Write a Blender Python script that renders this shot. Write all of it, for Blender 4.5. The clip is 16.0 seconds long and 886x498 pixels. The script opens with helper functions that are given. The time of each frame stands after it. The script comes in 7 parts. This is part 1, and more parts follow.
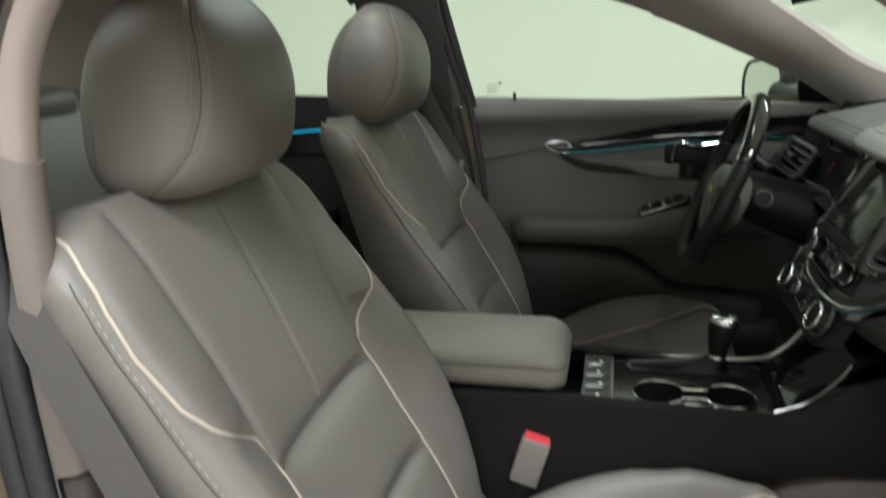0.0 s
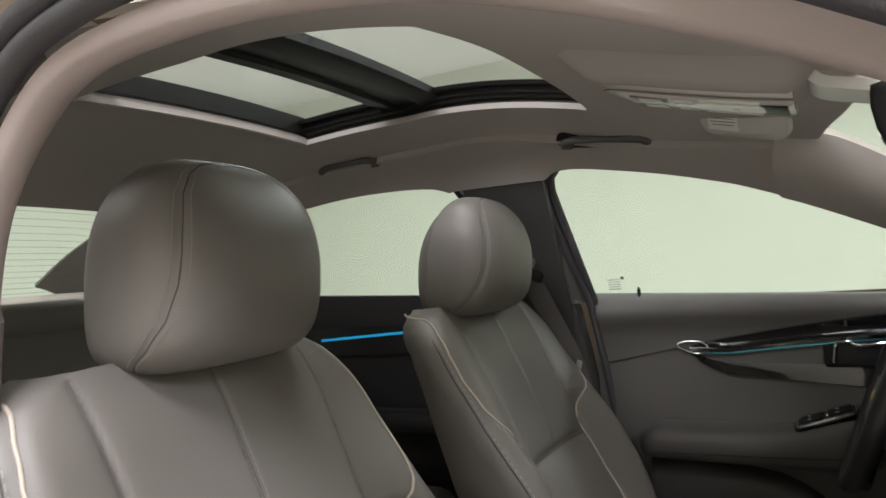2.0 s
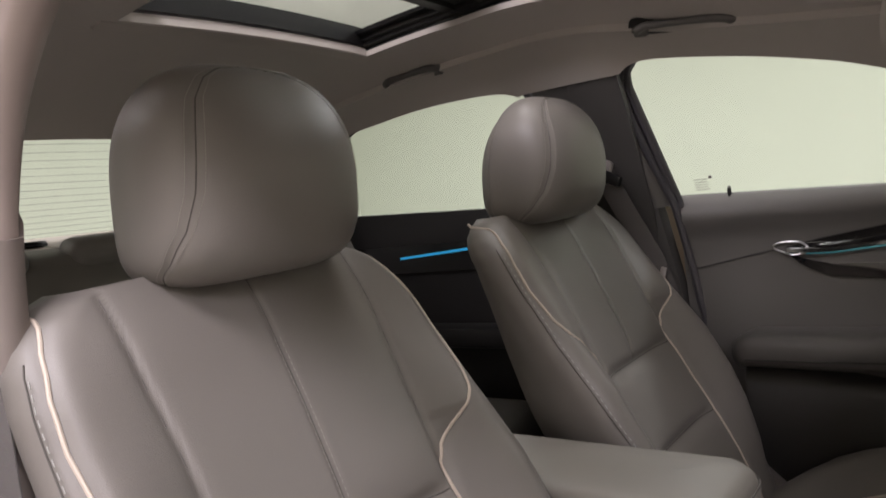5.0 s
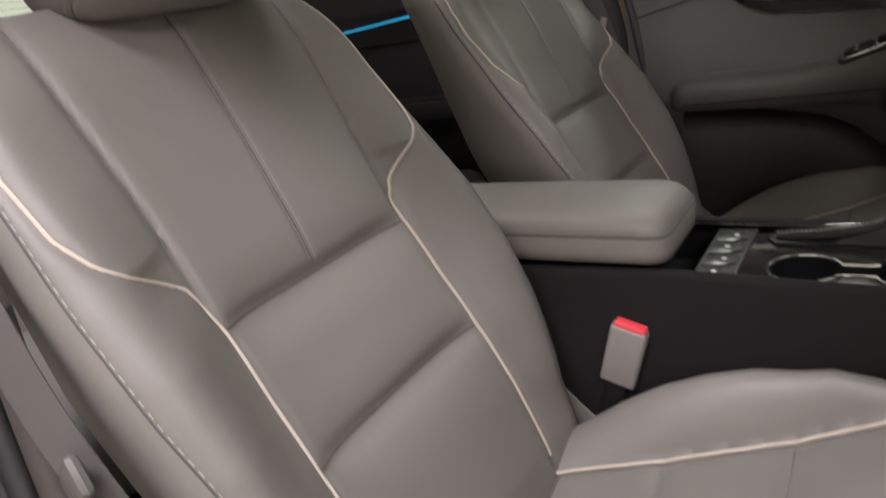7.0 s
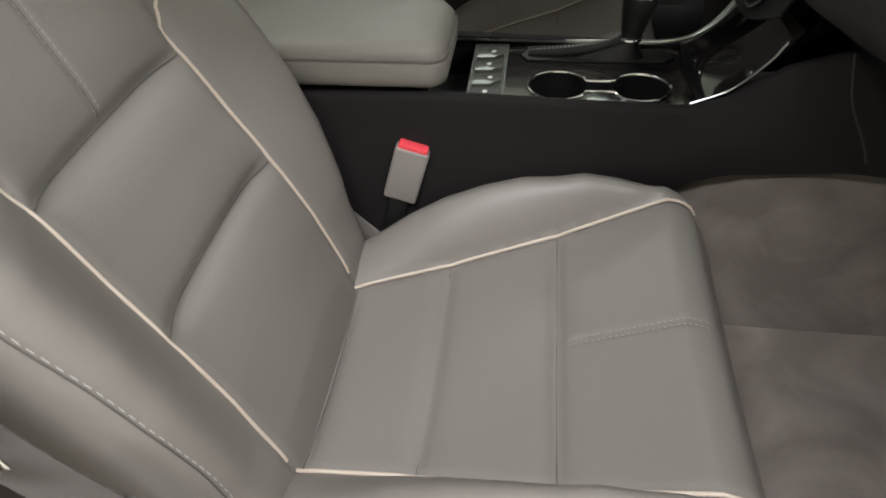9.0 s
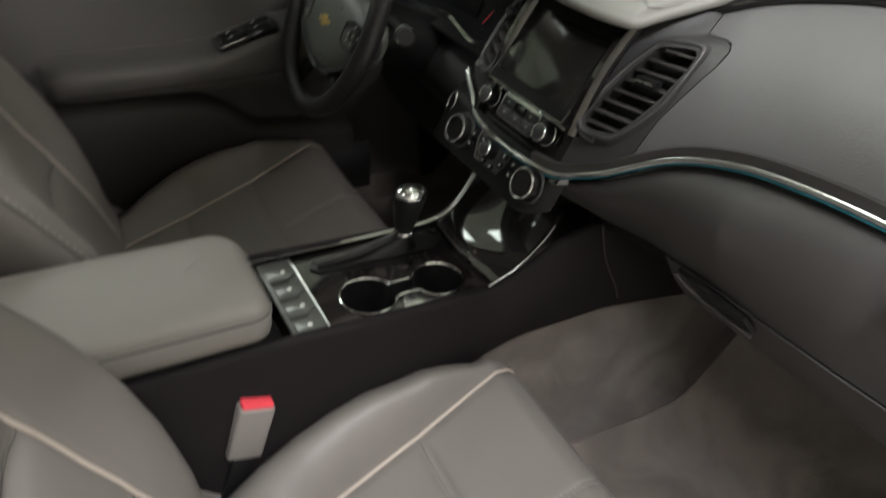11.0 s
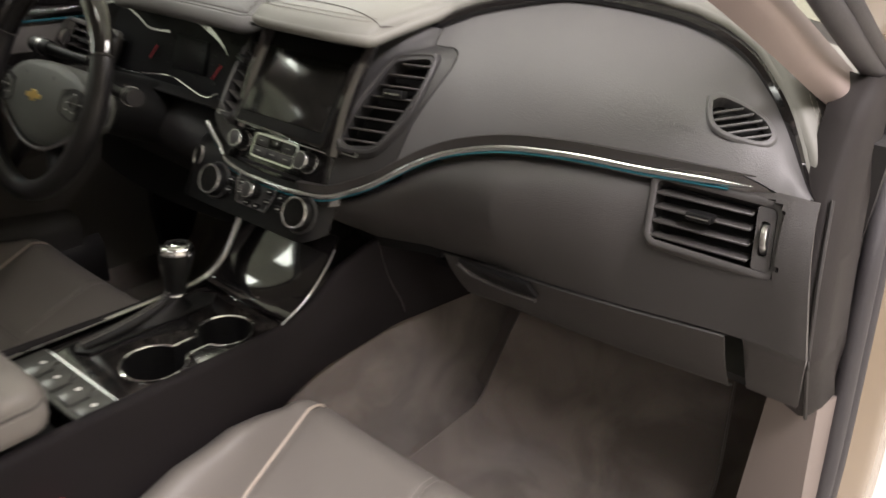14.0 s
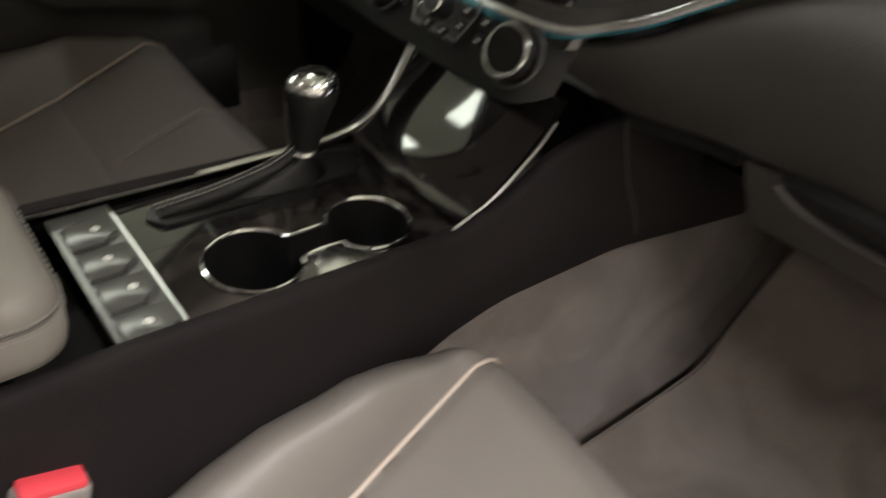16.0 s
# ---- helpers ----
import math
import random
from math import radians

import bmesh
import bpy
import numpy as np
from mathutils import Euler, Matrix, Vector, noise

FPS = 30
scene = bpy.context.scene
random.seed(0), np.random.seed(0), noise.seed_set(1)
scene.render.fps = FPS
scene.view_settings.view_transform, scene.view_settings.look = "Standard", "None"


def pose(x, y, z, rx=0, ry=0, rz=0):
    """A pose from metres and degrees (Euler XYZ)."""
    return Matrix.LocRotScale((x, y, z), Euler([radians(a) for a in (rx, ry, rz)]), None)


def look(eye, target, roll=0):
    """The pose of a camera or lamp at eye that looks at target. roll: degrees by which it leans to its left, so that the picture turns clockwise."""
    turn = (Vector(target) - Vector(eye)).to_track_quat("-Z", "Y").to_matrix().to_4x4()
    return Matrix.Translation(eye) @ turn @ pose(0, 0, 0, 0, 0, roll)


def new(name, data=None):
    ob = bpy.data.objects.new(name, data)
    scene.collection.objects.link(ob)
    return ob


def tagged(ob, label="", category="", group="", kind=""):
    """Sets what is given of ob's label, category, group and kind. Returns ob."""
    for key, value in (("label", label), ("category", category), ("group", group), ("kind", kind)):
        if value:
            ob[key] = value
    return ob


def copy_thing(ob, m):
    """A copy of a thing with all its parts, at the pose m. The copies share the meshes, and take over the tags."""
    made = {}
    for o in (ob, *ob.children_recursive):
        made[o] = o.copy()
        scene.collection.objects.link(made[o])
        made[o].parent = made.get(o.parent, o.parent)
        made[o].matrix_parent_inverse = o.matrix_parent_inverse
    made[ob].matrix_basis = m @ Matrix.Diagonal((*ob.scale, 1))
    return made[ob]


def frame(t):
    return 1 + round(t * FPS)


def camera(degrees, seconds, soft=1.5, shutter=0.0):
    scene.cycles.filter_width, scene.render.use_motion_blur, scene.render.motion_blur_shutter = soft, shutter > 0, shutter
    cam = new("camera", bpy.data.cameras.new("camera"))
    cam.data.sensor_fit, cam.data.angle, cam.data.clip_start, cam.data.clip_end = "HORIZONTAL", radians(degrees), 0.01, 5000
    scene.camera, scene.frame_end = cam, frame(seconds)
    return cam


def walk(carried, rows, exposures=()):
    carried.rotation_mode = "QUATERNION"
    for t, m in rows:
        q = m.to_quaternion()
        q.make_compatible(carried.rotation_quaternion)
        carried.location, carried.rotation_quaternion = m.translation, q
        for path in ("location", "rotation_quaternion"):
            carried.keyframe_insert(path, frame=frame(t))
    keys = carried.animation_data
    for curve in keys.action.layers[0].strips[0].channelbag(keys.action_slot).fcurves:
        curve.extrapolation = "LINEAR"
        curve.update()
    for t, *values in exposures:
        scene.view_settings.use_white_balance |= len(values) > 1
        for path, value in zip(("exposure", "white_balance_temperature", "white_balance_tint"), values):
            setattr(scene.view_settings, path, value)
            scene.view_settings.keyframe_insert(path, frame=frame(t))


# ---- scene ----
cam = camera(62.4, 16.0, shutter=0.5)
PATH = [
    (0, (0.269, -1.125, 1.025), (-0.186, 0.738, 0.456), -3.0),
    (0.5, (0.302, -1.106, 1.002), (-0.277, 0.789, 0.731), -4.7),
    (1, (0.373, -1.074, 0.929), (-0.355, 0.786, 0.832), -4.9),
    (1.5, (0.409, -1.04, 0.935), (-0.432, 0.774, 0.93), -4.6),
    (2, (0.424, -0.962, 0.955), (-0.521, 0.801, 1.002), -4.4),
    (2.5, (0.45, -0.915, 0.962), (-0.6, 0.786, 1.039), -4.3),
    (3, (0.472, -0.897, 0.951), (-0.629, 0.771, 1.032), -4.5),
    (5.5, (0.446, -0.876, 0.909), (-0.757, 0.704, 0.668), -8.5),
    (6, (0.444, -0.881, 0.888), (-0.747, 0.683, 0.522), -9.6),
    (6.5, (0.442, -0.882, 0.86), (-0.713, 0.673, 0.362), -10.4),
    (7, (0.445, -0.891, 0.835), (-0.635, 0.659, 0.179), -11.2),
    (7.5, (0.449, -0.901, 0.816), (-0.487, 0.642, -0.044), -11.2),
    (8, (0.433, -0.924, 0.821), (-0.253, 0.591, -0.289), -9.5),
    (10.5, (0.086, -0.899, 1.082), (0.593, 0.538, -0.213), 4.6),
    (11, (0.014, -0.754, 1.088), (0.877, 0.65, -0.045), 4.9),
    (11.5, (-0.123, -0.725, 1.075), (1.053, 0.564, 0.097), 2.3),
    (12, (-0.222, -0.759, 1.078), (1.163, 0.394, 0.211), 0.8),
    (12.5, (-0.245, -0.774, 1.082), (1.23, 0.303, 0.267), 0.0),
    (13, (-0.247, -0.784, 1.076), (1.249, 0.269, 0.27), 1.0),
    (13.5, (-0.23, -0.777, 1.065), (1.265, 0.268, 0.244), 2.3),
    (14, (-0.066, -0.757, 1.005), (1.403, 0.289, 0.141), 3.8),
    (14.5, (0.15, -0.739, 0.969), (1.562, 0.336, 0.047), 5.3),
    (15, (0.225, -0.697, 0.948), (1.567, 0.406, -0.044), 7.0),
    (15.5, (0.153, -0.577, 0.891), (1.445, 0.575, -0.111), 9.3),
    (16, (0.145, -0.457, 0.839), (1.236, 0.69, -0.384), 8.1),
]
walk(cam, [(t, look(eye, target, roll)) for t, eye, target, roll in PATH],
     exposures=[(0, -0.1, 6200, -3), (1, -0.1, 6300, 3), (3, -0.05, 6300, 8), (5.5, -0.08, 6500, 16), (8, 0.1, 6400, 7), (10.5, 0.0, 6400, 1), (11, 0.02, 6400, 4), (11.5, 0.36, 6440, 7), (12, 0.28, 6700, 11), (14, 0.25, 6800, 12), (16, 0.22, 6900, 8)])

# ---- light ----
world = bpy.data.worlds.new("room_air")
scene.world = world
world.use_nodes = True
world.node_tree.nodes["Background"].inputs[0].default_value = (0.95, 0.95, 0.95, 1)
world.node_tree.nodes["Background"].inputs[1].default_value = 0.06


def ceiling_lamp(x, y, sx, sy, watts, colour=(1.0, 0.97, 0.90)):
    data = bpy.data.lights.new("ceiling_lamp", "AREA")
    data.shape, data.size, data.size_y, data.energy, data.color = "RECTANGLE", sx, sy, watts, colour
    ob = new("ceiling_lamp", data)
    ob.matrix_world = pose(x, y, 2.62)
    return ob


for lx in (-2.6, 0.0, 2.6):
    ceiling_lamp(lx, 2.6, 1.6, 0.5, 32 if lx < 2 else 44, (0.96, 1.0, 0.98))
    ceiling_lamp(lx, -1.7, 1.6, 0.5, (22, 92, 84)[int((lx + 2.6) / 2.6 + 0.5)], (1.0, 0.95, 1.0))
ceiling_lamp(-0.3, 0.2, 1.4, 0.5, 26, (1.0, 0.98, 0.95))


# ---- materials ----
def material(name, colour, rough=0.5, metal=0.0, grain=0.0, bump=0.0, scale=400.0, mottle=0.12, coat=0.0, spec=0.5, sheen=0.0):
    m = bpy.data.materials.new(name)
    m.use_nodes = True
    nt = m.node_tree
    b = nt.nodes["Principled BSDF"]
    b.inputs["Roughness"].default_value, b.inputs["Metallic"].default_value = rough, metal
    b.inputs["Coat Weight"].default_value = coat
    b.inputs["Specular IOR Level"].default_value = spec
    b.inputs["Sheen Weight"].default_value = sheen
    tc = nt.nodes.new("ShaderNodeTexCoord")
    big = nt.nodes.new("ShaderNodeTexNoise")
    big.inputs["Scale"].default_value, big.inputs["Detail"].default_value = 6.0, 4.0
    nt.links.new(tc.outputs["Object"], big.inputs["Vector"])
    fine = nt.nodes.new("ShaderNodeTexNoise")
    fine.inputs["Scale"].default_value, fine.inputs["Detail"].default_value = scale, 3.0
    nt.links.new(tc.outputs["Object"], fine.inputs["Vector"])
    mix = nt.nodes.new("ShaderNodeMix")
    mix.data_type = "RGBA"
    lo = [max(0.0, c * (1 - mottle)) for c in colour]
    hi = [min(1.0, c * (1 + mottle)) for c in colour]
    mix.inputs[6].default_value, mix.inputs[7].default_value = (*lo, 1), (*hi, 1)
    nt.links.new(big.outputs["Fac"], mix.inputs[0])
    out = mix.outputs[2]
    if grain:
        mul = nt.nodes.new("ShaderNodeMix")
        mul.data_type, mul.blend_type = "RGBA", "MULTIPLY"
        mul.inputs[0].default_value = grain
        nt.links.new(out, mul.inputs[6])
        nt.links.new(fine.outputs["Color"], mul.inputs[7])
        out = mul.outputs[2]
    nt.links.new(out, b.inputs["Base Color"])
    if rough > 0.12:
        mr = nt.nodes.new("ShaderNodeMapRange")
        mr.inputs["To Min"].default_value, mr.inputs["To Max"].default_value = rough * 0.86, min(1.0, rough * 1.14)
        nt.links.new(big.outputs["Fac"], mr.inputs["Value"])
        nt.links.new(mr.outputs["Result"], b.inputs["Roughness"])
    if bump:
        bp = nt.nodes.new("ShaderNodeBump")
        bp.inputs["Strength"].default_value, bp.inputs["Distance"].default_value = bump, 0.001
        nt.links.new(fine.outputs["Fac"], bp.inputs["Height"])
        nt.links.new(bp.outputs["Normal"], b.inputs["Normal"])
    return m


def leather(name, colour, rough=0.42, scale=900.0, bump=0.16):
    """Hide grain: small cells with fine wrinkles over a slow mottling."""
    m = material(name, colour, rough, mottle=0.07, spec=0.4)
    nt = m.node_tree
    tc = [n for n in nt.nodes if n.bl_idname == "ShaderNodeTexCoord"][0]
    vor = nt.nodes.new("ShaderNodeTexVoronoi")
    vor.inputs["Scale"].default_value = scale
    nt.links.new(tc.outputs["Object"], vor.inputs["Vector"])
    wr = nt.nodes.new("ShaderNodeTexNoise")
    wr.inputs["Scale"].default_value, wr.inputs["Detail"].default_value = 16.0, 4.0
    nt.links.new(tc.outputs["Object"], wr.inputs["Vector"])
    add = nt.nodes.new("ShaderNodeMath")
    add.operation = "ADD"
    nt.links.new(vor.outputs["Distance"], add.inputs[0])
    nt.links.new(wr.outputs["Fac"], add.inputs[1])
    bp = nt.nodes.new("ShaderNodeBump")
    bp.inputs["Strength"].default_value, bp.inputs["Distance"].default_value = bump, 0.0012
    nt.links.new(add.outputs[0], bp.inputs["Height"])
    nt.links.new(bp.outputs["Normal"], nt.nodes["Principled BSDF"].inputs["Normal"])
    return m


def glow(name, colour, strength):
    m = bpy.data.materials.new(name)
    m.use_nodes = True
    b = m.node_tree.nodes["Principled BSDF"]
    b.inputs["Base Color"].default_value = (*colour, 1)
    b.inputs["Emission Color"].default_value, b.inputs["Emission Strength"].default_value = (*colour, 1), strength
    return m


def glass(name, tint=(0.97, 0.99, 0.96), gloss=0.35):
    """Thin glazing: clear straight through, with more gloss at grazing angles."""
    m = bpy.data.materials.new(name)
    m.use_nodes = True
    nt = m.node_tree
    nt.nodes.remove(nt.nodes["Principled BSDF"])
    tr, gl, mix, lw, pw, ml = (nt.nodes.new("ShaderNode" + k) for k in ("BsdfTransparent", "BsdfGlossy", "MixShader", "LayerWeight", "Math", "Math"))
    tr.inputs["Color"].default_value = (*tint, 1)
    gl.inputs["Roughness"].default_value = 0.01
    pw.operation, ml.operation = "POWER", "MULTIPLY_ADD"
    pw.inputs[1].default_value = 4.0
    ml.inputs[1].default_value, ml.inputs[2].default_value = gloss, 0.02
    nt.links.new(lw.outputs["Facing"], pw.inputs[0])
    nt.links.new(pw.outputs[0], ml.inputs[0])
    nt.links.new(ml.outputs[0], mix.inputs[0])
    nt.links.new(tr.outputs[0], mix.inputs[1])
    nt.links.new(gl.outputs[0], mix.inputs[2])
    nt.links.new(mix.outputs[0], nt.nodes["Material Output"].inputs["Surface"])
    return m


SEAT = leather("seat_leather", (0.172, 0.158, 0.143), 0.40)
SEAT_SIDE = leather("seat_side_leather", (0.175, 0.165, 0.150), 0.45)
PIPING = material("piping_cord", (0.50, 0.43, 0.36), 0.5, mottle=0.06, bump=0.3, scale=900)
STITCH = material("stitch_thread", (0.27, 0.255, 0.23), 0.7)
SIDE_STITCH = material("pale_stitch_thread", (0.33, 0.33, 0.31), 0.7)
SEAM = material("seam_gap", (0.035, 0.032, 0.03), 0.8)
SEAM_AND_SHADE = material("seam_and_crease_shade", (0.085, 0.078, 0.07), 0.8)
LID = leather("armrest_leather", (0.205, 0.190, 0.168), 0.45)
DASH_TOP = leather("dash_top_leather", (0.215, 0.213, 0.192), 0.5, bump=0.15)
EMBOSS = material("embossed_plastic", (0.100, 0.098, 0.098), 0.5, mottle=0.03)
VENT_PANEL = material("vent_panel_plastic", (0.042, 0.041, 0.041), 0.36, bump=0.5, scale=700, mottle=0.05)
DASH_PAD = material("dash_soft_plastic", (0.122, 0.120, 0.120), 0.42, bump=0.5, scale=700, mottle=0.05)
DASH_LOW = material("dash_lower_plastic", (0.048, 0.045, 0.043), 0.48, bump=0.5, scale=700, mottle=0.05)
DARK = material("dark_plastic", (0.016, 0.015, 0.015), 0.5, bump=0.35, scale=800, mottle=0.06, spec=0.35)
CONSOLE = material("console_side_vinyl", (0.0135, 0.0115, 0.0118), 0.7, bump=0.4, scale=700, mottle=0.08, spec=0.12)
BLACK = material("black_plastic", (0.008, 0.008, 0.008), 0.45, bump=0.2, scale=800, spec=0.3)
# near-black colour that stands in for shade inside openings
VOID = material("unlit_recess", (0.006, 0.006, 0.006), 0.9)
PIANO = material("gloss_black_trim", (0.010, 0.009, 0.009), 0.07, coat=0.6)
CHROME = material("bright_chrome", (0.80, 0.81, 0.82), 0.09, 1.0, mottle=0.02)
SATIN = material("satin_metal", (0.55, 0.55, 0.54), 0.28, 1.0, mottle=0.04)
CARPET = material("cut_pile_carpet", (0.225, 0.192, 0.168), 0.95, grain=0.75, bump=1.0, scale=900, mottle=0.24, spec=0.1, sheen=0.35)
nt = CARPET.node_tree
pile = nt.nodes.new("ShaderNodeTexNoise")
pile.inputs["Scale"].default_value, pile.inputs["Detail"].default_value, pile.inputs["Distortion"].default_value = 8.0, 5.0, 0.9
span = nt.nodes.new("ShaderNodeMapRange")
span.inputs["From Min"].default_value, span.inputs["From Max"].default_value = 0.38, 0.62
nt.links.new([n for n in nt.nodes if n.bl_idname == "ShaderNodeTexCoord"][0].outputs["Object"], pile.inputs["Vector"])
nt.links.new(pile.outputs["Fac"], span.inputs["Value"])
nt.links.new(span.outputs["Result"], [n for n in nt.nodes if n.bl_idname == "ShaderNodeMix" and n.blend_type == "MIX"][0].inputs[0])
HEADLINER = material("headliner_cloth", (0.52, 0.475, 0.435), 0.9, grain=0.25, bump=0.4, scale=1200, mottle=0.04, spec=0.2)
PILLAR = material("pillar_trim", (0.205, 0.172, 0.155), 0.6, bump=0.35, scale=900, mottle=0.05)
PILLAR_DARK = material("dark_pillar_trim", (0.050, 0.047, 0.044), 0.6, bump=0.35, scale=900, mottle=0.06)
# pillar trim again with pinkish light, then shade, put into the base colour
PILLAR_LIT = material("lit_pillar_trim", (0.320, 0.262, 0.240), 0.65, bump=0.35, scale=900, mottle=0.05)
PILLAR_SHADED = material("shaded_pillar_trim", (0.085, 0.072, 0.068), 0.6, bump=0.35, scale=900, mottle=0.06)
END_TRIM = material("end_trim_plastic", (0.024, 0.021, 0.020), 0.75, bump=0.35, scale=900, mottle=0.06, spec=0.2)
DOOR_LOW = material("lower_door_plastic", (0.046, 0.043, 0.040), 0.5, bump=0.45, scale=700, mottle=0.06)
GREY_TRIM = material("grey_door_trim", (0.092, 0.086, 0.079), 0.5, bump=0.45, scale=700, mottle=0.06)
RUBBER = material("rubber_seal", (0.045, 0.042, 0.045), 0.6, bump=0.4, scale=500)
PAINT = material("champagne_paint", (0.235, 0.183, 0.130), 0.25, 0.25, coat=0.8, mottle=0.04)
GLASS = glass("window_glass")
ROOF_GLASS = glass("tinted_roof_glass", (0.98, 0.98, 0.98), 0.12)
MIRROR = material("mirror_silver", (0.90, 0.92, 0.90), 0.02, 1.0, mottle=0.0)
BLUE = glow("blue_light_strip", (0.02, 0.30, 0.55), 0.6)
CHROME_LINE = material("brushed_chrome", (0.66, 0.67, 0.68), 0.20, 1.0, mottle=0.03)
TEAL = material("teal_reflection_trim", (0.05, 0.26, 0.33), 0.15, 0.6)
RED = material("red_release_plastic", (0.70, 0.06, 0.08), 0.4)
BUCKLE = material("buckle_plastic", (0.22, 0.20, 0.185), 0.5, mottle=0.06)
WEB = material("belt_webbing", (0.10, 0.09, 0.085), 0.75, grain=0.5, bump=0.8, scale=1000, mottle=0.08)
WALL = material("painted_wall", (0.76, 0.79, 0.71), 0.85, mottle=0.03, bump=0.05, scale=60)
WALL_WARM = material("warm_painted_wall", (0.74, 0.71, 0.62), 0.85, mottle=0.03, bump=0.05, scale=60)
CEIL = material("white_ceiling", (0.92, 0.93, 0.92), 0.9, mottle=0.03)
CONCRETE = material("pale_floor", (0.72, 0.69, 0.63), 0.5, mottle=0.10, bump=0.2, scale=80)
GOLD = material("gold_emblem", (0.85, 0.60, 0.20), 0.38, 0.8)
SCREEN = material("display_glass", (0.010, 0.010, 0.009), 0.17, mottle=0.0, coat=0.25, spec=0.5)
SWITCH = material("satin_switch_plastic", (0.075, 0.077, 0.070), 0.18, mottle=0.05, bump=0.1, scale=900)
KEY = material("satin_key_plastic", (0.045, 0.045, 0.045), 0.30, mottle=0.04, bump=0.1, scale=900)
DIAL = material("dial_face", (0.007, 0.007, 0.008), 0.4, spec=0.2)
WHITE = material("white_mark", (0.62, 0.62, 0.58), 0.6)
PAPER = material("label_paper", (0.75, 0.73, 0.66), 0.7)
LENS_W = material("lamp_lens", (0.60, 0.57, 0.52), 0.25, mottle=0.05)


def wood(name):
    m = material(name, (0.022, 0.018, 0.015), 0.10, coat=0.7)
    nt = m.node_tree
    tc = [n for n in nt.nodes if n.bl_idname == "ShaderNodeTexCoord"][0]
    mp = nt.nodes.new("ShaderNodeMapping")
    mp.inputs["Scale"].default_value = (7, 13, 7)
    nz = nt.nodes.new("ShaderNodeTexNoise")
    nz.inputs["Scale"].default_value, nz.inputs["Detail"].default_value, nz.inputs["Distortion"].default_value = 3.0, 7.0, 1.4
    rp = nt.nodes.new("ShaderNodeValToRGB")
    rp.color_ramp.elements[0].position, rp.color_ramp.elements[1].position = 0.42, 0.66
    rp.color_ramp.elements[0].color, rp.color_ramp.elements[1].color = (0.007, 0.006, 0.006, 1), (0.036, 0.031, 0.028, 1)
    nt.links.new(tc.outputs["Object"], mp.inputs["Vector"])
    nt.links.new(mp.outputs["Vector"], nz.inputs["Vector"])
    nt.links.new(nz.outputs["Fac"], rp.inputs["Fac"])
    nt.links.new(rp.outputs["Color"], nt.nodes["Principled BSDF"].inputs["Base Color"])
    return m


WOOD = wood("dark_burl_veneer")


# ---- shapers ----
def thing(name, label, category, group="", at=(0, 0, 0)):
    ob = new(name)
    ob.empty_display_size = 0.05
    ob.location = at
    return tagged(ob, label, category, group)


def part(name, bm, mat, parent=None, label="", smooth=True, angle=40):
    bmesh.ops.recalc_face_normals(bm, faces=bm.faces)
    me = bpy.data.meshes.new(name)
    bm.to_mesh(me)
    bm.free()
    me.materials.append(mat)
    if smooth:
        me.shade_smooth()
        me.set_sharp_from_angle(angle=radians(angle))
    ob = new(name, me)
    if parent is not None:
        ob.parent = parent
        p, off = parent, Vector((0, 0, 0))
        while p is not None:
            off += p.location
            p = p.parent
        ob.location = -off if parent.type == "EMPTY" or parent.parent is not None else (0, 0, 0)
        ob.location = -off
    if label:
        ob["label"] = label
    return ob


def setting(name, bm, mat, label, category="", smooth=True, angle=40):
    return tagged(part(name, bm, mat, None, smooth=smooth, angle=angle), label, category, "", "structure")


def grid(bm, rows, close_u=False, close_v=False, cap=False):
    """Faces over rows of points, all rows of one length."""
    vs = [[bm.verts.new(p) for p in r] for r in rows]
    n, k = len(vs), len(vs[0])
    for i in range(n if close_v else n - 1):
        for j in range(k if close_u else k - 1):
            a, b, c, d = vs[i][j], vs[i][(j + 1) % k], vs[(i + 1) % n][(j + 1) % k], vs[(i + 1) % n][j]
            try:
                bm.faces.new((a, b, c, d))
            except ValueError:
                pass
    if cap and close_u:
        for r in (vs[0], vs[-1]):
            try:
                bm.faces.new(r)
            except ValueError:
                pass
    return vs


def spline(pts, n):
    """n points on a smooth curve through pts (Catmull-Rom, evenly spaced by length)."""
    p = np.array(pts, float)
    p = np.vstack([2 * p[0] - p[1], p, 2 * p[-1] - p[-2]])
    out = []
    for i in range(1, len(p) - 2):
        for t in np.linspace(0, 1, 24, endpoint=False):
            a, b, c, d = p[i - 1], p[i], p[i + 1], p[i + 2]
            out.append(0.5 * (2 * b + (c - a) * t + (2 * a - 5 * b + 4 * c - d) * t * t + (3 * b - a - 3 * c + d) * t ** 3))
    out.append(p[-2])
    out = np.array(out)
    s = np.r_[0, np.cumsum(np.linalg.norm(np.diff(out, axis=0), axis=1))]
    q = np.linspace(0, s[-1], n)
    return np.stack([np.interp(q, s, out[:, k]) for k in range(out.shape[1])], 1)


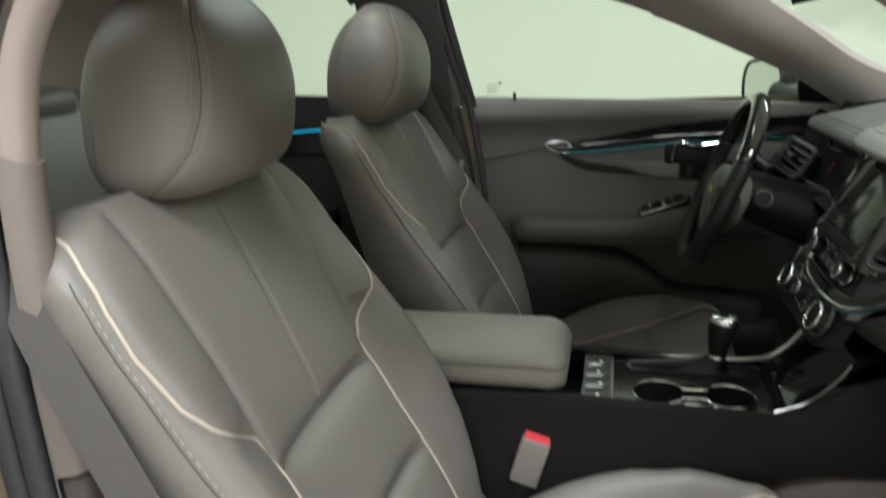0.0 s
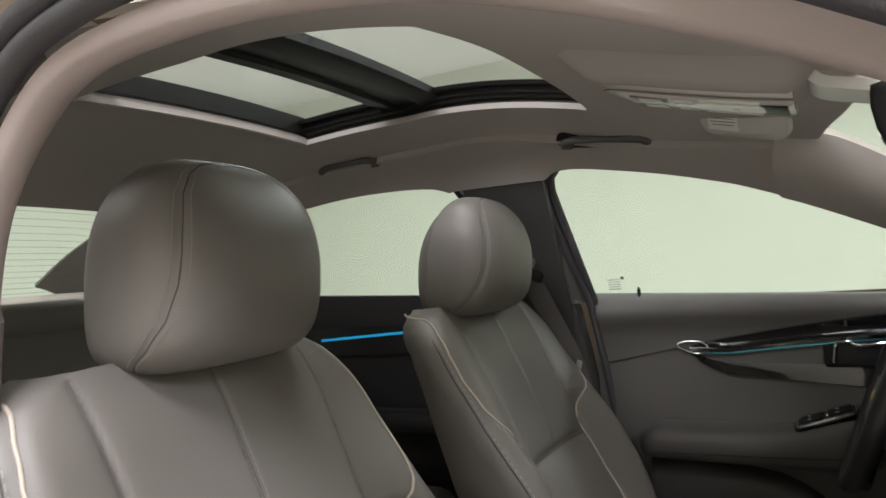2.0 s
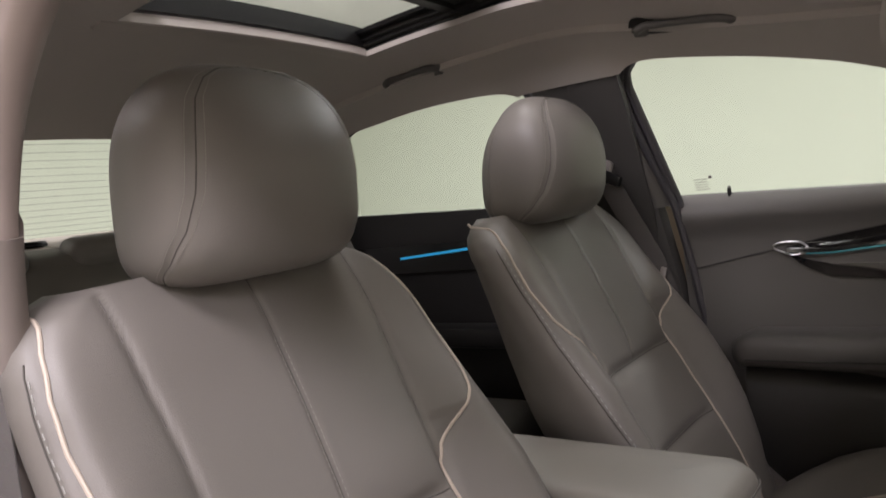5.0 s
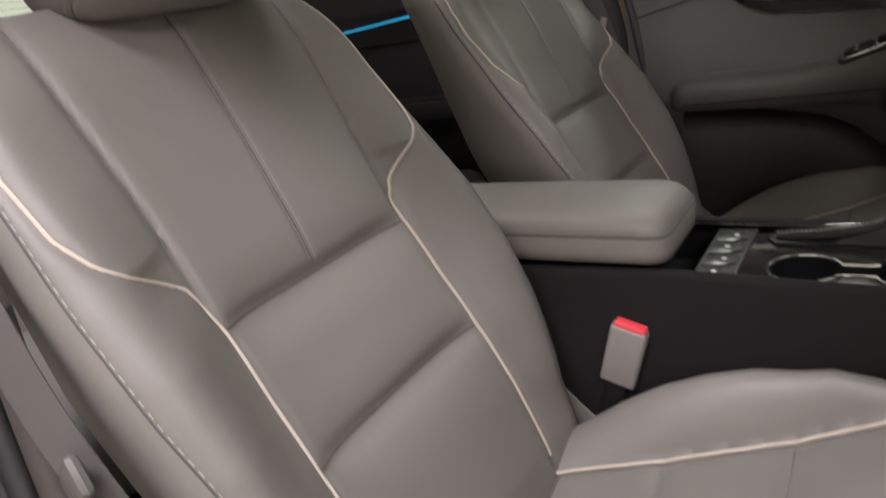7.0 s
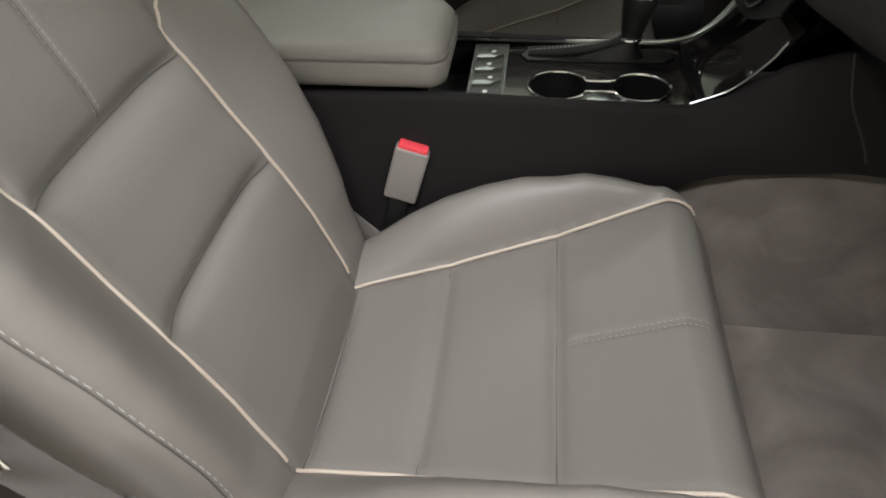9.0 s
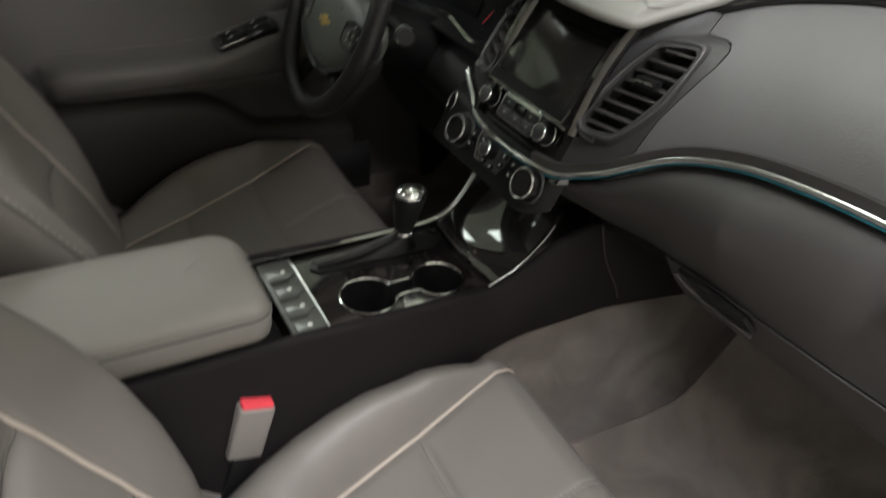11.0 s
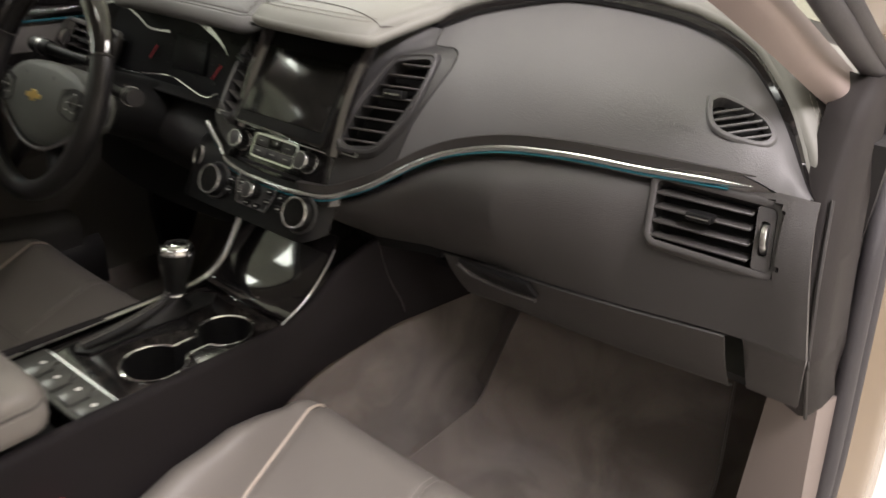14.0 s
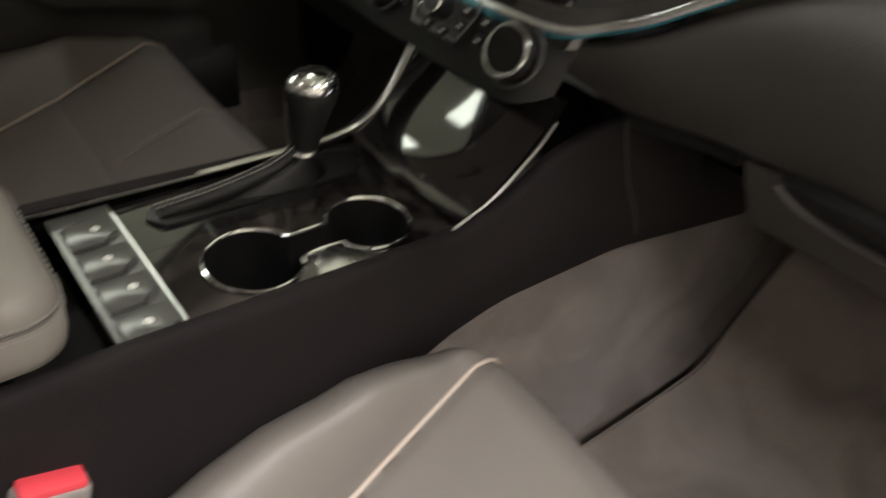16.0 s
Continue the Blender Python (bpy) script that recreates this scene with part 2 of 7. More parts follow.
def tube(bm, path, radius, sides=8, closed=False, flat=1.0, up=(0, 0, 1)):
    """A tube along a path; flat squeezes it along up."""
    P = [Vector(p) for p in path]
    n = len(P)
    rows = []
    for i, p in enumerate(P):
        a, b = P[(i - 1) % n if closed else max(i - 1, 0)], P[(i + 1) % n if closed else min(i + 1, n - 1)]
        d = (b - a).normalized()
        u = Vector(up) - d * d.dot(Vector(up))
        if u.length < 1e-4:
            u = Vector((1, 0, 0)) - d * d.x
        u.normalize()
        w = d.cross(u)
        r = radius[i] if hasattr(radius, "__len__") else radius
        rows.append([p + (w * math.cos(2 * math.pi * k / sides) + u * (flat * math.sin(2 * math.pi * k / sides))) * r for k in range(sides)])
    return grid(bm, rows, close_u=True, close_v=closed, cap=not closed)


def sweep(bm, path, profile, up=(0, 0, 1), closed=False, scales=None):
    """A closed 2D profile (side, up) carried along a path."""
    P = [Vector(p) for p in path]
    n = len(P)
    rows = []
    for i, p in enumerate(P):
        a, b = P[(i - 1) % n if closed else max(i - 1, 0)], P[(i + 1) % n if closed else min(i + 1, n - 1)]
        d = (b - a).normalized()
        uv = up[i] if isinstance(up, list) else up
        u = (Vector(uv) - d * d.dot(Vector(uv))).normalized()
        w = d.cross(u)
        s = scales[i] if scales is not None else 1.0
        rows.append([p + (w * x + u * z) * s for x, z in profile])
    return grid(bm, rows, close_u=True, close_v=closed, cap=not closed)


def rbox(bm, m, size, bevel=0.005, seg=2):
    """A box of that size at the pose m, with rounded edges."""
    r = bmesh.ops.create_cube(bm, size=1.0, matrix=m @ Matrix.Diagonal((*size, 1)))
    vs = set(r["verts"])
    if bevel:
        es = [e for e in bm.edges if e.verts[0] in vs and e.verts[1] in vs]
        bmesh.ops.bevel(bm, geom=es, offset=bevel, segments=seg, profile=0.5, affect="EDGES")
    return bm


def cyl(bm, m, r1, r2, depth, sides=24, bevel=0.0):
    r = bmesh.ops.create_cone(bm, cap_ends=True, segments=sides, radius1=r1, radius2=r2, depth=depth, matrix=m)
    if bevel:
        vs = set(r["verts"])
        es = [e for e in bm.edges if e.verts[0] in vs and e.verts[1] in vs and any(len(f.verts) > 4 for f in e.link_faces)]
        bmesh.ops.bevel(bm, geom=es, offset=bevel, segments=2, profile=0.5, affect="EDGES")
    return bm


def ring(bm, m, radius, thick, sides=40, sub=8, flat=1.0):
    rows = []
    for i in range(sides):
        a = 2 * math.pi * i / sides
        rows.append([m @ Vector(((radius + thick * math.cos(b)) * math.cos(a), (radius + thick * math.cos(b)) * math.sin(a), flat * thick * math.sin(b)))
                     for b in (2 * math.pi * k / sub for k in range(sub))])
    return grid(bm, rows, close_u=True, close_v=True)


def plate(bm, m, outline, thick, bevel=0.0):
    """A plate: a 2D outline in the pose's x and y, thickened along its z (from 0 down to -thick)."""
    top = [bm.verts.new(m @ Vector((x, y, 0))) for x, y in outline]
    low = [bm.verts.new(m @ Vector((x, y, -thick))) for x, y in outline]
    f = bm.faces.new(top)
    bm.faces.new(low[::-1])
    n = len(top)
    for i in range(n):
        bm.faces.new((top[i], low[i], low[(i + 1) % n], top[(i + 1) % n]))
    if bevel:
        bmesh.ops.bevel(bm, geom=list(f.edges), offset=bevel, segments=2, profile=0.5, affect="EDGES")
    return bm


def frame_plate(bm, m, outer, inner, thick):
    """A frame between two outlines of one length, thickened along the pose's z."""
    rows = [[m @ Vector((x, y, z)) for x, y in o] for o, z in ((outer, -thick), (outer, 0.0), (inner, 0.0), (inner, -thick))]
    return grid(bm, rows, close_u=True, close_v=True)


def rounded(w, h, r, n=5):
    out = []
    for cx, cy, a0 in ((w / 2 - r, h / 2 - r, 0), (-w / 2 + r, h / 2 - r, 90), (-w / 2 + r, -h / 2 + r, 180), (w / 2 - r, -h / 2 + r, 270)):
        for k in range(n + 1):
            a = radians(a0 + 90 * k / n)
            out.append((cx + r * math.cos(a), cy + r * math.sin(a)))
    return out


def face_pose(at, normal, across):
    """A pose whose z is normal and whose x runs along across."""
    z = Vector(normal).normalized()
    x = (Vector(across) - z * z.dot(Vector(across))).normalized()
    y = z.cross(x)
    m = Matrix((x, y, z)).transposed().to_4x4()
    m.translation = Vector(at)
    return m


def shell(bm, thick):
    """Thickens an open sheet: a second skin along its vertex normals, and a rim."""
    bmesh.ops.recalc_face_normals(bm, faces=bm.faces)
    bm.normal_update()
    faces, rim = list(bm.faces), [e for e in bm.edges if len(e.link_faces) == 1]
    twin = {v: bm.verts.new(v.co - v.normal * thick) for v in list(bm.verts)}
    for f in faces:
        bm.faces.new([twin[v] for v in reversed(f.verts)])
    for e in rim:
        a, c = e.verts
        bm.faces.new((a, c, twin[c], twin[a]))
    return bm


def BM():
    return bmesh.new()


# ---- the room round the car ----
FLOOR = -0.30
for name, box, mat, label in (
    ("floor", ((-5, -4.5, FLOOR - 0.1), (5, 5, FLOOR)), CONCRETE, "pale sealed workshop floor"),
    ("wall_north", ((-5, 4.9, FLOOR), (5, 5.0, 2.7)), WALL, "plain pale green-white painted wall"),
    ("wall_south", ((-5, -4.5, FLOOR), (5, -4.4, 2.7)), WALL_WARM, "plain warm white painted wall"),
    ("wall_west", ((-5.0, -4.4, FLOOR), (-4.9, 4.9, 2.7)), WALL, "plain pale painted wall"),
    ("wall_east", ((4.9, -4.4, FLOOR), (5.0, 4.9, 2.7)), WALL_WARM, "plain warm white painted wall"),
    ("ceiling", ((-5, -4.5, 2.7), (5, 5, 2.8)), CEIL, "flat white ceiling"),
):
    lo, hi = Vector(box[0]), Vector(box[1])
    b = BM()
    rbox(b, Matrix.Translation((lo + hi) / 2), hi - lo, 0)
    setting(name, b, mat, label, smooth=False)


# ---- body shell of the car: floor pan, sides, roof ----
def glass_y(z):
    """Half width of the cabin at a height: upright to the belt line, leaning in above it."""
    return 0.70 - 0.45 * (z - 0.855) if z > 0.855 else 0.70 + 0.06 * min(1.0, (0.855 - z) / 0.5)


ROOF = np.polyfit([-0.35, -0.2, -0.05, 0.08, 0.27, 0.436], [1.285, 1.285, 1.266, 1.236, 1.185, 1.150], 4)


def roof_z(x, y):
    """Inner roof height: flat over the middle, turning down to the rails and towards the windscreen."""
    z = float(np.polyval(ROOF, x)) if x > -0.35 else 1.285 - 0.14 * (x + 0.35) ** 2
    drop = 0.10 * min(abs(y), 0.30) ** 2 + 1.9 * max(0.0, abs(y) - 0.30) ** 2
    return z - drop * float(np.interp(x, [0.05, 0.43], [1.0, 0.32]))


# floor pan with tunnel, carpeted
b = BM()
rows = []
for x in np.linspace(-1.0, 1.42, 50):
    r = []
    toe = min(0.42, max(0.0, x - 0.84) * 1.25)
    base = float(np.interp(x, [0.2, 0.5], [0.10, 0.165]))
    for y in np.linspace(-0.68, 0.68, 69):
        hw = float(np.interp(x, [0.45, 0.62, 0.9], [0.098, 0.160, 0.175]))
        tz = float(np.interp(x, [0.2, 0.45], [0.14, 0.30])) * (1 / (1 + math.exp((abs(y) - hw) / 0.015))) if x > -0.9 else 0.0
        tz += 0.025 * (1 / (1 + math.exp((abs(y) - 0.145) / 0.012))) * min(1, max(0, (x - 0.50) / 0.1))
        side = 0.05 * (1 / (1 + math.exp(-(abs(y) - 0.655) / 0.008)))
        rear = 0.18 * (1 / (1 + math.exp((x + 0.78) / 0.02)))
        r.append((x, y, base + max(toe, tz - (base - 0.10)) + side + rear + 0.004 * math.sin(9 * x + 5 * y)))
    rows.append(r)
grid(b, rows)
shell(b, 0.02)
setting("carpet_floor", b, CARPET, "taupe cut-pile carpet over the car floor and tunnel", "carpet")

# floor mats with bound edges
for side in (-1, 1):
    b = BM()
    cy = side * 0.41
    o = [(0.0, -0.20), (0.40, -0.21), (0.66, -0.17), (0.70, -0.10), (0.70, 0.16), (0.62, 0.21), (0.0, 0.21)]
    n = 22
    rows = []
    for i in range(n + 1):
        u = i / n
        x = 0.50 + 0.55 * u
        lo, hi = -0.205 + 0.05 * max(0, u - 0.7) / 0.3, 0.195 - 0.02 * max(0, u - 0.8) / 0.2
        if side > 0:
            lo, hi = -hi, -lo
        rows.append([(x, cy + (lo + (hi - lo) * v), 0.179 + max(0, x - 0.84) * 1.25 + 0.004 * math.sin(11 * x + 9 * v) + 0.03 * max(0.0, (v if side < 0 else 1 - v) - 0.85) / 0.15) for v in np.linspace(0, 1, 18)])
    grid(b, rows)
    edge = [rows[0][j] for j in range(18)] + [r[-1] for r in rows[1:]] + rows[-1][::-1][1:] + [r[0] for r in rows[::-1][1:-1]]
    shell(b, 0.008)
    mat_thing = thing("floor_mat", "taupe carpet floor mat with a bound edge, lying in the footwell", "floor mat", "floor mats", (0.86, cy, 0.11))
    part("carpet", b, CARPET, mat_thing)
    b = BM()
    tube(b, edge, 0.0035, 6, closed=True)
    part("binding", b, material("mat_binding", (0.16, 0.138, 0.122), 0.8, bump=0.6, scale=700), mat_thing, "darker stitched edge binding")

# bulkhead and underside of the scuttle
b = BM()
rbox(b, pose(1.45, 0, 0.42), (0.04, 1.44, 0.74), 0.005)
setting("bulkhead", b, CARPET, "carpeted bulkhead behind the dashboard", "bulkhead")
for side in (-1, 1):
    b = BM()
    grid(b, [[(x, side * (0.68 + 0.02 * (z > 0.3)), z) for x in np.linspace(0.80, 1.45, 8)] for z in np.linspace(0.08, 0.80, 10)])
    shell(b, 0.02)
    setting("kick_panel", b, DARK, "dark plastic kick panel beside the footwell", "trim")

# headliner with the sunroof opening; every piece leaves the opening free
SR_X0, SR_X1, SR_Y, SR_N = -0.605, 0.050, 0.350, -0.225


def sun_front(y):
    return SR_X1 - 0.9 * max(0.0, -0.06 - y) ** 1.8 - 0.25 * max(0.0, y - 0.22) ** 2


b = BM()


def roof_patch(b, x_of0, x_of1, ysel, n):
    rows = []
    for u in np.linspace(0, 1, n):
        rows.append([((1 - u) * x_of0(y) + u * x_of1(y), y, roof_z((1 - u) * x_of0(y) + u * x_of1(y), y)) for y in ysel])
    grid(b, rows)


def roof_front(y):
    return 0.47 - 0.10 * (y / 0.6) ** 2


inner = np.linspace(SR_N, SR_Y, 41)
roof_patch(b, lambda y: -1.22, lambda y: SR_X0, np.linspace(-0.575, 0.46, 61), 24)
roof_patch(b, sun_front, roof_front, inner, 16)
roof_patch(b, lambda y: SR_X0, roof_front, np.linspace(SR_Y, 0.46, 16), 40)
rows = []
for u in np.linspace(0, 1, 40):
    row = []
    for k in np.linspace(0, 1, 16):
        x = (1 - u) * SR_X0 + u * roof_front(0.45)
        y = SR_N + k * (-SR_N + float(np.interp(x, [-0.2, 0.1, 0.25], [-0.575, -0.545, -0.50])))
        x = (1 - u) * SR_X0 + u * roof_front(y)
        row.append((x, y, roof_z(x, y) + 0.055 * k ** 2 * min(1.0, max(0.0, (x + 0.60) / 0.12)) * max(0.0, min(1.0, (0.36 - x) / 0.2))))
    rows.append(row[::-1])
grid(b, rows)
bmesh.ops.remove_doubles(b, verts=b.verts, dist=0.0008)
shell(b, 0.012)
setting("headliner", b, HEADLINER, "pale grey woven cloth headliner with a wide sunroof opening", "headliner")

# roof skin outside, so that daylight only enters by the glass
b = BM()
for x0, x1, y0, y1 in ((-1.3, -0.65, -0.56, 0.50), (0.09, 0.36, -0.52, 0.50), (-0.65, 0.09, 0.375, 0.50), (-0.65, 0.09, -0.56, -0.26)):
    grid(b, [[(x, y, roof_z(x, y) + 0.045) for y in np.linspace(y0, y1, 12)] for x in np.linspace(x0, x1, 10)])
shell(b, 0.004)
setting("roof_skin", b, PAINT, "champagne painted steel roof panel", "car roof")

# sunroof: frame, rail bars, two panes
sun = thing("sunroof", "panoramic glass sunroof with a black cross bar, blind drawn back", "sunroof", at=(-0.2, 0, 1.29))
for nm, x0, x1 in (("rear_pane", -0.60, -0.385), ("front_pane", -0.265, 0.065)):
    b = BM()
    grid(b, [[(x, y, roof_z(x, y) + 0.034) for y in np.linspace(-0.27, 0.37, 20)] for x in np.linspace(x0, x1, 8)])
    shell(b, 0.005)
    part(nm, b, ROOF_GLASS, sun)
b = BM()
sweep(b, [(-0.325, y, roof_z(-0.325, y) + 0.024) for y in np.linspace(-0.25, 0.372, 24)], [(-0.069, -0.004), (-0.064, -0.010), (-0.030, -0.014), (-0.026, -0.006), (0.022, -0.006), (0.026, -0.013), (0.062, -0.010), (0.069, -0.004), (0.069, 0.012), (-0.069, 0.012)])
part("cross_bar", b, BLACK, sun, "black cross bar between the panes")
for s in (-1, 1):
    for steps in ([(0.353, -0.002), (0.353, 0.008), (0.343, 0.010), (0.342, 0.016)], [(0.342, 0.015), (0.334, 0.017), (0.333, 0.026), (0.318, 0.028), (0.317, 0.033)]):
        b = BM()
        off = 0.0 if s > 0 else -0.125
        grid(b, [[(x, s * (y + off), roof_z(x, s * (y + off)) + z) for y, z in steps] for x in np.linspace(-0.612, 0.055, 30)])
        shell(b, 0.003)
        part("guide_rail", b, BLACK, sun, "black sliding rail", angle=30)
b = BM()
sweep(b, [(-0.606, y, roof_z(-0.606, y) + 0.014) for y in np.linspace(-0.24, 0.365, 24)], [(-0.015, -0.006), (0.006, -0.006), (0.008, 0.03), (-0.015, 0.03)])
part("rear_crosspiece", b, BLACK, sun)
b = BM()
sweep(b, [(-0.626, y, roof_z(-0.626, y) - 0.004) for y in np.linspace(-0.25, 0.365, 30)], [(-0.022, -0.004), (-0.006, -0.014), (0.018, -0.008), (0.020, 0.010), (-0.02, 0.010)])
part("blind_handle", b, HEADLINER, sun, "cloth-covered front edge of the roof blind")
b = BM()
sweep(b, [(sun_front(y) + 0.012, y, roof_z(sun_front(y), y) + 0.016) for y in np.linspace(-0.22, 0.345, 40)], [(-0.010, -0.012), (0.010, -0.012), (0.010, 0.03), (-0.010, 0.03)])
part("front_crosspiece", b, BLACK, sun)


# side of the cabin above the belt, with the window openings
def belt_z(x):
    return 0.8535 - 0.045 * x


FRONT_TOP = spline([(-0.135, 1.10), (-0.122, 1.142), (-0.09, 1.158), (-0.03, 1.158), (0.11, 1.134), (0.23, 1.104), (0.295, 1.083), (0.40, 1.039), (0.504, 0.992), (0.60, 0.948), (0.669, 0.912), (0.76, 0.85), (0.80, 0.82)], 90)


def front_top(x):
    """Upper edge of the front window along the roof rail and the A-pillar."""
    return float(np.interp(x, FRONT_TOP[:, 0], FRONT_TOP[:, 1]))


REAR_TOP = spline([(-1.02, 1.06), (-0.90, 1.132), (-0.75, 1.152), (-0.60, 1.162), (-0.45, 1.160), (-0.37, 1.150), (-0.345, 1.13), (-0.335, 1.10)], 70)


def rear_top(x):
    return float(np.interp(x, REAR_TOP[:, 0], REAR_TOP[:, 1]))


def rail_strip(b, s, xs, low, high, out=0.0, y_top=None):
    """A band of the leaning side wall between two height lines."""
    rows = []
    for u in np.linspace(0, 1, 8):
        rows.append([(x, s * ((glass_y((1 - u) * low(x) + u * high(x)) + out) if y_top is None else (1 - u) * (glass_y(low(x)) + out) + u * min(y_top, glass_y(low(x)) + out)), (1 - u) * low(x) + u * high(x) + (0.012 * math.sin(math.pi * u) if y_top else 0)) for x in xs])
    grid(b, rows)


def rail_high(x):
    return roof_z(min(x, 0.40), 0.46) + 0.006 - max(0, x - 0.40) * 0.56


def rail_low(x):
    """Lower edge of the far roof lining: the rear window's top, over the pillar, the front window's top."""
    if x < -0.345:
        return max(rear_top(x), 1.140) if x > -0.6 else rear_top(x)
    return front_top(x) if x > -0.115 else 1.143


for s, tag in ((1, "left"), (-1, "right")):
    if s > 0:
        b = BM()
        rail_strip(b, s, np.linspace(-0.318, -0.125, 8), lambda x: belt_z(x) - 0.5, lambda x: 1.16, 0.004)
        shell(b, 0.04)
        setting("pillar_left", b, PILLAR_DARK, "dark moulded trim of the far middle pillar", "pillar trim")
    b = BM()
    if s > 0:
        rail_strip(b, s, np.r_[np.linspace(-1.02, -0.36, 28), np.linspace(-0.35, -0.12, 16), np.linspace(-0.11, 0.345, 36)], rail_low, lambda x: max(rail_low(x) + 0.012, rail_high(x)), -0.012, 0.455)
        inner_w = spline([(0.345, 0.572, 1.062), (0.40, 0.590, 1.039), (0.504, 0.618, 0.992), (0.60, 0.645, 0.948), (0.669, 0.665, 0.912), (0.76, 0.69, 0.85), (0.80, 0.70, 0.82)], 30)
        inner_s = spline([(0.345, 0.455, 1.160), (0.434, 0.475, 1.140), (0.55, 0.515, 1.07), (0.66, 0.545, 1.0), (0.76, 0.59, 0.935), (0.90, 0.63, 0.868), (0.93, 0.64, 0.85)], 30)
        grid(b, [[Vector(p).lerp(Vector(q), v) + Vector((-0.010, -0.020, 0.0)) * math.sin(math.pi * v) for p, q in zip(inner_w, inner_s)] for v in np.linspace(0, 1, 9)])
    else:
        rail_strip(b, s, np.linspace(-1.02, -0.335, 30), rear_top, lambda x: max(rear_top(x) + 0.01, rail_high(x)), -0.012, 0.455)
    rail_strip(b, s, np.linspace(-1.5, -1.02, 14), lambda x: belt_z(x), lambda x: max(belt_z(x) + 0.005, min(rail_high(x), 1.18 + (x + 1.1) * 0.75)), -0.012)
    shell(b, 0.03)
    setting("roof_rail_" + tag, b, HEADLINER if s > 0 else PILLAR, "pale grey trim along the roof side above the windows", "roof rail trim")

# panes of the far side
for x0, x1, top in ((-1.02, -0.335, rear_top), (-0.13, 0.80, front_top)):
    b = BM()
    xs = np.linspace(x0, x1, 30)
    rail_strip(b, 1, xs, lambda x: belt_z(x) - 0.02, lambda x: top(x) + 0.01, 0.018)
    shell(b, 0.004)
    w = thing("side_window", "clear closed side window of the far door", "car window", "side windows", ((x0 + x1) / 2, 0.7, 0.85))
    g = part("pane", b, GLASS, w)
    g.visible_shadow = False
    b = BM()
    path = [(x, glass_y(top(x)) + 0.006, top(x)) for x in xs]
    tube(b, [(x0 if x0 > -1 else x0, glass_y(belt_z(x0)) + 0.004, belt_z(x0))] + path, 0.011, 8)
    part("window_seal", b, RUBBER, w, "black rubber window seal")

# windscreen and rear screen
b = BM()
rows = []
for u in np.linspace(0, 1, 10):
    rows.append([((1 - u) * (roof_front(y) - 0.02) + u * (1.36 - 0.35 * (y / 0.7) ** 2), y * (0.56 + 0.17 * u) / 0.6, (1 - u) * (roof_z(0.42, y) + 0.02) + u * 0.87) for y in np.linspace(-0.6, 0.6, 24)])
grid(b, rows)
shell(b, 0.005)
w = thing("windscreen", "clear laminated windscreen sloping to the scuttle", "windscreen", at=(0.9, 0, 1.0))
g = part("pane", b, GLASS, w)
g.visible_shadow = False
b = BM()
rows = []
for u in np.linspace(0, 1, 8):
    rows.append([((1 - u) * -1.20 + u * (-1.72 + 0.14 * (y / 0.6) ** 2), y * (0.93 + 0.1 * u), (1 - u) * (roof_z(-1.2, y) + 0.012) + u * 0.955) for y in np.linspace(-0.6, 0.6, 20)])
grid(b, rows)
shell(b, 0.005)
w = thing("rear_window", "sloping rear window with fine heating lines", "car window", at=(-1.45, 0, 1.0))
g = part("pane", b, GLASS, w)
g.visible_shadow = False
for u in np.linspace(0.12, 0.92, 14):
    b = BM()
    tube(b, [((1 - u) * -1.20 + u * (-1.72 + 0.14 * (y / 0.6) ** 2) + 0.006, y * (0.93 + 0.1 * u), (1 - u) * (roof_z(-1.2, y) + 0.012) + u * 0.955 - 0.004) for y in np.linspace(-0.56, 0.56, 14)], 0.00035, 4)
    part("heating_wire", b, DARK, w)

# outside of the car: lower flanks, tail, bonnet and scuttle
b = BM()
for s in (1,):
    grid(b, [[(x, s * 0.80, z) for x in np.linspace(-1.9, 1.5, 10)] for z in (-0.12, 0.3, 0.6, 0.84)])
grid(b, [[(x, -0.80, z) for x in np.linspace(-1.9, -0.16, 6)] for z in (-0.12, 0.3, 0.6, 0.83)])
shell(b, 0.02)
setting("body_side", b, PAINT, "champagne painted outer body side", "car body")
b = BM()
grid(b, [[(x, y, 0.825 - 0.10 * (x - 1.5) ** 2 - 0.10 * y * y) for y in np.linspace(-0.82, 0.82, 14)] for x in np.linspace(1.43, 2.5, 12)])
shell(b, 0.02)
setting("bonnet", b, PAINT, "champagne painted bonnet beyond the windscreen", "car body")
b = BM()
rbox(b, pose(-1.9, 0, 0.55), (0.25, 1.6, 0.8), 0.05)
setting("boot", b, PAINT, "champagne painted boot of the car", "car body")
b = BM()
grid(b, [[(x - 0.25 * (y / 0.75) ** 2, y, 0.853 + 0.03 * (x - 1.2) - 0.050 * (y / 0.75) ** 2) for y in np.linspace(-0.76, 0.76, 20)] for x in np.linspace(1.24, 1.56, 6)])
shell(b, 0.02)
setting("scuttle", b, DARK, "dark plastic scuttle panel under the windscreen", "trim")
g = thing("scuttle_grille", "dark slatted air intake under the windscreen", "grille", at=(1.3, -0.1, 0.86))
b = BM()
rbox(b, pose(1.36, -0.02, 0.851), (0.07, 0.78, 0.012), 0.004)
part("tray", b, BLACK, g)
sb = BM()
rbox(sb, Matrix.Identity(4), (0.062, 0.007, 0.014), 0.002)
first = part("slat", sb, DARK, g)
for k in range(32):
    o = first if k == 0 else new("slat", first.data)
    o.parent = g
    o.location = Vector((1.36, -0.39 + 0.024 * k, 0.852)) - g.location

# ---- front seats ----
def gauss(d, w):
    return math.exp(-(d / w) ** 2)


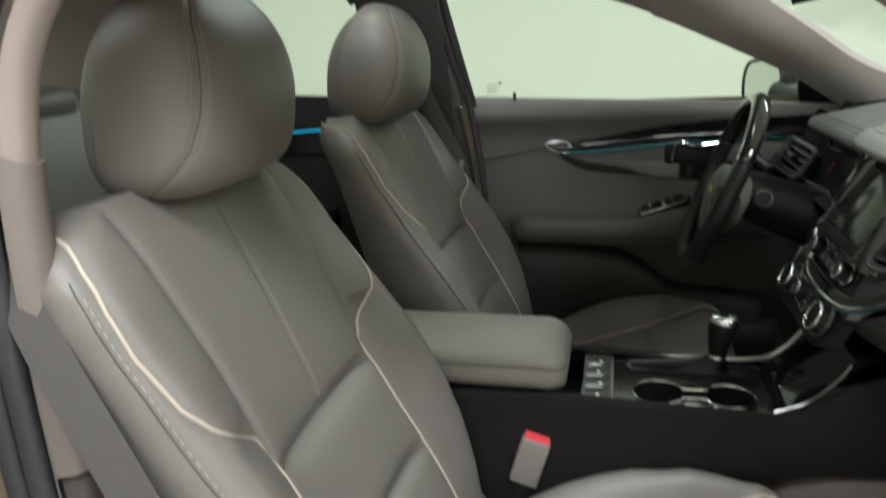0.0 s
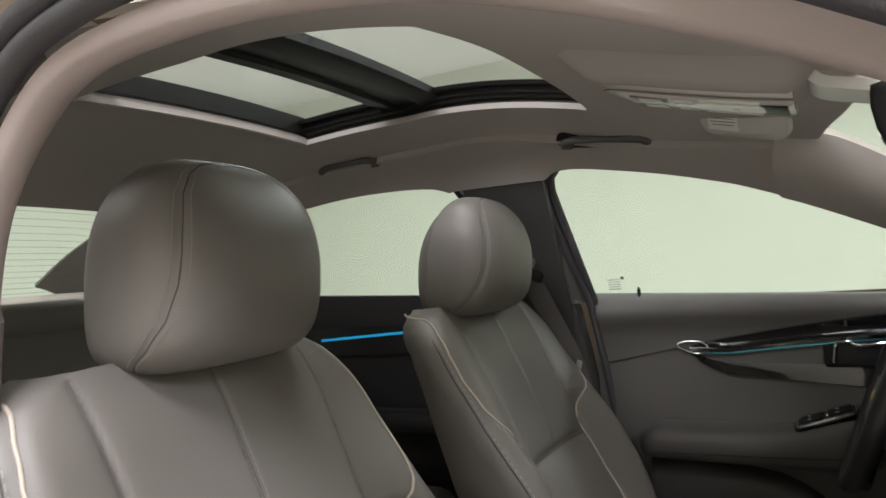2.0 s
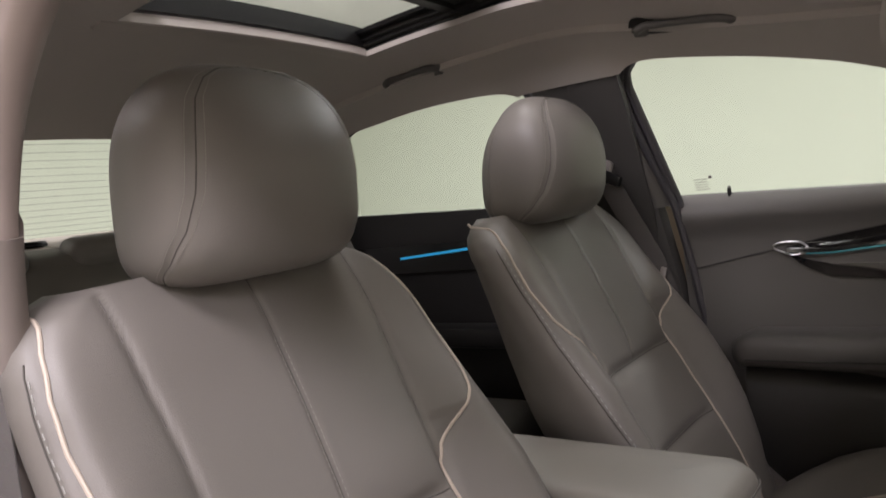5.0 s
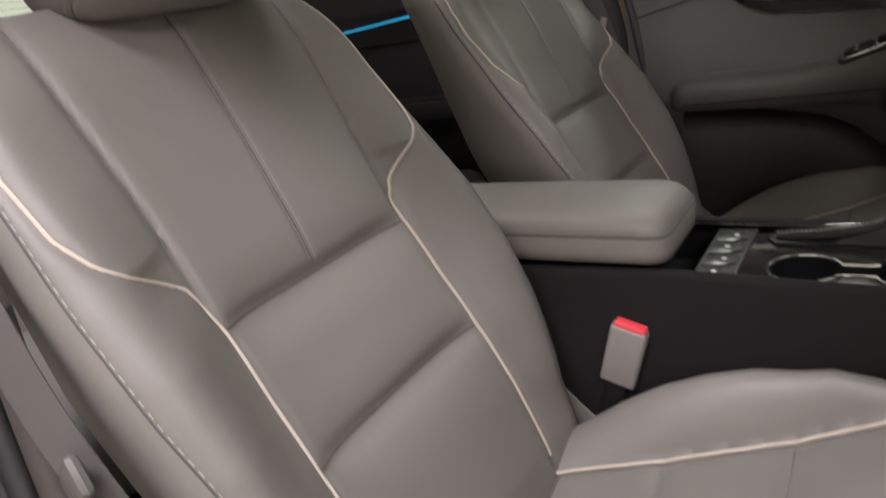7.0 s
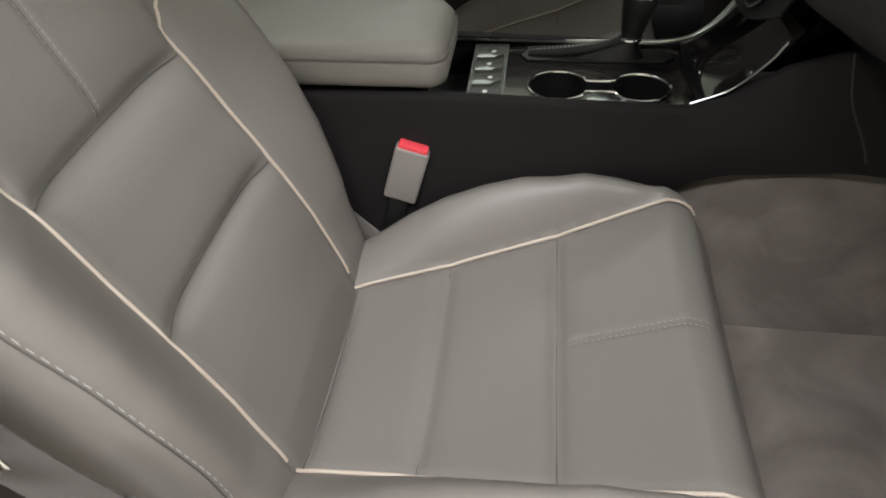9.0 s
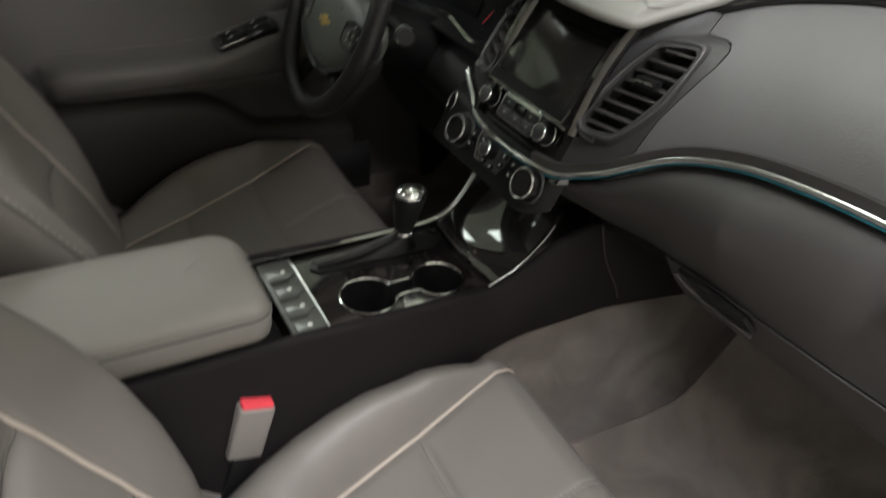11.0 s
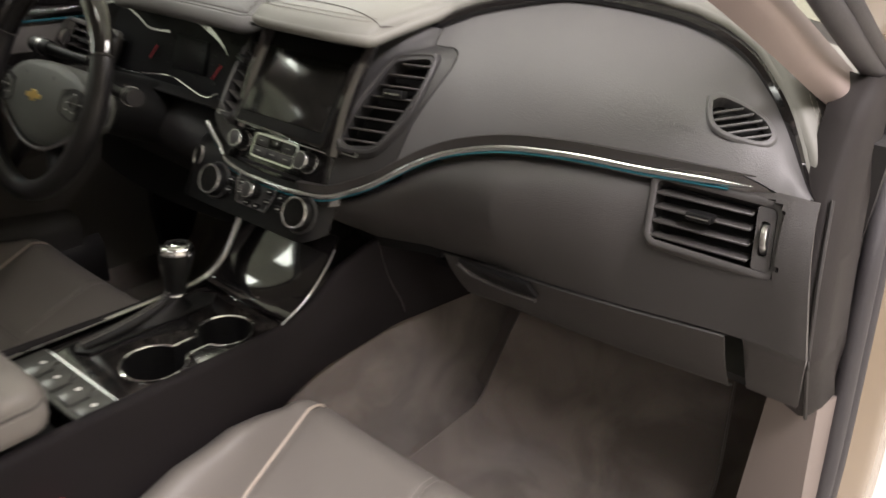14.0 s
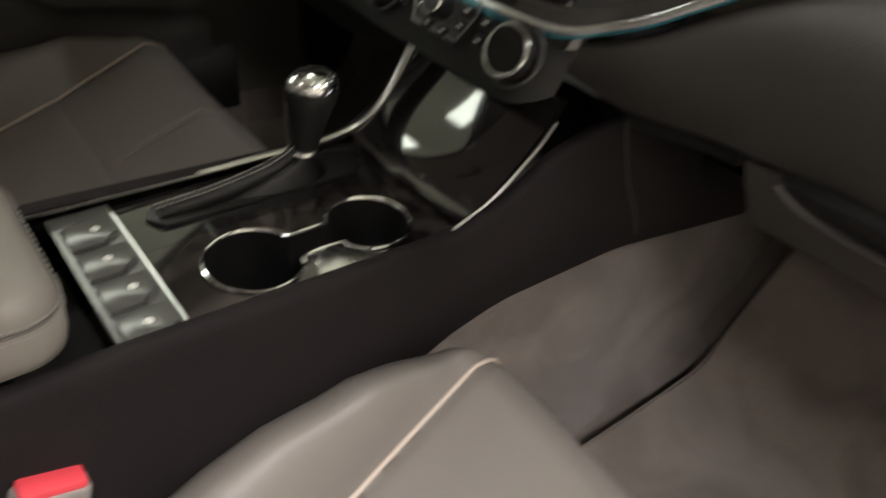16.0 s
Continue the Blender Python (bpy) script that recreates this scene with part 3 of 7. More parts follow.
SPINE_Z = [0.22, 0.30, 0.38, 0.457, 0.52, 0.59, 0.66, 0.73, 0.80, 0.855, 0.90]
SPINE_X = [0.100, 0.078, 0.047, 0.010, -0.027, -0.062, -0.094, -0.126, -0.160, -0.188, -0.212]


def sx(z):
    return float(np.interp(z, SPINE_Z, SPINE_X))


def half_w(z):
    return float(np.interp(z, [0.22, 0.35, 0.46, 0.57, 0.66, 0.74, 0.79, 0.82, 0.84, 0.858, 0.868, 0.875], [0.232, 0.250, 0.262, 0.268, 0.266, 0.260, 0.257, 0.251, 0.242, 0.227, 0.210, 0.185]))


def bolster(z):
    return float(np.interp(z, [0.22, 0.34, 0.42, 0.52, 0.60, 0.68, 0.76, 0.84], [0.004, 0.012, 0.030, 0.050, 0.047, 0.026, 0.010, 0.002]))


def pipe_w(z):
    """Distance of the piping from the seat's middle line at a height."""
    return float(np.interp(z, [0.24, 0.34, 0.457, 0.59, 0.615, 0.635, 0.652, 0.668, 0.685, 0.71, 0.76, 0.80, 0.835, 0.858],
                           [0.142, 0.146, 0.147, 0.144, 0.147, 0.156, 0.180, 0.206, 0.226, 0.238, 0.240, 0.236, 0.226, 0.214]))


def seam_w(z):
    return float(np.interp(z, [0.59, 0.64, 0.72, 0.80, 0.87], [0.147, 0.146, 0.150, 0.157, 0.160]))


def back_front(w, z):
    """Depth of the backrest's front over the spine, along x."""
    W = half_w(z)
    a = abs(w)
    pw = min(pipe_w(z), 0.165) if z < 0.67 else 0.15
    rise = max(0.0, min(1.0, (a - pw * 0.93) / max(0.02, (W - 0.035) - pw * 0.93)))
    d = bolster(z) * (rise * rise * (3 - 2 * rise))
    d -= 0.012 * (1 - min(1, a / 0.14) ** 2) * float(np.interp(z, [0.30, 0.50, 0.62, 0.72, 0.85], [0.4, 1.0, 0.9, 0.45, 0.1]))
    # pillowed cushions between the creases
    if a < pipe_w(z) + 0.012:
        k = max(0.0, 1 - (a / (pipe_w(z) + 0.004)) ** 6)
        c1 = 0.590 - 0.006 * (1 - (a / 0.145) ** 2)
        c2 = 0.456 - 0.006 * (1 - (a / 0.145) ** 2)
        d -= k * (0.010 * gauss(z - c1, 0.010) + 0.007 * gauss(z - c1, 0.030) + 0.010 * gauss(z - c2, 0.010) + 0.007 * gauss(z - c2, 0.030))
    if z > 0.588:
        fade = min(1.0, (z - 0.588) / 0.02)
        d -= fade * 0.0035 * gauss(w, 0.0035) + fade * (0.0045 * gauss(a - seam_w(z), 0.004) + 0.0025 * gauss(a - seam_w(z), 0.014))
    d -= 0.004 * gauss(a - pipe_w(z), 0.006)
    return d


def back_point(w, z):
    """A point on the front of the backrest (seat's own frame, middle line at y = 0)."""
    W = half_w(z)
    x = sx(z) + back_front(w, z)
    e = max(0.0, (abs(w) - (W - 0.045)) / 0.045)
    x -= 0.050 * (1 - math.sqrt(max(0.0, 1 - min(1, e) ** 2)))
    t = max(0.0, (z - 0.80) / 0.075)
    x -= 0.016 * min(1, t) ** 2
    zz = z + 0.012 * (1 - min(1.0, abs(w) / 0.24) ** 2) * min(1, t)
    return Vector((x, w, zz))


def build_seat(cy):
    seat = thing("front_seat", "grey leather front seat with pale piping and a padded headrest", "car seat", "front seats", (0, cy, 0.1))
    C = Vector((0, cy, 0))
    # backrest: rings from the bottom to the rounded top
    b = BM()
    rows = []
    zs = list(np.linspace(0.20, 0.80, 108)) + list(0.80 + 0.075 * np.sin(np.linspace(0.04, math.pi / 2, 22)))
    us = np.linspace(-1, 1, 119)
    for z in zs:
        W = half_w(z)
        top = max(0.0, (z - 0.80) / 0.075)
        front = [back_point(u * W, z) for u in us]
        thick = float(np.interp(z, [0.2, 0.55, 0.80], [0.125, 0.110, 0.055])) * math.sqrt(max(0.02, 1 - min(1, top) ** 2.2)) + 0.012
        base = sx(z) - 0.016 * min(1, top) ** 2 - 0.045
        back = []
        for u in np.linspace(1, -1, 29)[1:-1]:
            e = abs(u) ** 4
            back.append(Vector((base - thick * (1 - 0.55 * e), u * (W - 0.004), back_point(u * W, z).z - 0.012 * min(1, top))))
        rows.append([C + p for p in front + back])
    grid(b, rows, close_u=True, cap=True)
    part("backrest", b, SEAT, seat, angle=70)
    # piping on both edges
    for s in (-1, 1):
        b = BM()
        pts = [C + back_point(s * pipe_w(z), z) + Vector((0.001, 0, 0)) for z in np.linspace(0.285, 0.872, 100)]
        tube(b, pts, 0.0022, 8)
        part("piping", b, PIPING, seat, "pale cream piping cord")
        # seam with twin stitching along the outer side
        side = []
        for z in np.linspace(0.26, 0.83, 60):
            W = half_w(z)
            w = min(W - 0.006, max(pipe_w(z) + 0.035, W - 0.006))
            p = back_point(s * (W - 0.008 - 0.012 * min(1, max(0, (0.60 - z) / 0.2))), z)
            side.append(C + Vector((p.x + 0.0005, p.y + s * 0.0005, p.z)))
        b = BM()
        tube(b, side, 0.0009, 5)
        part("side_seam", b, SEAM_AND_SHADE, seat)
        if s > 0:
            continue
        b = BM()
        for off in (-0.007, 0.007):
            for i in range(1, 58):
                a, c = side[i], side[i + 1]
                mid = a.lerp(c, 0.5) + Vector((off, 0, 0))
                d = (c - a) * 0.28
                tube(b, [mid - d, mid + d], 0.0006, 4)
        part("side_stitching", b, SIDE_STITCH, seat, "twin rows of pale stitching")
    # panel seams of the backrest; dark cords in its creases stand for their shade
    for c in (0.590, 0.456):
        b = BM()
        tube(b, [C + back_point(w, c - 0.006 * (1 - (w / 0.145) ** 2)) + Vector((0.0004, 0, 0)) for w in np.linspace(-pipe_w(c) + 0.004, pipe_w(c) - 0.004, 40)], 0.0012, 5)
        part("crease_shade", b, SEAM_AND_SHADE, seat)
    for s in (-1, 0, 1):
        b = BM()
        tube(b, [C + back_point(s * seam_w(z), z) + Vector((0.0002, 0, 0)) for z in np.linspace(0.594, 0.865, 50)], 0.0008, 5)
        part("panel_seam", b, SEAM_AND_SHADE, seat)
    # stitching of the middle seam
    b = BM()
    for off in (-0.004, 0.004):
        for z in np.arange(0.60, 0.80, 0.0065):
            p, q = C + back_point(off, z), C + back_point(off, z + 0.0035)
            tube(b, [p + Vector((0.0006, 0, 0)), q + Vector((0.0004, 0, 0))], 0.0004, 4)
    part("middle_stitching", b, STITCH, seat)
    # cushion
    def insert_w(x):
        return float(np.interp(x, [0.05, 0.08, 0.208, 0.346, 0.478, 0.54], [0.136, 0.139, 0.156, 0.182, 0.203, 0.21]))

    def cush_half(x):
        return float(np.interp(x, [0.04, 0.15, 0.30, 0.42, 0.50, 0.535], [0.235, 0.255, 0.265, 0.262, 0.245, 0.225]))

    def cush_top(x, w):
        z = float(np.interp(x, [0.02, 0.08, 0.208, 0.346, 0.478, 0.51, 0.535], [0.248, 0.262, 0.294, 0.330, 0.378, 0.372, 0.345]))
        a, iw, W = abs(w), insert_w(x), cush_half(x)
        rise = max(0.0, min(1.0, (a - iw) / max(0.02, W - 0.04 - iw)))
        bol = float(np.interp(x, [0.02, 0.06, 0.10, 0.15, 0.20, 0.25, 0.30, 0.38, 0.46, 0.53], [0.006, 0.014, 0.028, 0.048, 0.064, 0.070, 0.069, 0.055, 0.016, 0.0]))
        z += bol * math.sin(rise * math.pi / 2)
        e = max(0.0, (a - (W - 0.05)) / 0.05)
        z -= 0.055 * (1 - math.sqrt(max(0.0, 1 - min(1, e) ** 2)))
        if a < iw + 0.01:
            k = max(0.0, 1 - (a / (iw + 0.004)) ** 8)
            z -= 0.010 * k * (1 - min(1, a / iw) ** 2)
            for c in (0.090, 0.214, 0.348):
                z -= k * (0.0055 * gauss(x - c, 0.005) + 0.003 * gauss(x - c, 0.016))
            if x > 0.348:
                z -= 0.0035 * gauss(w - 0.005, 0.004) * min(1, (x - 0.348) / 0.02)
        z -= 0.004 * gauss(a - iw, 0.006)
        return z

    b = BM()
    rows = []
    for x in list(np.linspace(0.0, 0.50, 84)) + list(0.50 + 0.035 * np.sin(np.linspace(0.08, math.pi / 2, 12))):
        W = cush_half(x)
        front = max(0.0, (x - 0.49) / 0.045)
        top = [Vector((x, u * W, cush_top(x, u * W) - 0.03 * min(1, front) ** 2)) for u in np.linspace(-1, 1, 97)]
        low = 0.19 + 0.06 * min(1, front) ** 2
        under = [Vector((x - 0.02 * min(1, front), u * (W - 0.004), low)) for u in np.linspace(1, -1, 13)]
        rows.append([C + p for p in top + under])
    grid(b, rows, close_u=True, cap=True)
    part("cushion", b, SEAT, seat, angle=70)
    for s in (-1, 1):
        b = BM()
        xs = np.linspace(0.085, 0.515, 60)
        tube(b, [C + Vector((x, s * insert_w(x), cush_top(x, s * insert_w(x)) - 0.03 * max(0, (x - 0.49) / 0.045) ** 2 + 0.0042)) for x in xs], 0.0022, 8)
        part("cushion_piping", b, PIPING, seat, "pale cream piping cord")
    # dark cords deepen the shade in the cushion's folds
    for c in (0.090, 0.214, 0.348):
        b = BM()
        tube(b, [C + Vector((c, w, cush_top(c, w) + 0.0003)) for w in np.linspace(-insert_w(c) + 0.004, insert_w(c) - 0.004, 36)], 0.0011, 5)
        part("cushion_crease_shade", b, SEAM_AND_SHADE, seat)
    b = BM()
    for off in (-0.004, 0.004):
        for x in np.arange(0.36, 0.50, 0.006):
            tube(b, [C + Vector((q, 0.005 + off, cush_top(q, 0.005 + off) - 0.03 * max(0, (q - 0.49) / 0.045) ** 2 + 0.0008)) for q in (x, x + 0.0032)], 0.0006, 4)
    part("cushion_stitching", b, STITCH, seat)
    # plastic base, recliner covers and runners
    for s in (-1, 1):
        b = BM()
        o = [(-0.10, 0.20), (-0.06, 0.30), (0.0, 0.335), (0.06, 0.31), (0.12, 0.245), (0.40, 0.235), (0.50, 0.23), (0.50, 0.17), (0.10, 0.15), (-0.06, 0.15)]
        m = face_pose(C + Vector((0, s * 0.272, 0)), (0, s, 0), (1, 0, 0))
        plate(b, m, [(x, z * (1 if s < 0 else -1)) for x, z in o], 0.022, 0.006)
        part("side_cover", b, BUCKLE, seat, "grey plastic seat side cover")
        b = BM()
        rbox(b, pose(0.2, cy + s * 0.19, 0.145), (0.62, 0.035, 0.05), 0.006)
        part("runner", b, BLACK, seat)
    b = BM()
    rbox(b, pose(0.2, cy, 0.19), (0.50, 0.40, 0.05), 0.01)
    part("base_frame", b, BLACK, seat)
    # headrest: teardrop pad, fuller below, with a stitched front panel and a lower rear shell
    hc = Vector((-0.206, cy + 0.014, 0.9785))
    LOW = -0.15

    def head_factor(v, up, down):
        q = min(1.0, (v - LOW) / (1 - LOW) if v > LOW else (LOW - v) / (1 + LOW))
        p = up if v > LOW else down
        return max(0.001, (1 - q ** p) ** (1 / p))

    def seam_turn(v):
        """Angle from the front at which the panel seam runs: round the top, down the side, curling back below."""
        return float(np.interp(v, [-0.98, -0.90, -0.75, -0.5, -0.2, 0.2, 0.6, 0.80, 0.90, 0.945, 0.955], [86, 77, 63, 53, 48, 45, 42, 37, 29, 12, 0]))

    def head_point(v, a, out=0.0):
        ca, sa = math.cos(a), math.sin(a)
        p = 2.9
        r = (abs(ca) ** p + abs(sa) ** p) ** (-1 / p)
        dx, dy = r * ca, r * sa
        fw, fd = head_factor(v, 3.0, 5.0), head_factor(v, 1.75, 3.2)
        turn = abs(math.degrees(math.atan2(sa, ca)))
        g = 0.0030 * gauss(turn - seam_turn(v), 2.2) * (v < 0.95)
        shell_part = 1 / (1 + math.exp((116 - turn) / 1.5))
        g += 0.0045 * gauss(turn - 116, 2.0) + 0.0035 * shell_part
        x = dx * (0.102 if dx > 0 else 0.087) * fd
        y = dy * 0.133 * fw
        n = Vector((x, y, 0)).length or 1.0
        k = 1 - (g - out) / max(n, 0.02) if n > 0.02 else 1.0
        return hc + Vector((x * k + 0.012 * v, y * k, v * 0.1145 * (1 - 0.05 * shell_part * (v > 0)) + (out if v > 0.8 else 0)))

    b = BM()
    grid(b, [[head_point(math.sin(v * math.pi / 2), 2 * math.pi * k / 144) for k in range(144)] for v in np.linspace(-1, 1, 73)], close_u=True, cap=True)
    head = part("headrest", b, SEAT, seat, "padded leather headrest", angle=80)
    for s in (-1, 1):
        vs = [math.sin(v * math.pi / 2) for v in np.linspace(-0.80, 0.80, 70)]
        pts = [head_point(v, s * radians(seam_turn(v)), 0.0004) for v in vs]
        b = BM()
        tube(b, pts, 0.0008, 5)
        part("headrest_seam", b, SEAM_AND_SHADE, head)
        b = BM()
        for off in (-4.2, 4.2):
            row = spline([tuple(head_point(v, s * radians(seam_turn(v) + off), 0.0006)) for v in vs], 96)
            for i in range(0, 95):
                tube(b, [Vector(row[i]), Vector(row[i]).lerp(Vector(row[i + 1]), 0.55)], 0.0005, 4)
        part("headrest_stitching", b, STITCH, head)
        b = BM()
        tube(b, [(-0.245, cy + s * 0.055, 0.83), (-0.215, cy + s * 0.055, 0.93)], 0.006, 10)
        part("headrest_post", b, SATIN, seat)
    return seat


front = build_seat(-0.37)
other = copy_thing(front, pose(0, 0.37, 0.1))
for child in other.children:
    if child.name.startswith("headrest"):
        child.location.y -= 0.046
        child.location.z -= 0.008

# ---- dashboard ----
STRIP = [(-0.645, 0.660, 0.772), (-0.606, 0.668, 0.769), (-0.55, 0.671, 0.763), (-0.487, 0.672, 0.757), (-0.43, 0.668, 0.755), (-0.377, 0.663, 0.751), (-0.33, 0.657, 0.745), (-0.286, 0.650, 0.734),
         (-0.25, 0.641, 0.721), (-0.222, 0.631, 0.706), (-0.19, 0.618, 0.684), (-0.163, 0.608, 0.665), (-0.13, 0.599, 0.648), (-0.10, 0.592, 0.637), (-0.05, 0.585, 0.634), (0.0, 0.583, 0.634)]
RIDGE = [(-0.665, 0.690, 0.752), (-0.650, 0.705, 0.765), (-0.635, 0.722, 0.782), (-0.612, 0.742, 0.812), (-0.588, 0.757, 0.838), (-0.555, 0.775, 0.864), (-0.515, 0.790, 0.882), (-0.47, 0.798, 0.893), (-0.42, 0.802, 0.899),
         (-0.36, 0.802, 0.902), (-0.306, 0.800, 0.900), (-0.25, 0.787, 0.888), (-0.20, 0.766, 0.874), (-0.16, 0.745, 0.855), (-0.12, 0.722, 0.834), (-0.10, 0.71, 0.825)]


def line_at(table, y):
    """x and z of a long edge of the dashboard at a distance from the middle."""
    a = np.array(table)
    return float(np.interp(y, a[:, 0], a[:, 1])), float(np.interp(y, a[:, 0], a[:, 2]))


dash = thing("dashboard", "black and grey soft-touch dashboard with stitched top and chrome line", "dashboard", at=(0.75, 0, 0.7))


def pad_point(y, v):
    """The sloping airbag pad between the chrome line and the brow."""
    y0 = max(-0.645, y)
    (ax, az), (bx, bz) = line_at(STRIP, y0), line_at(RIDGE, y)
    az += 0.010 - 0.013 * max(0.0, min(1.0, (-0.585 - y) / 0.045))
    bulge = 0.022 * math.sin(math.pi * v) * (1 - 0.5 * abs((y + 0.38) / 0.3) ** 2)
    return Vector((ax + (bx - ax) * v - bulge * 0.6, y, az + (bz - az) * (v ** 0.92) + bulge * 0.35))


def pad_edge(v):
    """Where the airbag pad ends beside the vent panel."""
    return float(np.interp(v, [0, 0.07, 0.22, 0.37, 0.53, 0.63, 0.69, 0.74, 0.78, 0.82, 1.0], [-0.187, -0.1875, -0.191, -0.202, -0.2115, -0.211, -0.204, -0.192, -0.178, -0.166, -0.160]))


def vent_edge(s, v):
    """Outer edge of the plane in which a centre vent lies."""
    o = pad_point(-0.178 - 0.017 * v, v)
    if s > 0:
        o.y += 0.004 + 0.052 * v
        o.z -= 0.030 * v
    return o


def cut_out(b, m, outline):
    """Opens a surface where it lies inside an outline drawn in a pose's plane."""
    inv, dead = m.inverted(), []
    for f in b.faces:
        q = inv @ f.calc_center_median()
        inside = False
        for (ax, ay), (cx, cy) in zip(outline, outline[1:] + outline[:1]):
            if (ay > q.y) != (cy > q.y) and q.x < ax + (cx - ax) * (q.y - ay) / (cy - ay):
                inside = not inside
        if inside and abs(q.z) < 0.05:
            dead.append(f)
    bmesh.ops.delete(b, geom=dead, context="FACES")


# the demister outlet at the end of the pad
DEM_C = pad_point(-0.572, 0.45)
dn = (pad_point(-0.563, 0.6) - pad_point(-0.563, 0.44)).cross(pad_point(-0.53, 0.52) - pad_point(-0.60, 0.52))
DEM = face_pose(DEM_C, dn if dn.x < 0 else -dn, (0.02, -1, -0.28))
EGG = [tuple(q) for q in spline([(-0.0387, 0.0104), (-0.0352, 0.0165), (-0.0271, 0.0190), (-0.0022, 0.0176), (0.0169, 0.0125), (0.0300, 0.0015), (0.0292, -0.0085), (0.0184, -0.0145), (-0.0036, -0.0183), (-0.0205, -0.0150), (-0.0317, -0.0031), (-0.0387, 0.0104)], 45)[:-1]]
b = BM()
grid(b, [[pad_point(-0.658 + (pad_edge(v) + 0.658) * k, v) for v in np.linspace(0, 1, 64)] for k in np.linspace(0, 1, 150)])
cut_out(b, DEM, [(x * 1.05, y * 1.07) for x, y in EGG])
shell(b, 0.008)
part("airbag_pad", b, DASH_PAD, dash, "dark grey grained passenger airbag pad", angle=60)


def vent_panel(s, w, v, flat=False):
    """The sloping panel between the screen and the pad; w runs outwards, v upwards."""
    o = pad_point(pad_edge(v), v) if s < 0 and not flat else vent_edge(s, v)
    z0 = 0.650 + 0.186 * v
    i = Vector((0.607 + 0.48 * (z0 - 0.703), -0.100 if s < 0 else -0.088, z0))
    p = i.lerp(o, w)
    p.x -= 0.006 * math.sin(math.pi * w)
    return Vector((p.x, p.y * -s, p.z))


def leaf(grow=0.0):
    """Outline of a centre vent in its own plane, upper end leaning outwards."""
    p = spline([(-0.020, -0.0743), (-0.0085, -0.0808), (0.012, -0.073), (0.0295, -0.0575), (0.0375, -0.0083), (0.0376, 0.022), (0.0359, 0.049), (0.030, 0.0665), (0.014, 0.061), (-0.009, 0.0466), (-0.0149, 0.0334), (-0.0188, 0.0028), (-0.0225, -0.0415), (-0.020, -0.0743)], 61)[:-1]
    c = p.mean(0)
    n = (p - c) / np.linalg.norm(p - c, axis=1)[:, None]
    return [tuple(q) for q in p + n * grow]


def vent_pose(s):
    """Pose of a centre vent and the way its outline is turned."""
    across = vent_panel(s, 0.9, 0.5, True) - vent_panel(s, 0.1, 0.5, True)
    up = vent_panel(s, 0.70, 0.92, True) - vent_panel(s, 0.34, 0.12, True)
    nrm = across.cross(up)
    if nrm.x > 0:
        nrm = -nrm
    nrm.normalize()
    at = vent_panel(s, 0.49, 0.52, True) + nrm * 0.004
    xa = up.cross(nrm)
    m = face_pose(at, nrm, xa)
    if (m.to_3x3() @ Vector((0, 1, 0))).z < 0:
        m = face_pose(at, nrm, -xa)
    return m, 1 if (m.to_3x3() @ Vector((1, 0, 0))).dot(Vector((0, s, 0))) > 0 else -1


for s in (-1, 1):
    b = BM()
    grid(b, [[vent_panel(s, w, v) for v in np.linspace(0, 1, 70)] for w in np.linspace(0, 0.985, 40)])
    vm, vf = vent_pose(s)
    cut_out(b, vm, [(x * vf, y) for x, y in leaf(0.003)])
    shell(b, 0.006)
    part("vent_panel", b, VENT_PANEL, dash, "dark grey panel round the centre vent", angle=60)

# dark reveal under the brow
b = BM()
ridge = spline([(x, y, z) for y, x, z in RIDGE], 90)
tube(b, [(x - 0.003, y, z + 0.003) for x, y, z in ridge[:-6]], 0.0075, 8)
part("brow_reveal", b, PIANO, dash, "dark gloss reveal under the brow")


def cover_edge(y):
    """Front edge of the stitched top: the brow, the pad over the screen, then the slanting far edge."""
    if y <= -0.165:
        x, z = line_at(RIDGE, max(-0.665, y))
        return x - 0.002, z + 0.019
    if y <= 0.085:
        u = (y + 0.020) / 0.118
        px, pz = 0.604 + 0.034 * abs(u) ** 4, 0.843 - 0.004 * abs(u) ** 4
        k = max(0.0, min(1.0, (-0.128 - y) / 0.037))
        x, z = line_at(RIDGE, -0.165)
        return px + (x - 0.002 - px) * k ** 0.7, pz + (z + 0.019 - pz) * k ** 0.7
    return float(np.interp(y, [0.085, 0.093, 0.105, 0.161, 0.211], [0.632, 0.680, 0.758, 0.880, 0.960])), float(np.interp(y, [0.085, 0.105, 0.211], [0.843, 0.862, 0.868]))


def top_point(y, u):
    """The stitched upper surface, from its front edge to the foot of the windscreen."""
    x0, z0 = cover_edge(y)
    fx = 1.17 - 0.27 * (y / 0.7) ** 2
    x = x0 + (fx - x0) * u
    lift = 0.016 * math.exp(-((u - 0.12) / 0.16) ** 2) + 0.026 * math.sin(math.pi * min(1, u))
    fade = max(0.0, 1 - max(0.0, (y - 0.085) / 0.126))
    flank = 1 - max(0.0, (abs(y) - 0.52) / 0.14) ** 2 * 0.9
    return Vector((x, y, z0 - 0.008 * math.exp(-u / 0.012) + (0.868 - z0) * (u ** 0.8) + lift * flank * fade))


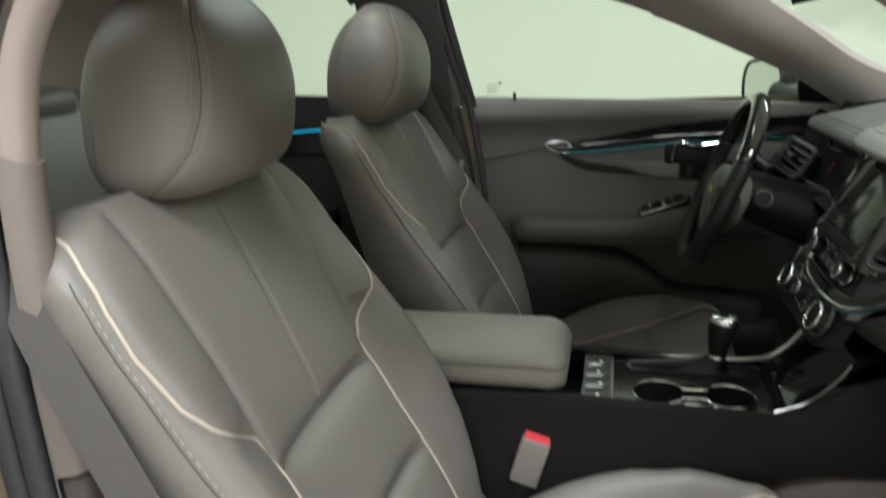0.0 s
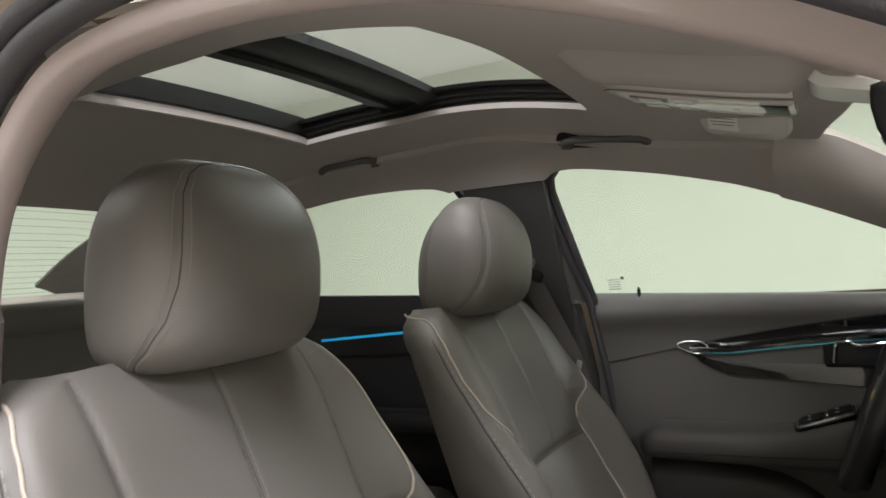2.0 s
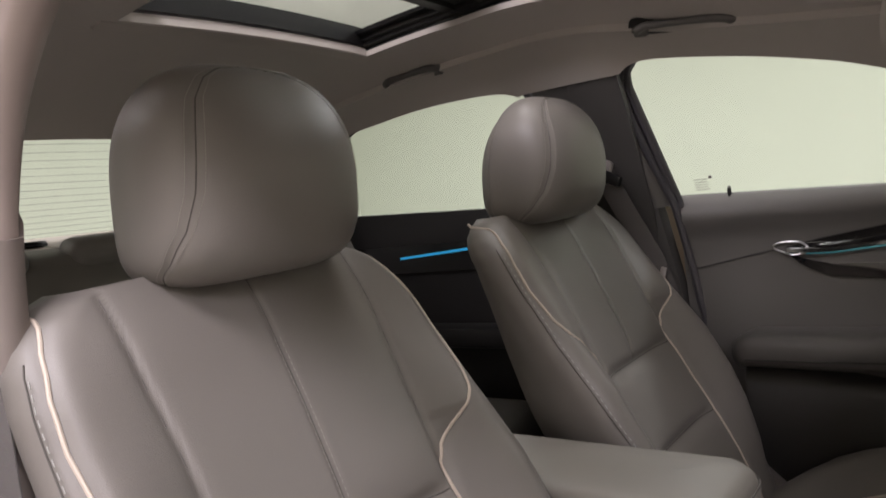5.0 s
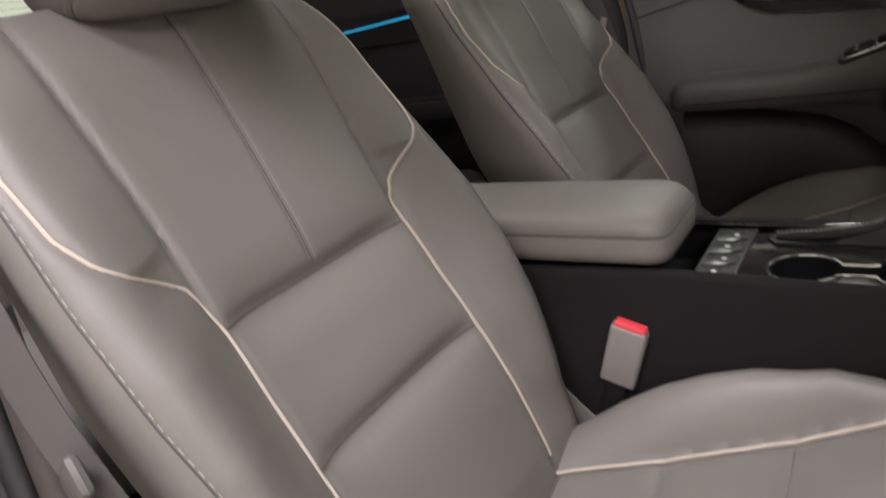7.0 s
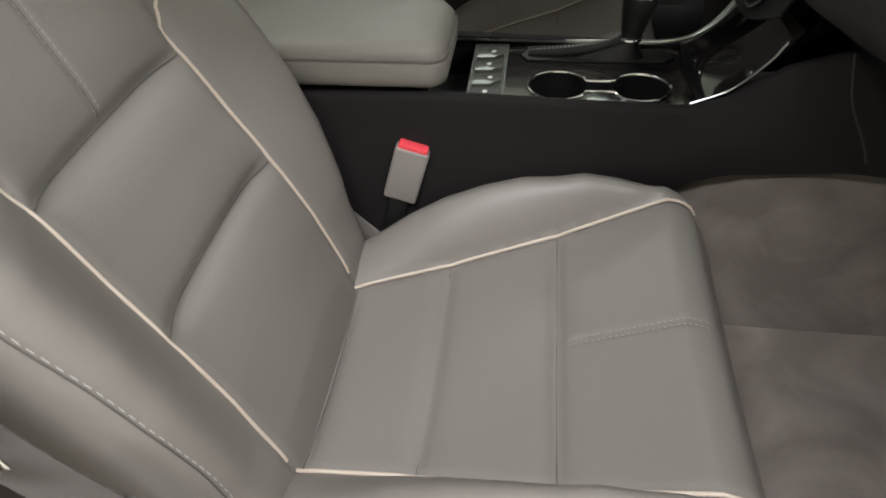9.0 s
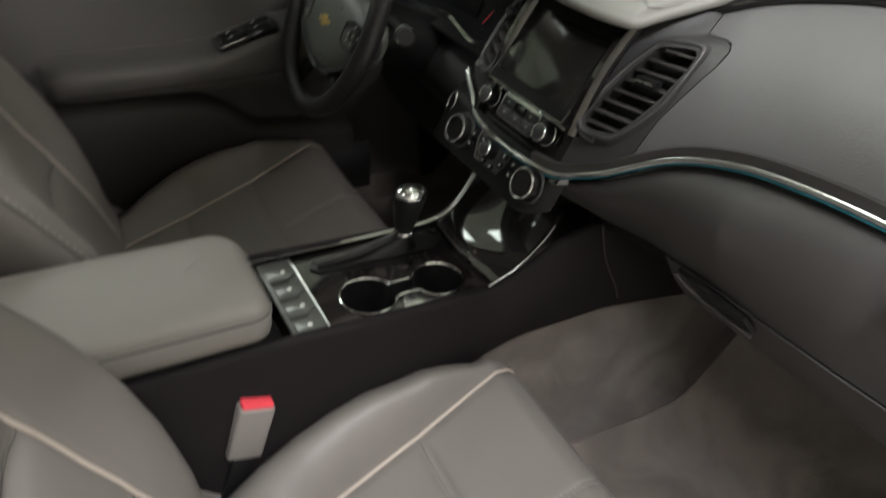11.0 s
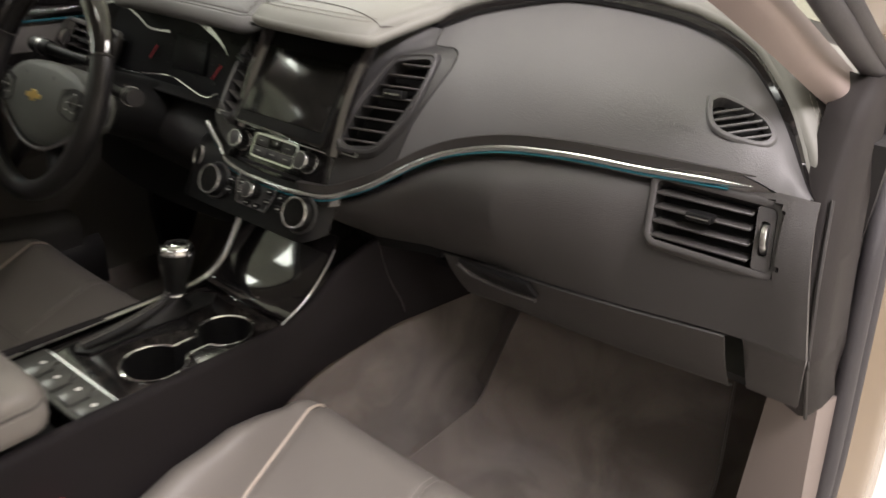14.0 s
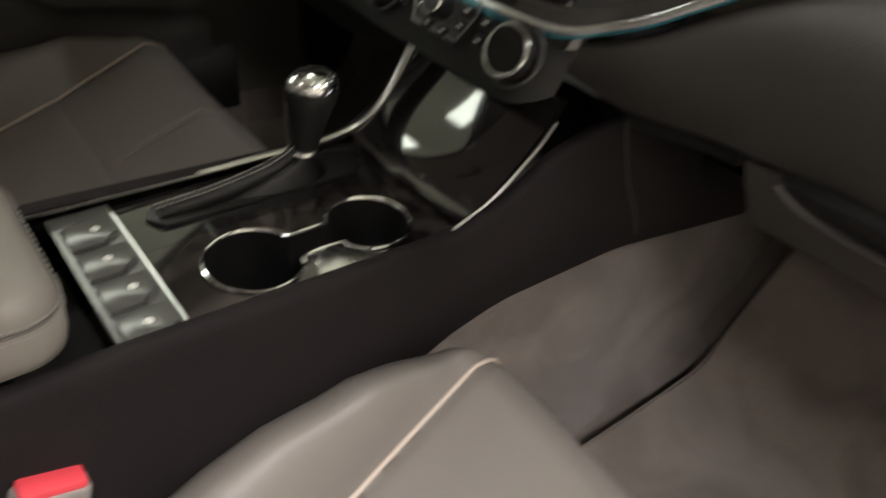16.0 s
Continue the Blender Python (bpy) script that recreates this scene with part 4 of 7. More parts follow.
us = list(np.linspace(0, 0.08, 8)) + list(np.linspace(0.1, 1, 24))
b = BM()
grid(b, [[top_point(y, u) for u in us] for y in list(np.linspace(-0.668, -0.17, 44)) + list(np.linspace(-0.165, -0.115, 14)) + list(np.linspace(-0.11, 0.084, 24)) + list(np.linspace(0.086, 0.211, 16))])
shell(b, 0.014)
part("top_cover", b, DASH_TOP, dash, "light grey stitched leather top", angle=60)
b = BM()
lip = [top_point(y, 0.0) + Vector((0.006, 0, -0.004)) for y in list(np.linspace(-0.664, -0.17, 60)) + list(np.linspace(-0.165, -0.115, 16)) + list(np.linspace(-0.11, 0.084, 30)) + list(np.linspace(0.088, 0.20, 16))]
tube(b, lip, 0.0078, 10)
part("brow_lip", b, DASH_TOP, dash, "rolled leather edge of the top")
for off in (0.022, 0.031):
    for y0, y1, n in ((-0.655, -0.175, 120), (-0.120, 0.078, 60)):
        pts = []
        for y in np.linspace(y0, y1, n):
            x0 = cover_edge(y)[0]
            pts.append(top_point(y, off / (1.17 - 0.27 * (y / 0.7) ** 2 - x0)) + Vector((0, 0, 0.0012)))
        b = BM()
        for i in range(len(pts) - 1):
            tube(b, [pts[i], pts[i].lerp(pts[i + 1], 0.62)], 0.0007, 4)
        part("top_stitching", b, STITCH, dash)
b = BM()
seam = []
for x, y in spline([(0.640, 0.078), (0.650, 0.040), (0.656, 0.000), (0.655, -0.050), (0.650, -0.100), (0.646, -0.140)], 40):
    x0 = cover_edge(y)[0]
    seam.append(top_point(y, max(0.002, (x - x0) / (1.17 - 0.27 * (y / 0.7) ** 2 - x0))) + Vector((0, 0, 0.0003)))
tube(b, seam, 0.0009, 5)
part("top_seam", b, SEAM_AND_SHADE, dash)
b = BM()
rbox(b, pose(0.690, -0.005, 0.830), (0.13, 0.20, 0.006), 0.002)
part("pad_underside", b, BLACK, dash)
# strip of the top along the windscreen on the far side, with the sunken panel before it
inner_line = spline([(0.960, 0.205, 0.866), (0.965, 0.324, 0.866), (0.905, 0.43, 0.861), (0.835, 0.52, 0.852), (0.775, 0.62, 0.832), (0.755, 0.668, 0.815)], 36)
outer_line = spline([(1.148, 0.205, 0.868), (1.120, 0.304, 0.872), (1.05, 0.50, 0.868), (0.96, 0.61, 0.854), (0.90, 0.65, 0.840), (0.86, 0.672, 0.826)], 36)
b = BM()
grid(b, [[Vector(a).lerp(Vector(c), v) + Vector((0, 0, 0.010 * math.sin(math.pi * min(1, v * 1.6)) - 0.010 * (v < 0.01))) for v in np.linspace(0, 1, 10)] for a, c in zip(inner_line, outer_line)])
shell(b, 0.012)
part("far_top_strip", b, DASH_TOP, dash, "light grey leather strip along the windscreen", angle=60)
b = BM()
tube(b, [Vector(p) + Vector((-0.004, 0, -0.002)) for p in inner_line], 0.005, 8)
part("strip_reveal", b, PIANO, dash)
b = BM()
front_line = spline([(0.705, 0.100, 0.842), (0.72, 0.2, 0.842), (0.73, 0.35, 0.840), (0.73, 0.5, 0.830), (0.725, 0.60, 0.815), (0.735, 0.668, 0.800)], 36)
grid(b, [[Vector(a).lerp(Vector(c) + Vector((0.01, 0, -0.012)), v) for v in np.linspace(0, 1, 8)] for a, c in zip(front_line, spline([(0.775, 0.112, 0.858)] + [tuple(p) for p in inner_line], 36))])
shell(b, 0.01)
part("sunken_panel", b, DASH_PAD, dash, "dark grey panel behind the instruments", angle=60)


# lower panel under the chrome line with the glovebox
def low_point(y, v):
    ax, az = line_at(STRIP, y)
    az -= 0.012 - 0.010 * max(0.0, min(1.0, (-0.585 - y) / 0.045))
    k = max(0.0, min(1.0, (-y - 0.12) / 0.22))
    gz = float(np.interp(y, [-0.66, -0.62, -0.5, -0.4, -0.3, -0.2, -0.12], [0.632, 0.626, 0.603, 0.588, 0.578, 0.566, 0.556]))
    gx = float(np.interp(y, [-0.66, -0.62, -0.5, -0.4, -0.3, -0.2, -0.12], [0.612, 0.622, 0.642, 0.656, 0.666, 0.674, 0.664]))
    bulge = (0.020 + 0.032 * k) * float(np.interp(-y, [0.34, 0.50], [1.0, 0.42]))
    x = ax + (gx - ax) * v - bulge * math.sin(math.pi * min(1, v) ** 0.64)
    return Vector((x, y, az + (gz - az) * v))


b = BM()
SIDE_N = Vector((-0.882, 0.070, 0.452)).normalized()
SIDE = face_pose(Vector((0.6477, -0.574, 0.7239)) + SIDE_N * 0.0080, SIDE_N, (0, -1, 0))


def slanted(w, h, r, k=1):
    """Outline of a side vent: a rounded box leaning with the panel."""
    return [((x + 0.006 - 0.20 * y) * k, y) for x, y in rounded(w, h, r)]


rows = []
for y in np.linspace(-0.668, -0.088, 154):
    wide = max(0.0, min(1.0, (-0.60 - y) / 0.068))
    r = [low_point(y, v) - Vector((0, 0.033 * v * wide, 0)) for v in np.linspace(0, 1, 64)]
    p = r[-1]
    for u in np.linspace(0.1, 1, 10):
        r.append(p + (Vector((0.084 * u - 0.006 * math.sin(math.pi * u), 0, -0.104 * u)) if y < -0.628 else Vector((0.012 * u, 0, 0.002 * u))))
    rows.append(r)
grid(b, rows)
cut_out(b, SIDE, slanted(0.137, 0.075, 0.012))
shell(b, 0.008)
part("lower_panel", b, DASH_LOW, dash, "black grained lower dashboard panel", angle=60)
b = BM()
rows = []
for y in np.linspace(-0.6235, -0.235, 34):
    p = low_point(y, 1.0)
    tuck = 0.084 + 0.022 * (-0.24 - y) / 0.38
    r = []
    for v in np.linspace(0, 1, 14):
        r.append((p.x + 0.001 + tuck * v - 0.006 * math.sin(math.pi * v) + 0.12 * max(0, v - 0.9), y, p.z - 0.0030 - (tuck + 0.018) * v))
    rows.append(r)
grid(b, rows)
shell(b, 0.0025)
part("glovebox_door", b, DASH_LOW, dash, "closed black glovebox door", angle=50)
b = BM()
rows = []
for y in np.linspace(-0.228, -0.088, 12):
    p = low_point(y, 1.0)
    rows.append([(p.x + 0.002 + 0.16 * v, y, p.z - 0.001 - 0.030 * v) for v in np.linspace(0, 1, 10)])
grid(b, rows)
shell(b, 0.012)
part("knee_panel", b, BLACK, dash)
b = BM()
grid(b, [[(x, y, 0.500 + 0.02 * (x - 0.7)) for x in np.linspace(0.760, 1.44, 8)] for y in np.linspace(-0.685, 0.685, 10)])
shell(b, 0.01)
part("underside", b, BLACK, dash)
# glovebox catch: a scooped black recess with a raised lower lip
b = BM()
mk = face_pose((0.657, -0.330, 0.566), (-0.80, 0, -0.60), (0, -1, 0.10))
if (mk.to_3x3() @ Vector((0, 1, 0))).z < 0:
    mk = face_pose((0.657, -0.330, 0.566), (-0.80, 0, -0.60), (0, 1, -0.10))
kx = 1 if (mk.to_3x3() @ Vector((1, 0, 0))).y < 0 else -1
plate(b, mk, [(x * kx, y) for x, y in ((-0.056, 0.016), (0.050, 0.012), (0.056, -0.016), (0.010, -0.018), (-0.030, -0.010))], 0.006, 0.002)
part("glovebox_catch", b, BLACK, dash, "black recessed glovebox catch")
b = BM()
tube(b, [mk @ Vector((x * kx, y, 0.003)) for x, y in spline([(-0.056, 0.014), (-0.048, 0.000), (-0.030, -0.011), (0.010, -0.018), (0.056, -0.017)], 24)], 0.0028, 8)
part("catch_lip", b, DASH_LOW, dash)

# chrome line with a teal reflection painted along its lower edge
chrome_path = spline([(x - 0.010, y, z) for y, x, z in STRIP[1:]], 90)
full = [tuple(p) for p in chrome_path] + [(x, -y, z) for x, y, z in chrome_path[::-1][1:27]]
full = [(x - 0.010 * max(0.0, 1 - (abs(y) / 0.13) ** 4), y, z) for x, y, z in full]
b = BM()
sc = [min(1.0, 0.25 + i / 8) for i in range(len(full))]
sweep(b, full, [(0.0050 * math.cos(a), 0.0046 * math.sin(a)) for a in np.linspace(0, 2 * math.pi, 15)[:-1]], up=(0, 0, 1), scales=sc)
part("chrome_line", b, CHROME_LINE, dash, "polished chrome line across the dashboard")
b = BM()
tube(b, [(x - 0.003, y, z - 0.0048) for x, y, z in full[3:]], 0.0012, 6)
part("tinted_line", b, TEAL, dash, "teal line under the chrome, a painted reflection")
b = BM()
sweep(b, [(x + 0.005, y, z + 0.010) for x, y, z in full[0:82]], [(-0.004, -0.006), (0.005, -0.004), (0.005, 0.005), (-0.006, 0.006)], up=(0, 0, 1), scales=[min(1.0, 0.1 + i / 16) for i in range(len(full[0:82]))])
part("upper_bead", b, DASH_LOW, dash)

# ---- centre stack ----
def stack_x(z):
    return 0.605 + 0.48 * (z - 0.703)


N_STACK = Vector((-1, 0, 0.48)).normalized()


def on_stack(y, z, out=0.0):
    return Vector((stack_x(z), y, z)) + N_STACK * out


def stack_pose(y, z, out=0.0):
    """x to the passenger's right hand of the panel, y up the panel, z out of it."""
    return face_pose(on_stack(y, z, out), N_STACK, (0, -1, 0))


stack = thing("centre_stack", "gloss black centre stack with touch screen, knobs and chrome outlines", "centre console", at=(0.62, 0, 0.7))
b = BM()
rows = []
for z in np.linspace(0.625, 0.842, 30):
    hw = float(np.interp(z, [0.56, 0.60, 0.64, 0.70, 0.78, 0.842], [0.098, 0.116, 0.122, 0.108, 0.105, 0.108]))
    hl = hw - float(np.interp(z, [0.66, 0.70, 0.842], [0.0, 0.010, 0.018]))
    r = []
    for u in np.linspace(-1, 1, 25):
        e = max(0.0, (abs(u) - 0.86) / 0.14)
        r.append((stack_x(z) - 0.001 + 0.03 * e * e + 0.004 * u * u, u * (hw if u < 0 else hl), z))
    r = [(r[0][0] + 0.10, -hw - 0.004, z)] + r + [(r[-1][0] + 0.10, hl + 0.004, z)]
    rows.append(r)
grid(b, rows)
shell(b, 0.008)
part("fascia", b, PIANO, stack, "gloss black fascia")
b = BM()
rbox(b, stack_pose(-0.006, 0.757, 0.0105) @ pose(0, 0, 0, -9, 0, 0), (0.172, 0.142, 0.006), 0.003)
part("screen_surround", b, BLACK, stack)
b = BM()
rbox(b, stack_pose(-0.006, 0.757, 0.0120) @ pose(0, 0, 0, -9, 0, 0) @ pose(0, -0.0045, 0), (0.158, 0.100, 0.006), 0.001)
part("touch_screen", b, SCREEN, stack, "dark switched-off touch screen")
b = BM()
frame_plate(b, stack_pose(-0.006, 0.757, 0.0125) @ pose(0, 0, 0, -9, 0, 0), rounded(0.176, 0.146, 0.006), rounded(0.164, 0.130, 0.003), 0.010)
part("screen_bezel", b, PIANO, stack)
for s in (-1, 1):
    b = BM()
    sweep(b, [on_stack(s * ((0.098 if s < 0 else 0.086) + 0.006 * (z - 0.69) / 0.13 * -s), z, 0.004 + 0.010 * math.sin((z - 0.685) / 0.15 * math.pi)) for z in np.linspace(0.688, 0.838, 14)],
          [(-0.010, -0.006), (0.010, -0.006), (0.009, 0.004), (0.004, 0.009), (-0.004, 0.009), (-0.009, 0.004)], up=tuple(N_STACK))
    part("screen_side_trim", b, PIANO, stack, "gloss trim beside the screen")
    b = BM()
    tube(b, [on_stack(s * ((0.090 if s < 0 else 0.078) + 0.006 * (z - 0.69) / 0.13 * -s), z, 0.008) for z in np.linspace(0.690, 0.830, 10)], 0.0008, 6)
    part("screen_edge_line", b, CHROME_LINE, stack)
b = BM()
rbox(b, stack_pose(0, 0.6885, 0.004), (0.172, 0.0035, 0.004), 0.0012)
part("screen_foot_line", b, CHROME, stack)
# radio keys and knobs
b = BM()
frame_plate(b, stack_pose(0.004, 0.6715, 0.008), rounded(0.088, 0.035, 0.006), rounded(0.083, 0.030, 0.005), 0.008)
part("radio_key_outline", b, CHROME, stack, "thin chrome outline")
for i in range(3):
    for j in range(2):
        if j == 1 and i == 1:
            continue
        b = BM()
        rbox(b, stack_pose(0.031 - 0.027 * i, 0.6650 + 0.0135 * j, 0.006), (0.0262, 0.0132, 0.007), 0.001)
        k = part("radio_key", b, KEY, stack)
        b = BM()
        rbox(b, stack_pose(0.031 - 0.027 * i, 0.6650 + 0.0135 * j, 0.0099), (0.005, 0.0010, 0.0006), 0)
        part("key_mark", b, WHITE, k)
b = BM()
rbox(b, stack_pose(0.004, 0.6785, 0.0065), (0.0262, 0.0125, 0.007), 0.002)
part("radio_display", b, SCREEN, stack)


def knob(name, y, z, r, out, parent, ring_mat=CHROME):
    b = BM()
    cyl(b, stack_pose(y, z, out / 2), r, r * 0.9, out, 32, 0.0015)
    k = part(name, b, BLACK, parent, "ribbed black rotary knob with chrome ring")
    b = BM()
    ring(b, stack_pose(y, z, 0.003), r * 1.08, 0.0012, 36, 8)
    part("knob_ring", b, ring_mat, k)
    b = BM()
    ring(b, stack_pose(y, z, out), r * 0.86, 0.0013, 36, 6)
    part("knob_face_ring", b, CHROME_LINE, k)
    b = BM()
    cyl(b, stack_pose(y, z, out + 0.0004), r * 0.78, r * 0.78, 0.0016, 28, 0.0004)
    part("knob_cap", b, KEY, k, "dark satin knob cap")
    b = BM()
    for i in range(24):
        a = 2 * math.pi * i / 24
        rbox(b, stack_pose(y, z, out * 0.55) @ pose(r * 0.95 * math.cos(a), r * 0.95 * math.sin(a), 0, 0, 0, math.degrees(a)), (0.0012, 0.0012, out * 0.7), 0)
    part("knob_ribs", b, BLACK, k)
    return k


for s in (-1, 1):
    knob("tuning_knob", 0.007 + s * 0.067, 0.671, 0.0135, 0.020, stack)
# slot for discs under the radio, a near-black strip for its shade
b = BM()
rbox(b, stack_pose(0.007, 0.6475, 0.004), (0.125, 0.0045, 0.005), 0.001)
part("disc_slot_shade", b, VOID, stack)
# climate panel: lower curved strip with two ringed dials and a boxed middle
b = BM()
rows = []
for y in np.linspace(-0.110, 0.205, 40):
    k = max(0.0, abs(y - 0.0415) - 0.112) / 0.052
    r = []
    for v in np.linspace(-0.12, 0.93 - 0.16 * max(0.0, min(1.0, (-0.080 - y) / 0.030)) ** 2, 16):
        z = 0.645 - 0.075 * v - 0.010 * min(1, k) ** 2 * (0.5 - v) * -1
        roll = max(0.0, abs(v - 0.5) - 0.44) / 0.18
        r.append((stack_x(z) - 0.002 + 0.045 * k * k + 0.040 * roll ** 2, y, z))
    rows.append(r)
grid(b, rows)
shell(b, 0.010)
part("climate_panel", b, BLACK, stack, "dark rounded climate control panel", angle=70)
for s in (-1, 1):
    c = (0.0135 + s * 0.0895, 0.609)
    b = BM()
    cyl(b, stack_pose(*c, 0.009), 0.0235, 0.0215, 0.018, 44, 0.002)
    d = part("climate_dial", b, BLACK, stack, "hollow rotary climate dial with chrome ring")
    b = BM()
    ring(b, stack_pose(*c, 0.0178), 0.0204, 0.0020, 44, 8)
    part("dial_ring", b, CHROME_LINE, d)
    b = BM()
    ring(b, stack_pose(*c, 0.004), 0.0255, 0.0022, 44, 8)
    part("dial_collar", b, KEY, d)
    b = BM()
    cyl(b, stack_pose(*c, 0.0150), 0.0180, 0.0180, 0.008, 32)
    part("dial_face", b, SCREEN, d)
b = BM()
mid_out = [(-0.040, 0.021), (0.040, 0.021), (0.041, 0.004), (0.030, -0.023), (-0.030, -0.023), (-0.041, 0.004)]
mid_in = [(x * 0.92, y * 0.86) for x, y in mid_out]
frame_plate(b, stack_pose(0.012, 0.6145, 0.012), mid_out, mid_in, 0.008)
part("climate_outline", b, CHROME, stack, "chrome outlined middle control")
b = BM()
plate(b, stack_pose(0.012, 0.6145, 0.009), mid_in, 0.006)
part("climate_keys_plate", b, KEY, stack)
knob("fan_knob", 0.014, 0.6150, 0.0125, 0.026, stack)
for x, z in ((-0.028, 0.006), (-0.027, -0.007), (0.028, 0.006), (0.027, -0.007), (-0.010, -0.0165), (0.010, -0.0165), (-0.052, 0.004), (0.052, 0.004), (-0.052, -0.010), (0.052, -0.010)):
    b = BM()
    rbox(b, stack_pose(0.012 + x, 0.6145 + z, 0.0105), (0.012, 0.009, 0.004), 0.0015)
    k = part("climate_key", b, BLACK, stack)
    b = BM()
    rbox(b, stack_pose(0.012 + x, 0.6145 + z, 0.0127), (0.005, 0.0014, 0.0005), 0)
    part("key_mark", b, WHITE, k)


# leaf-shaped air vents beside the screen
def spans(outline, turn, h):
    """Ends of a slat at a height, in a frame turned inside the outline."""
    c, n = math.cos(radians(turn)), math.sin(radians(turn))
    q = [(x * c + y * n, y * c - x * n) for x, y in outline]
    xs = [a[0] + (e[0] - a[0]) * (h - a[1]) / (e[1] - a[1]) for a, e in zip(q, q[1:] + q[:1]) if (a[1] - h) * (e[1] - h) < 0]
    return (min(xs), max(xs)) if len(xs) > 1 else None


def centre_vent(s):
    v = thing("air_vent", "black leaf-shaped dashboard air vent with slats and a small lever", "air vent", "centre air vents", (0.66, s * 0.143, 0.76))
    m, flip = vent_pose(s)
    fx = lambda o: [(x * flip, y) for x, y in o]
    b = BM()
    frame_plate(b, m, fx(leaf(0.0045)), fx(leaf(0.0)), 0.030)
    part("surround", b, VENT_PANEL, v, "dark vent surround", angle=60)
    b = BM()
    rows = [[m @ Vector((x, y, z)) for x, y in fx(leaf(g))] for g, z in ((0.0042, -0.0003), (0.007, 0.0020), (0.0105, 0.0008), (0.0145, -0.010))]
    grid(b, rows, close_u=True)
    part("outer_flange", b, VENT_PANEL, v)
    # black sheet behind the slats paints the vent's dark depth
    b = BM()
    plate(b, m @ pose(0, 0, -0.030), fx(leaf(0.002)), 0.003)
    part("duct_shade", b, VOID, v)
    turn = 20
    mt = m @ pose(0, 0, 0, 0, 0, turn * flip)
    for k in range(8):
        h = -0.0635 + 0.0158 * k
        e = spans(leaf(-0.001), turn, h)
        if e is None:
            continue
        b = BM()
        rbox(b, mt @ pose((e[0] + e[1]) / 2 * flip, h, -0.010, 18, 0, 0), (e[1] - e[0], 0.0030, 0.017), 0.0011, 1)
        part("slat", b, DASH_LOW, v)
    b = BM()
    rbox(b, mt @ pose(0.015 * flip, 0.001, 0.003, 20, 0, 0), (0.028, 0.011, 0.018), 0.002)
    part("lever", b, BLACK, v)
    b = BM()
    rbox(b, mt @ pose(0.015 * flip, -0.0022, 0.0112, 20, 0, 0), (0.024, 0.0022, 0.0022), 0)
    part("lever_line", b, SATIN, v)
    b = BM()
    frame_plate(b, face_pose(on_stack(s * 0.128, 0.697, 0.009), N_STACK, (0, -1, 0)), rounded(0.024, 0.007, 0.002), rounded(0.020, 0.004, 0.001), 0.004)
    part("small_switch_outline", b, SATIN, v)
    return v


centre_vent(-1)
centre_vent(1)

# ---- side vents, defroster, sensor ----
for s in (-1, 1):
    v = thing("side_air_vent", "black rectangular side air vent with slats and a thumbwheel", "air vent", "side air vents", (0.655, s * 0.575, 0.725))
    m = SIDE if s < 0 else face_pose(Vector((0.640, 0.576, 0.727)), (-1, -0.24, 0.50), (0, -1, 0))
    k = -1 if s > 0 else 1
    b = BM()
    rows = [[m @ Vector((x, y, z)) for x, y in slanted(w, h, r, k)] for w, h, r, z in ((0.144, 0.082, 0.015, -0.009), (0.139, 0.077, 0.013, -0.0022), (0.134, 0.072, 0.011, -0.0006), (0.124, 0.062, 0.007, -0.003), (0.123, 0.061, 0.007, -0.030))]
    grid(b, rows, close_u=True)
    part("surround", b, DASH_LOW, v, "dark vent surround", angle=60)
    b = BM()
    plate(b, m @ pose(0, 0, -0.030), slanted(0.126, 0.064, 0.006, k), 0.003)
    part("duct_shade", b, VOID, v)
    for i in range(4):
        h = -0.0225 + 0.0148 * i
        b = BM()
        rbox(b, m @ pose((-0.005 - 0.20 * h) * k, h, -0.012, 24, 0, 1.5 * k), (0.101, 0.0028, 0.021), 0.001, 1)
        part("slat", b, DASH_LOW, v)
    b = BM()
    rbox(b, m @ pose(-0.005 * k, 0.004, 0.001, 22, 0, 1.5 * k), (0.027, 0.0085, 0.018), 0.002)
    part("lever", b, BLACK, v)
    b = BM()
    rbox(b, m @ pose(-0.005 * k, 0.0005, 0.0102, 22, 0, 1.5 * k), (0.023, 0.0012, 0.0012), 0)
    part("lever_line", b, SATIN, v)
    b = BM()
    rows = [[m @ Vector(((x + 0.058 - 0.20 * y) * k, y, z)) for x, y in rounded(w, h, 0.003)] for w, h, z in ((0.018, 0.061, -0.012), (0.018, 0.061, -0.004), (0.0085, 0.034, -0.004), (0.0085, 0.034, -0.016))]
    grid(b, rows, close_u=True)
    part("end_plate", b, DASH_LOW, v, angle=50)
    b = BM()
    cyl(b, m @ pose(0.0585 * k, 0.001, -0.011, 0, 0, 11 * k) @ pose(0, 0, 0, 0, 90, 0), 0.0155, 0.0155, 0.006, 32, 0.001)
    part("thumbwheel", b, SATIN, v, "ribbed satin thumbwheel")

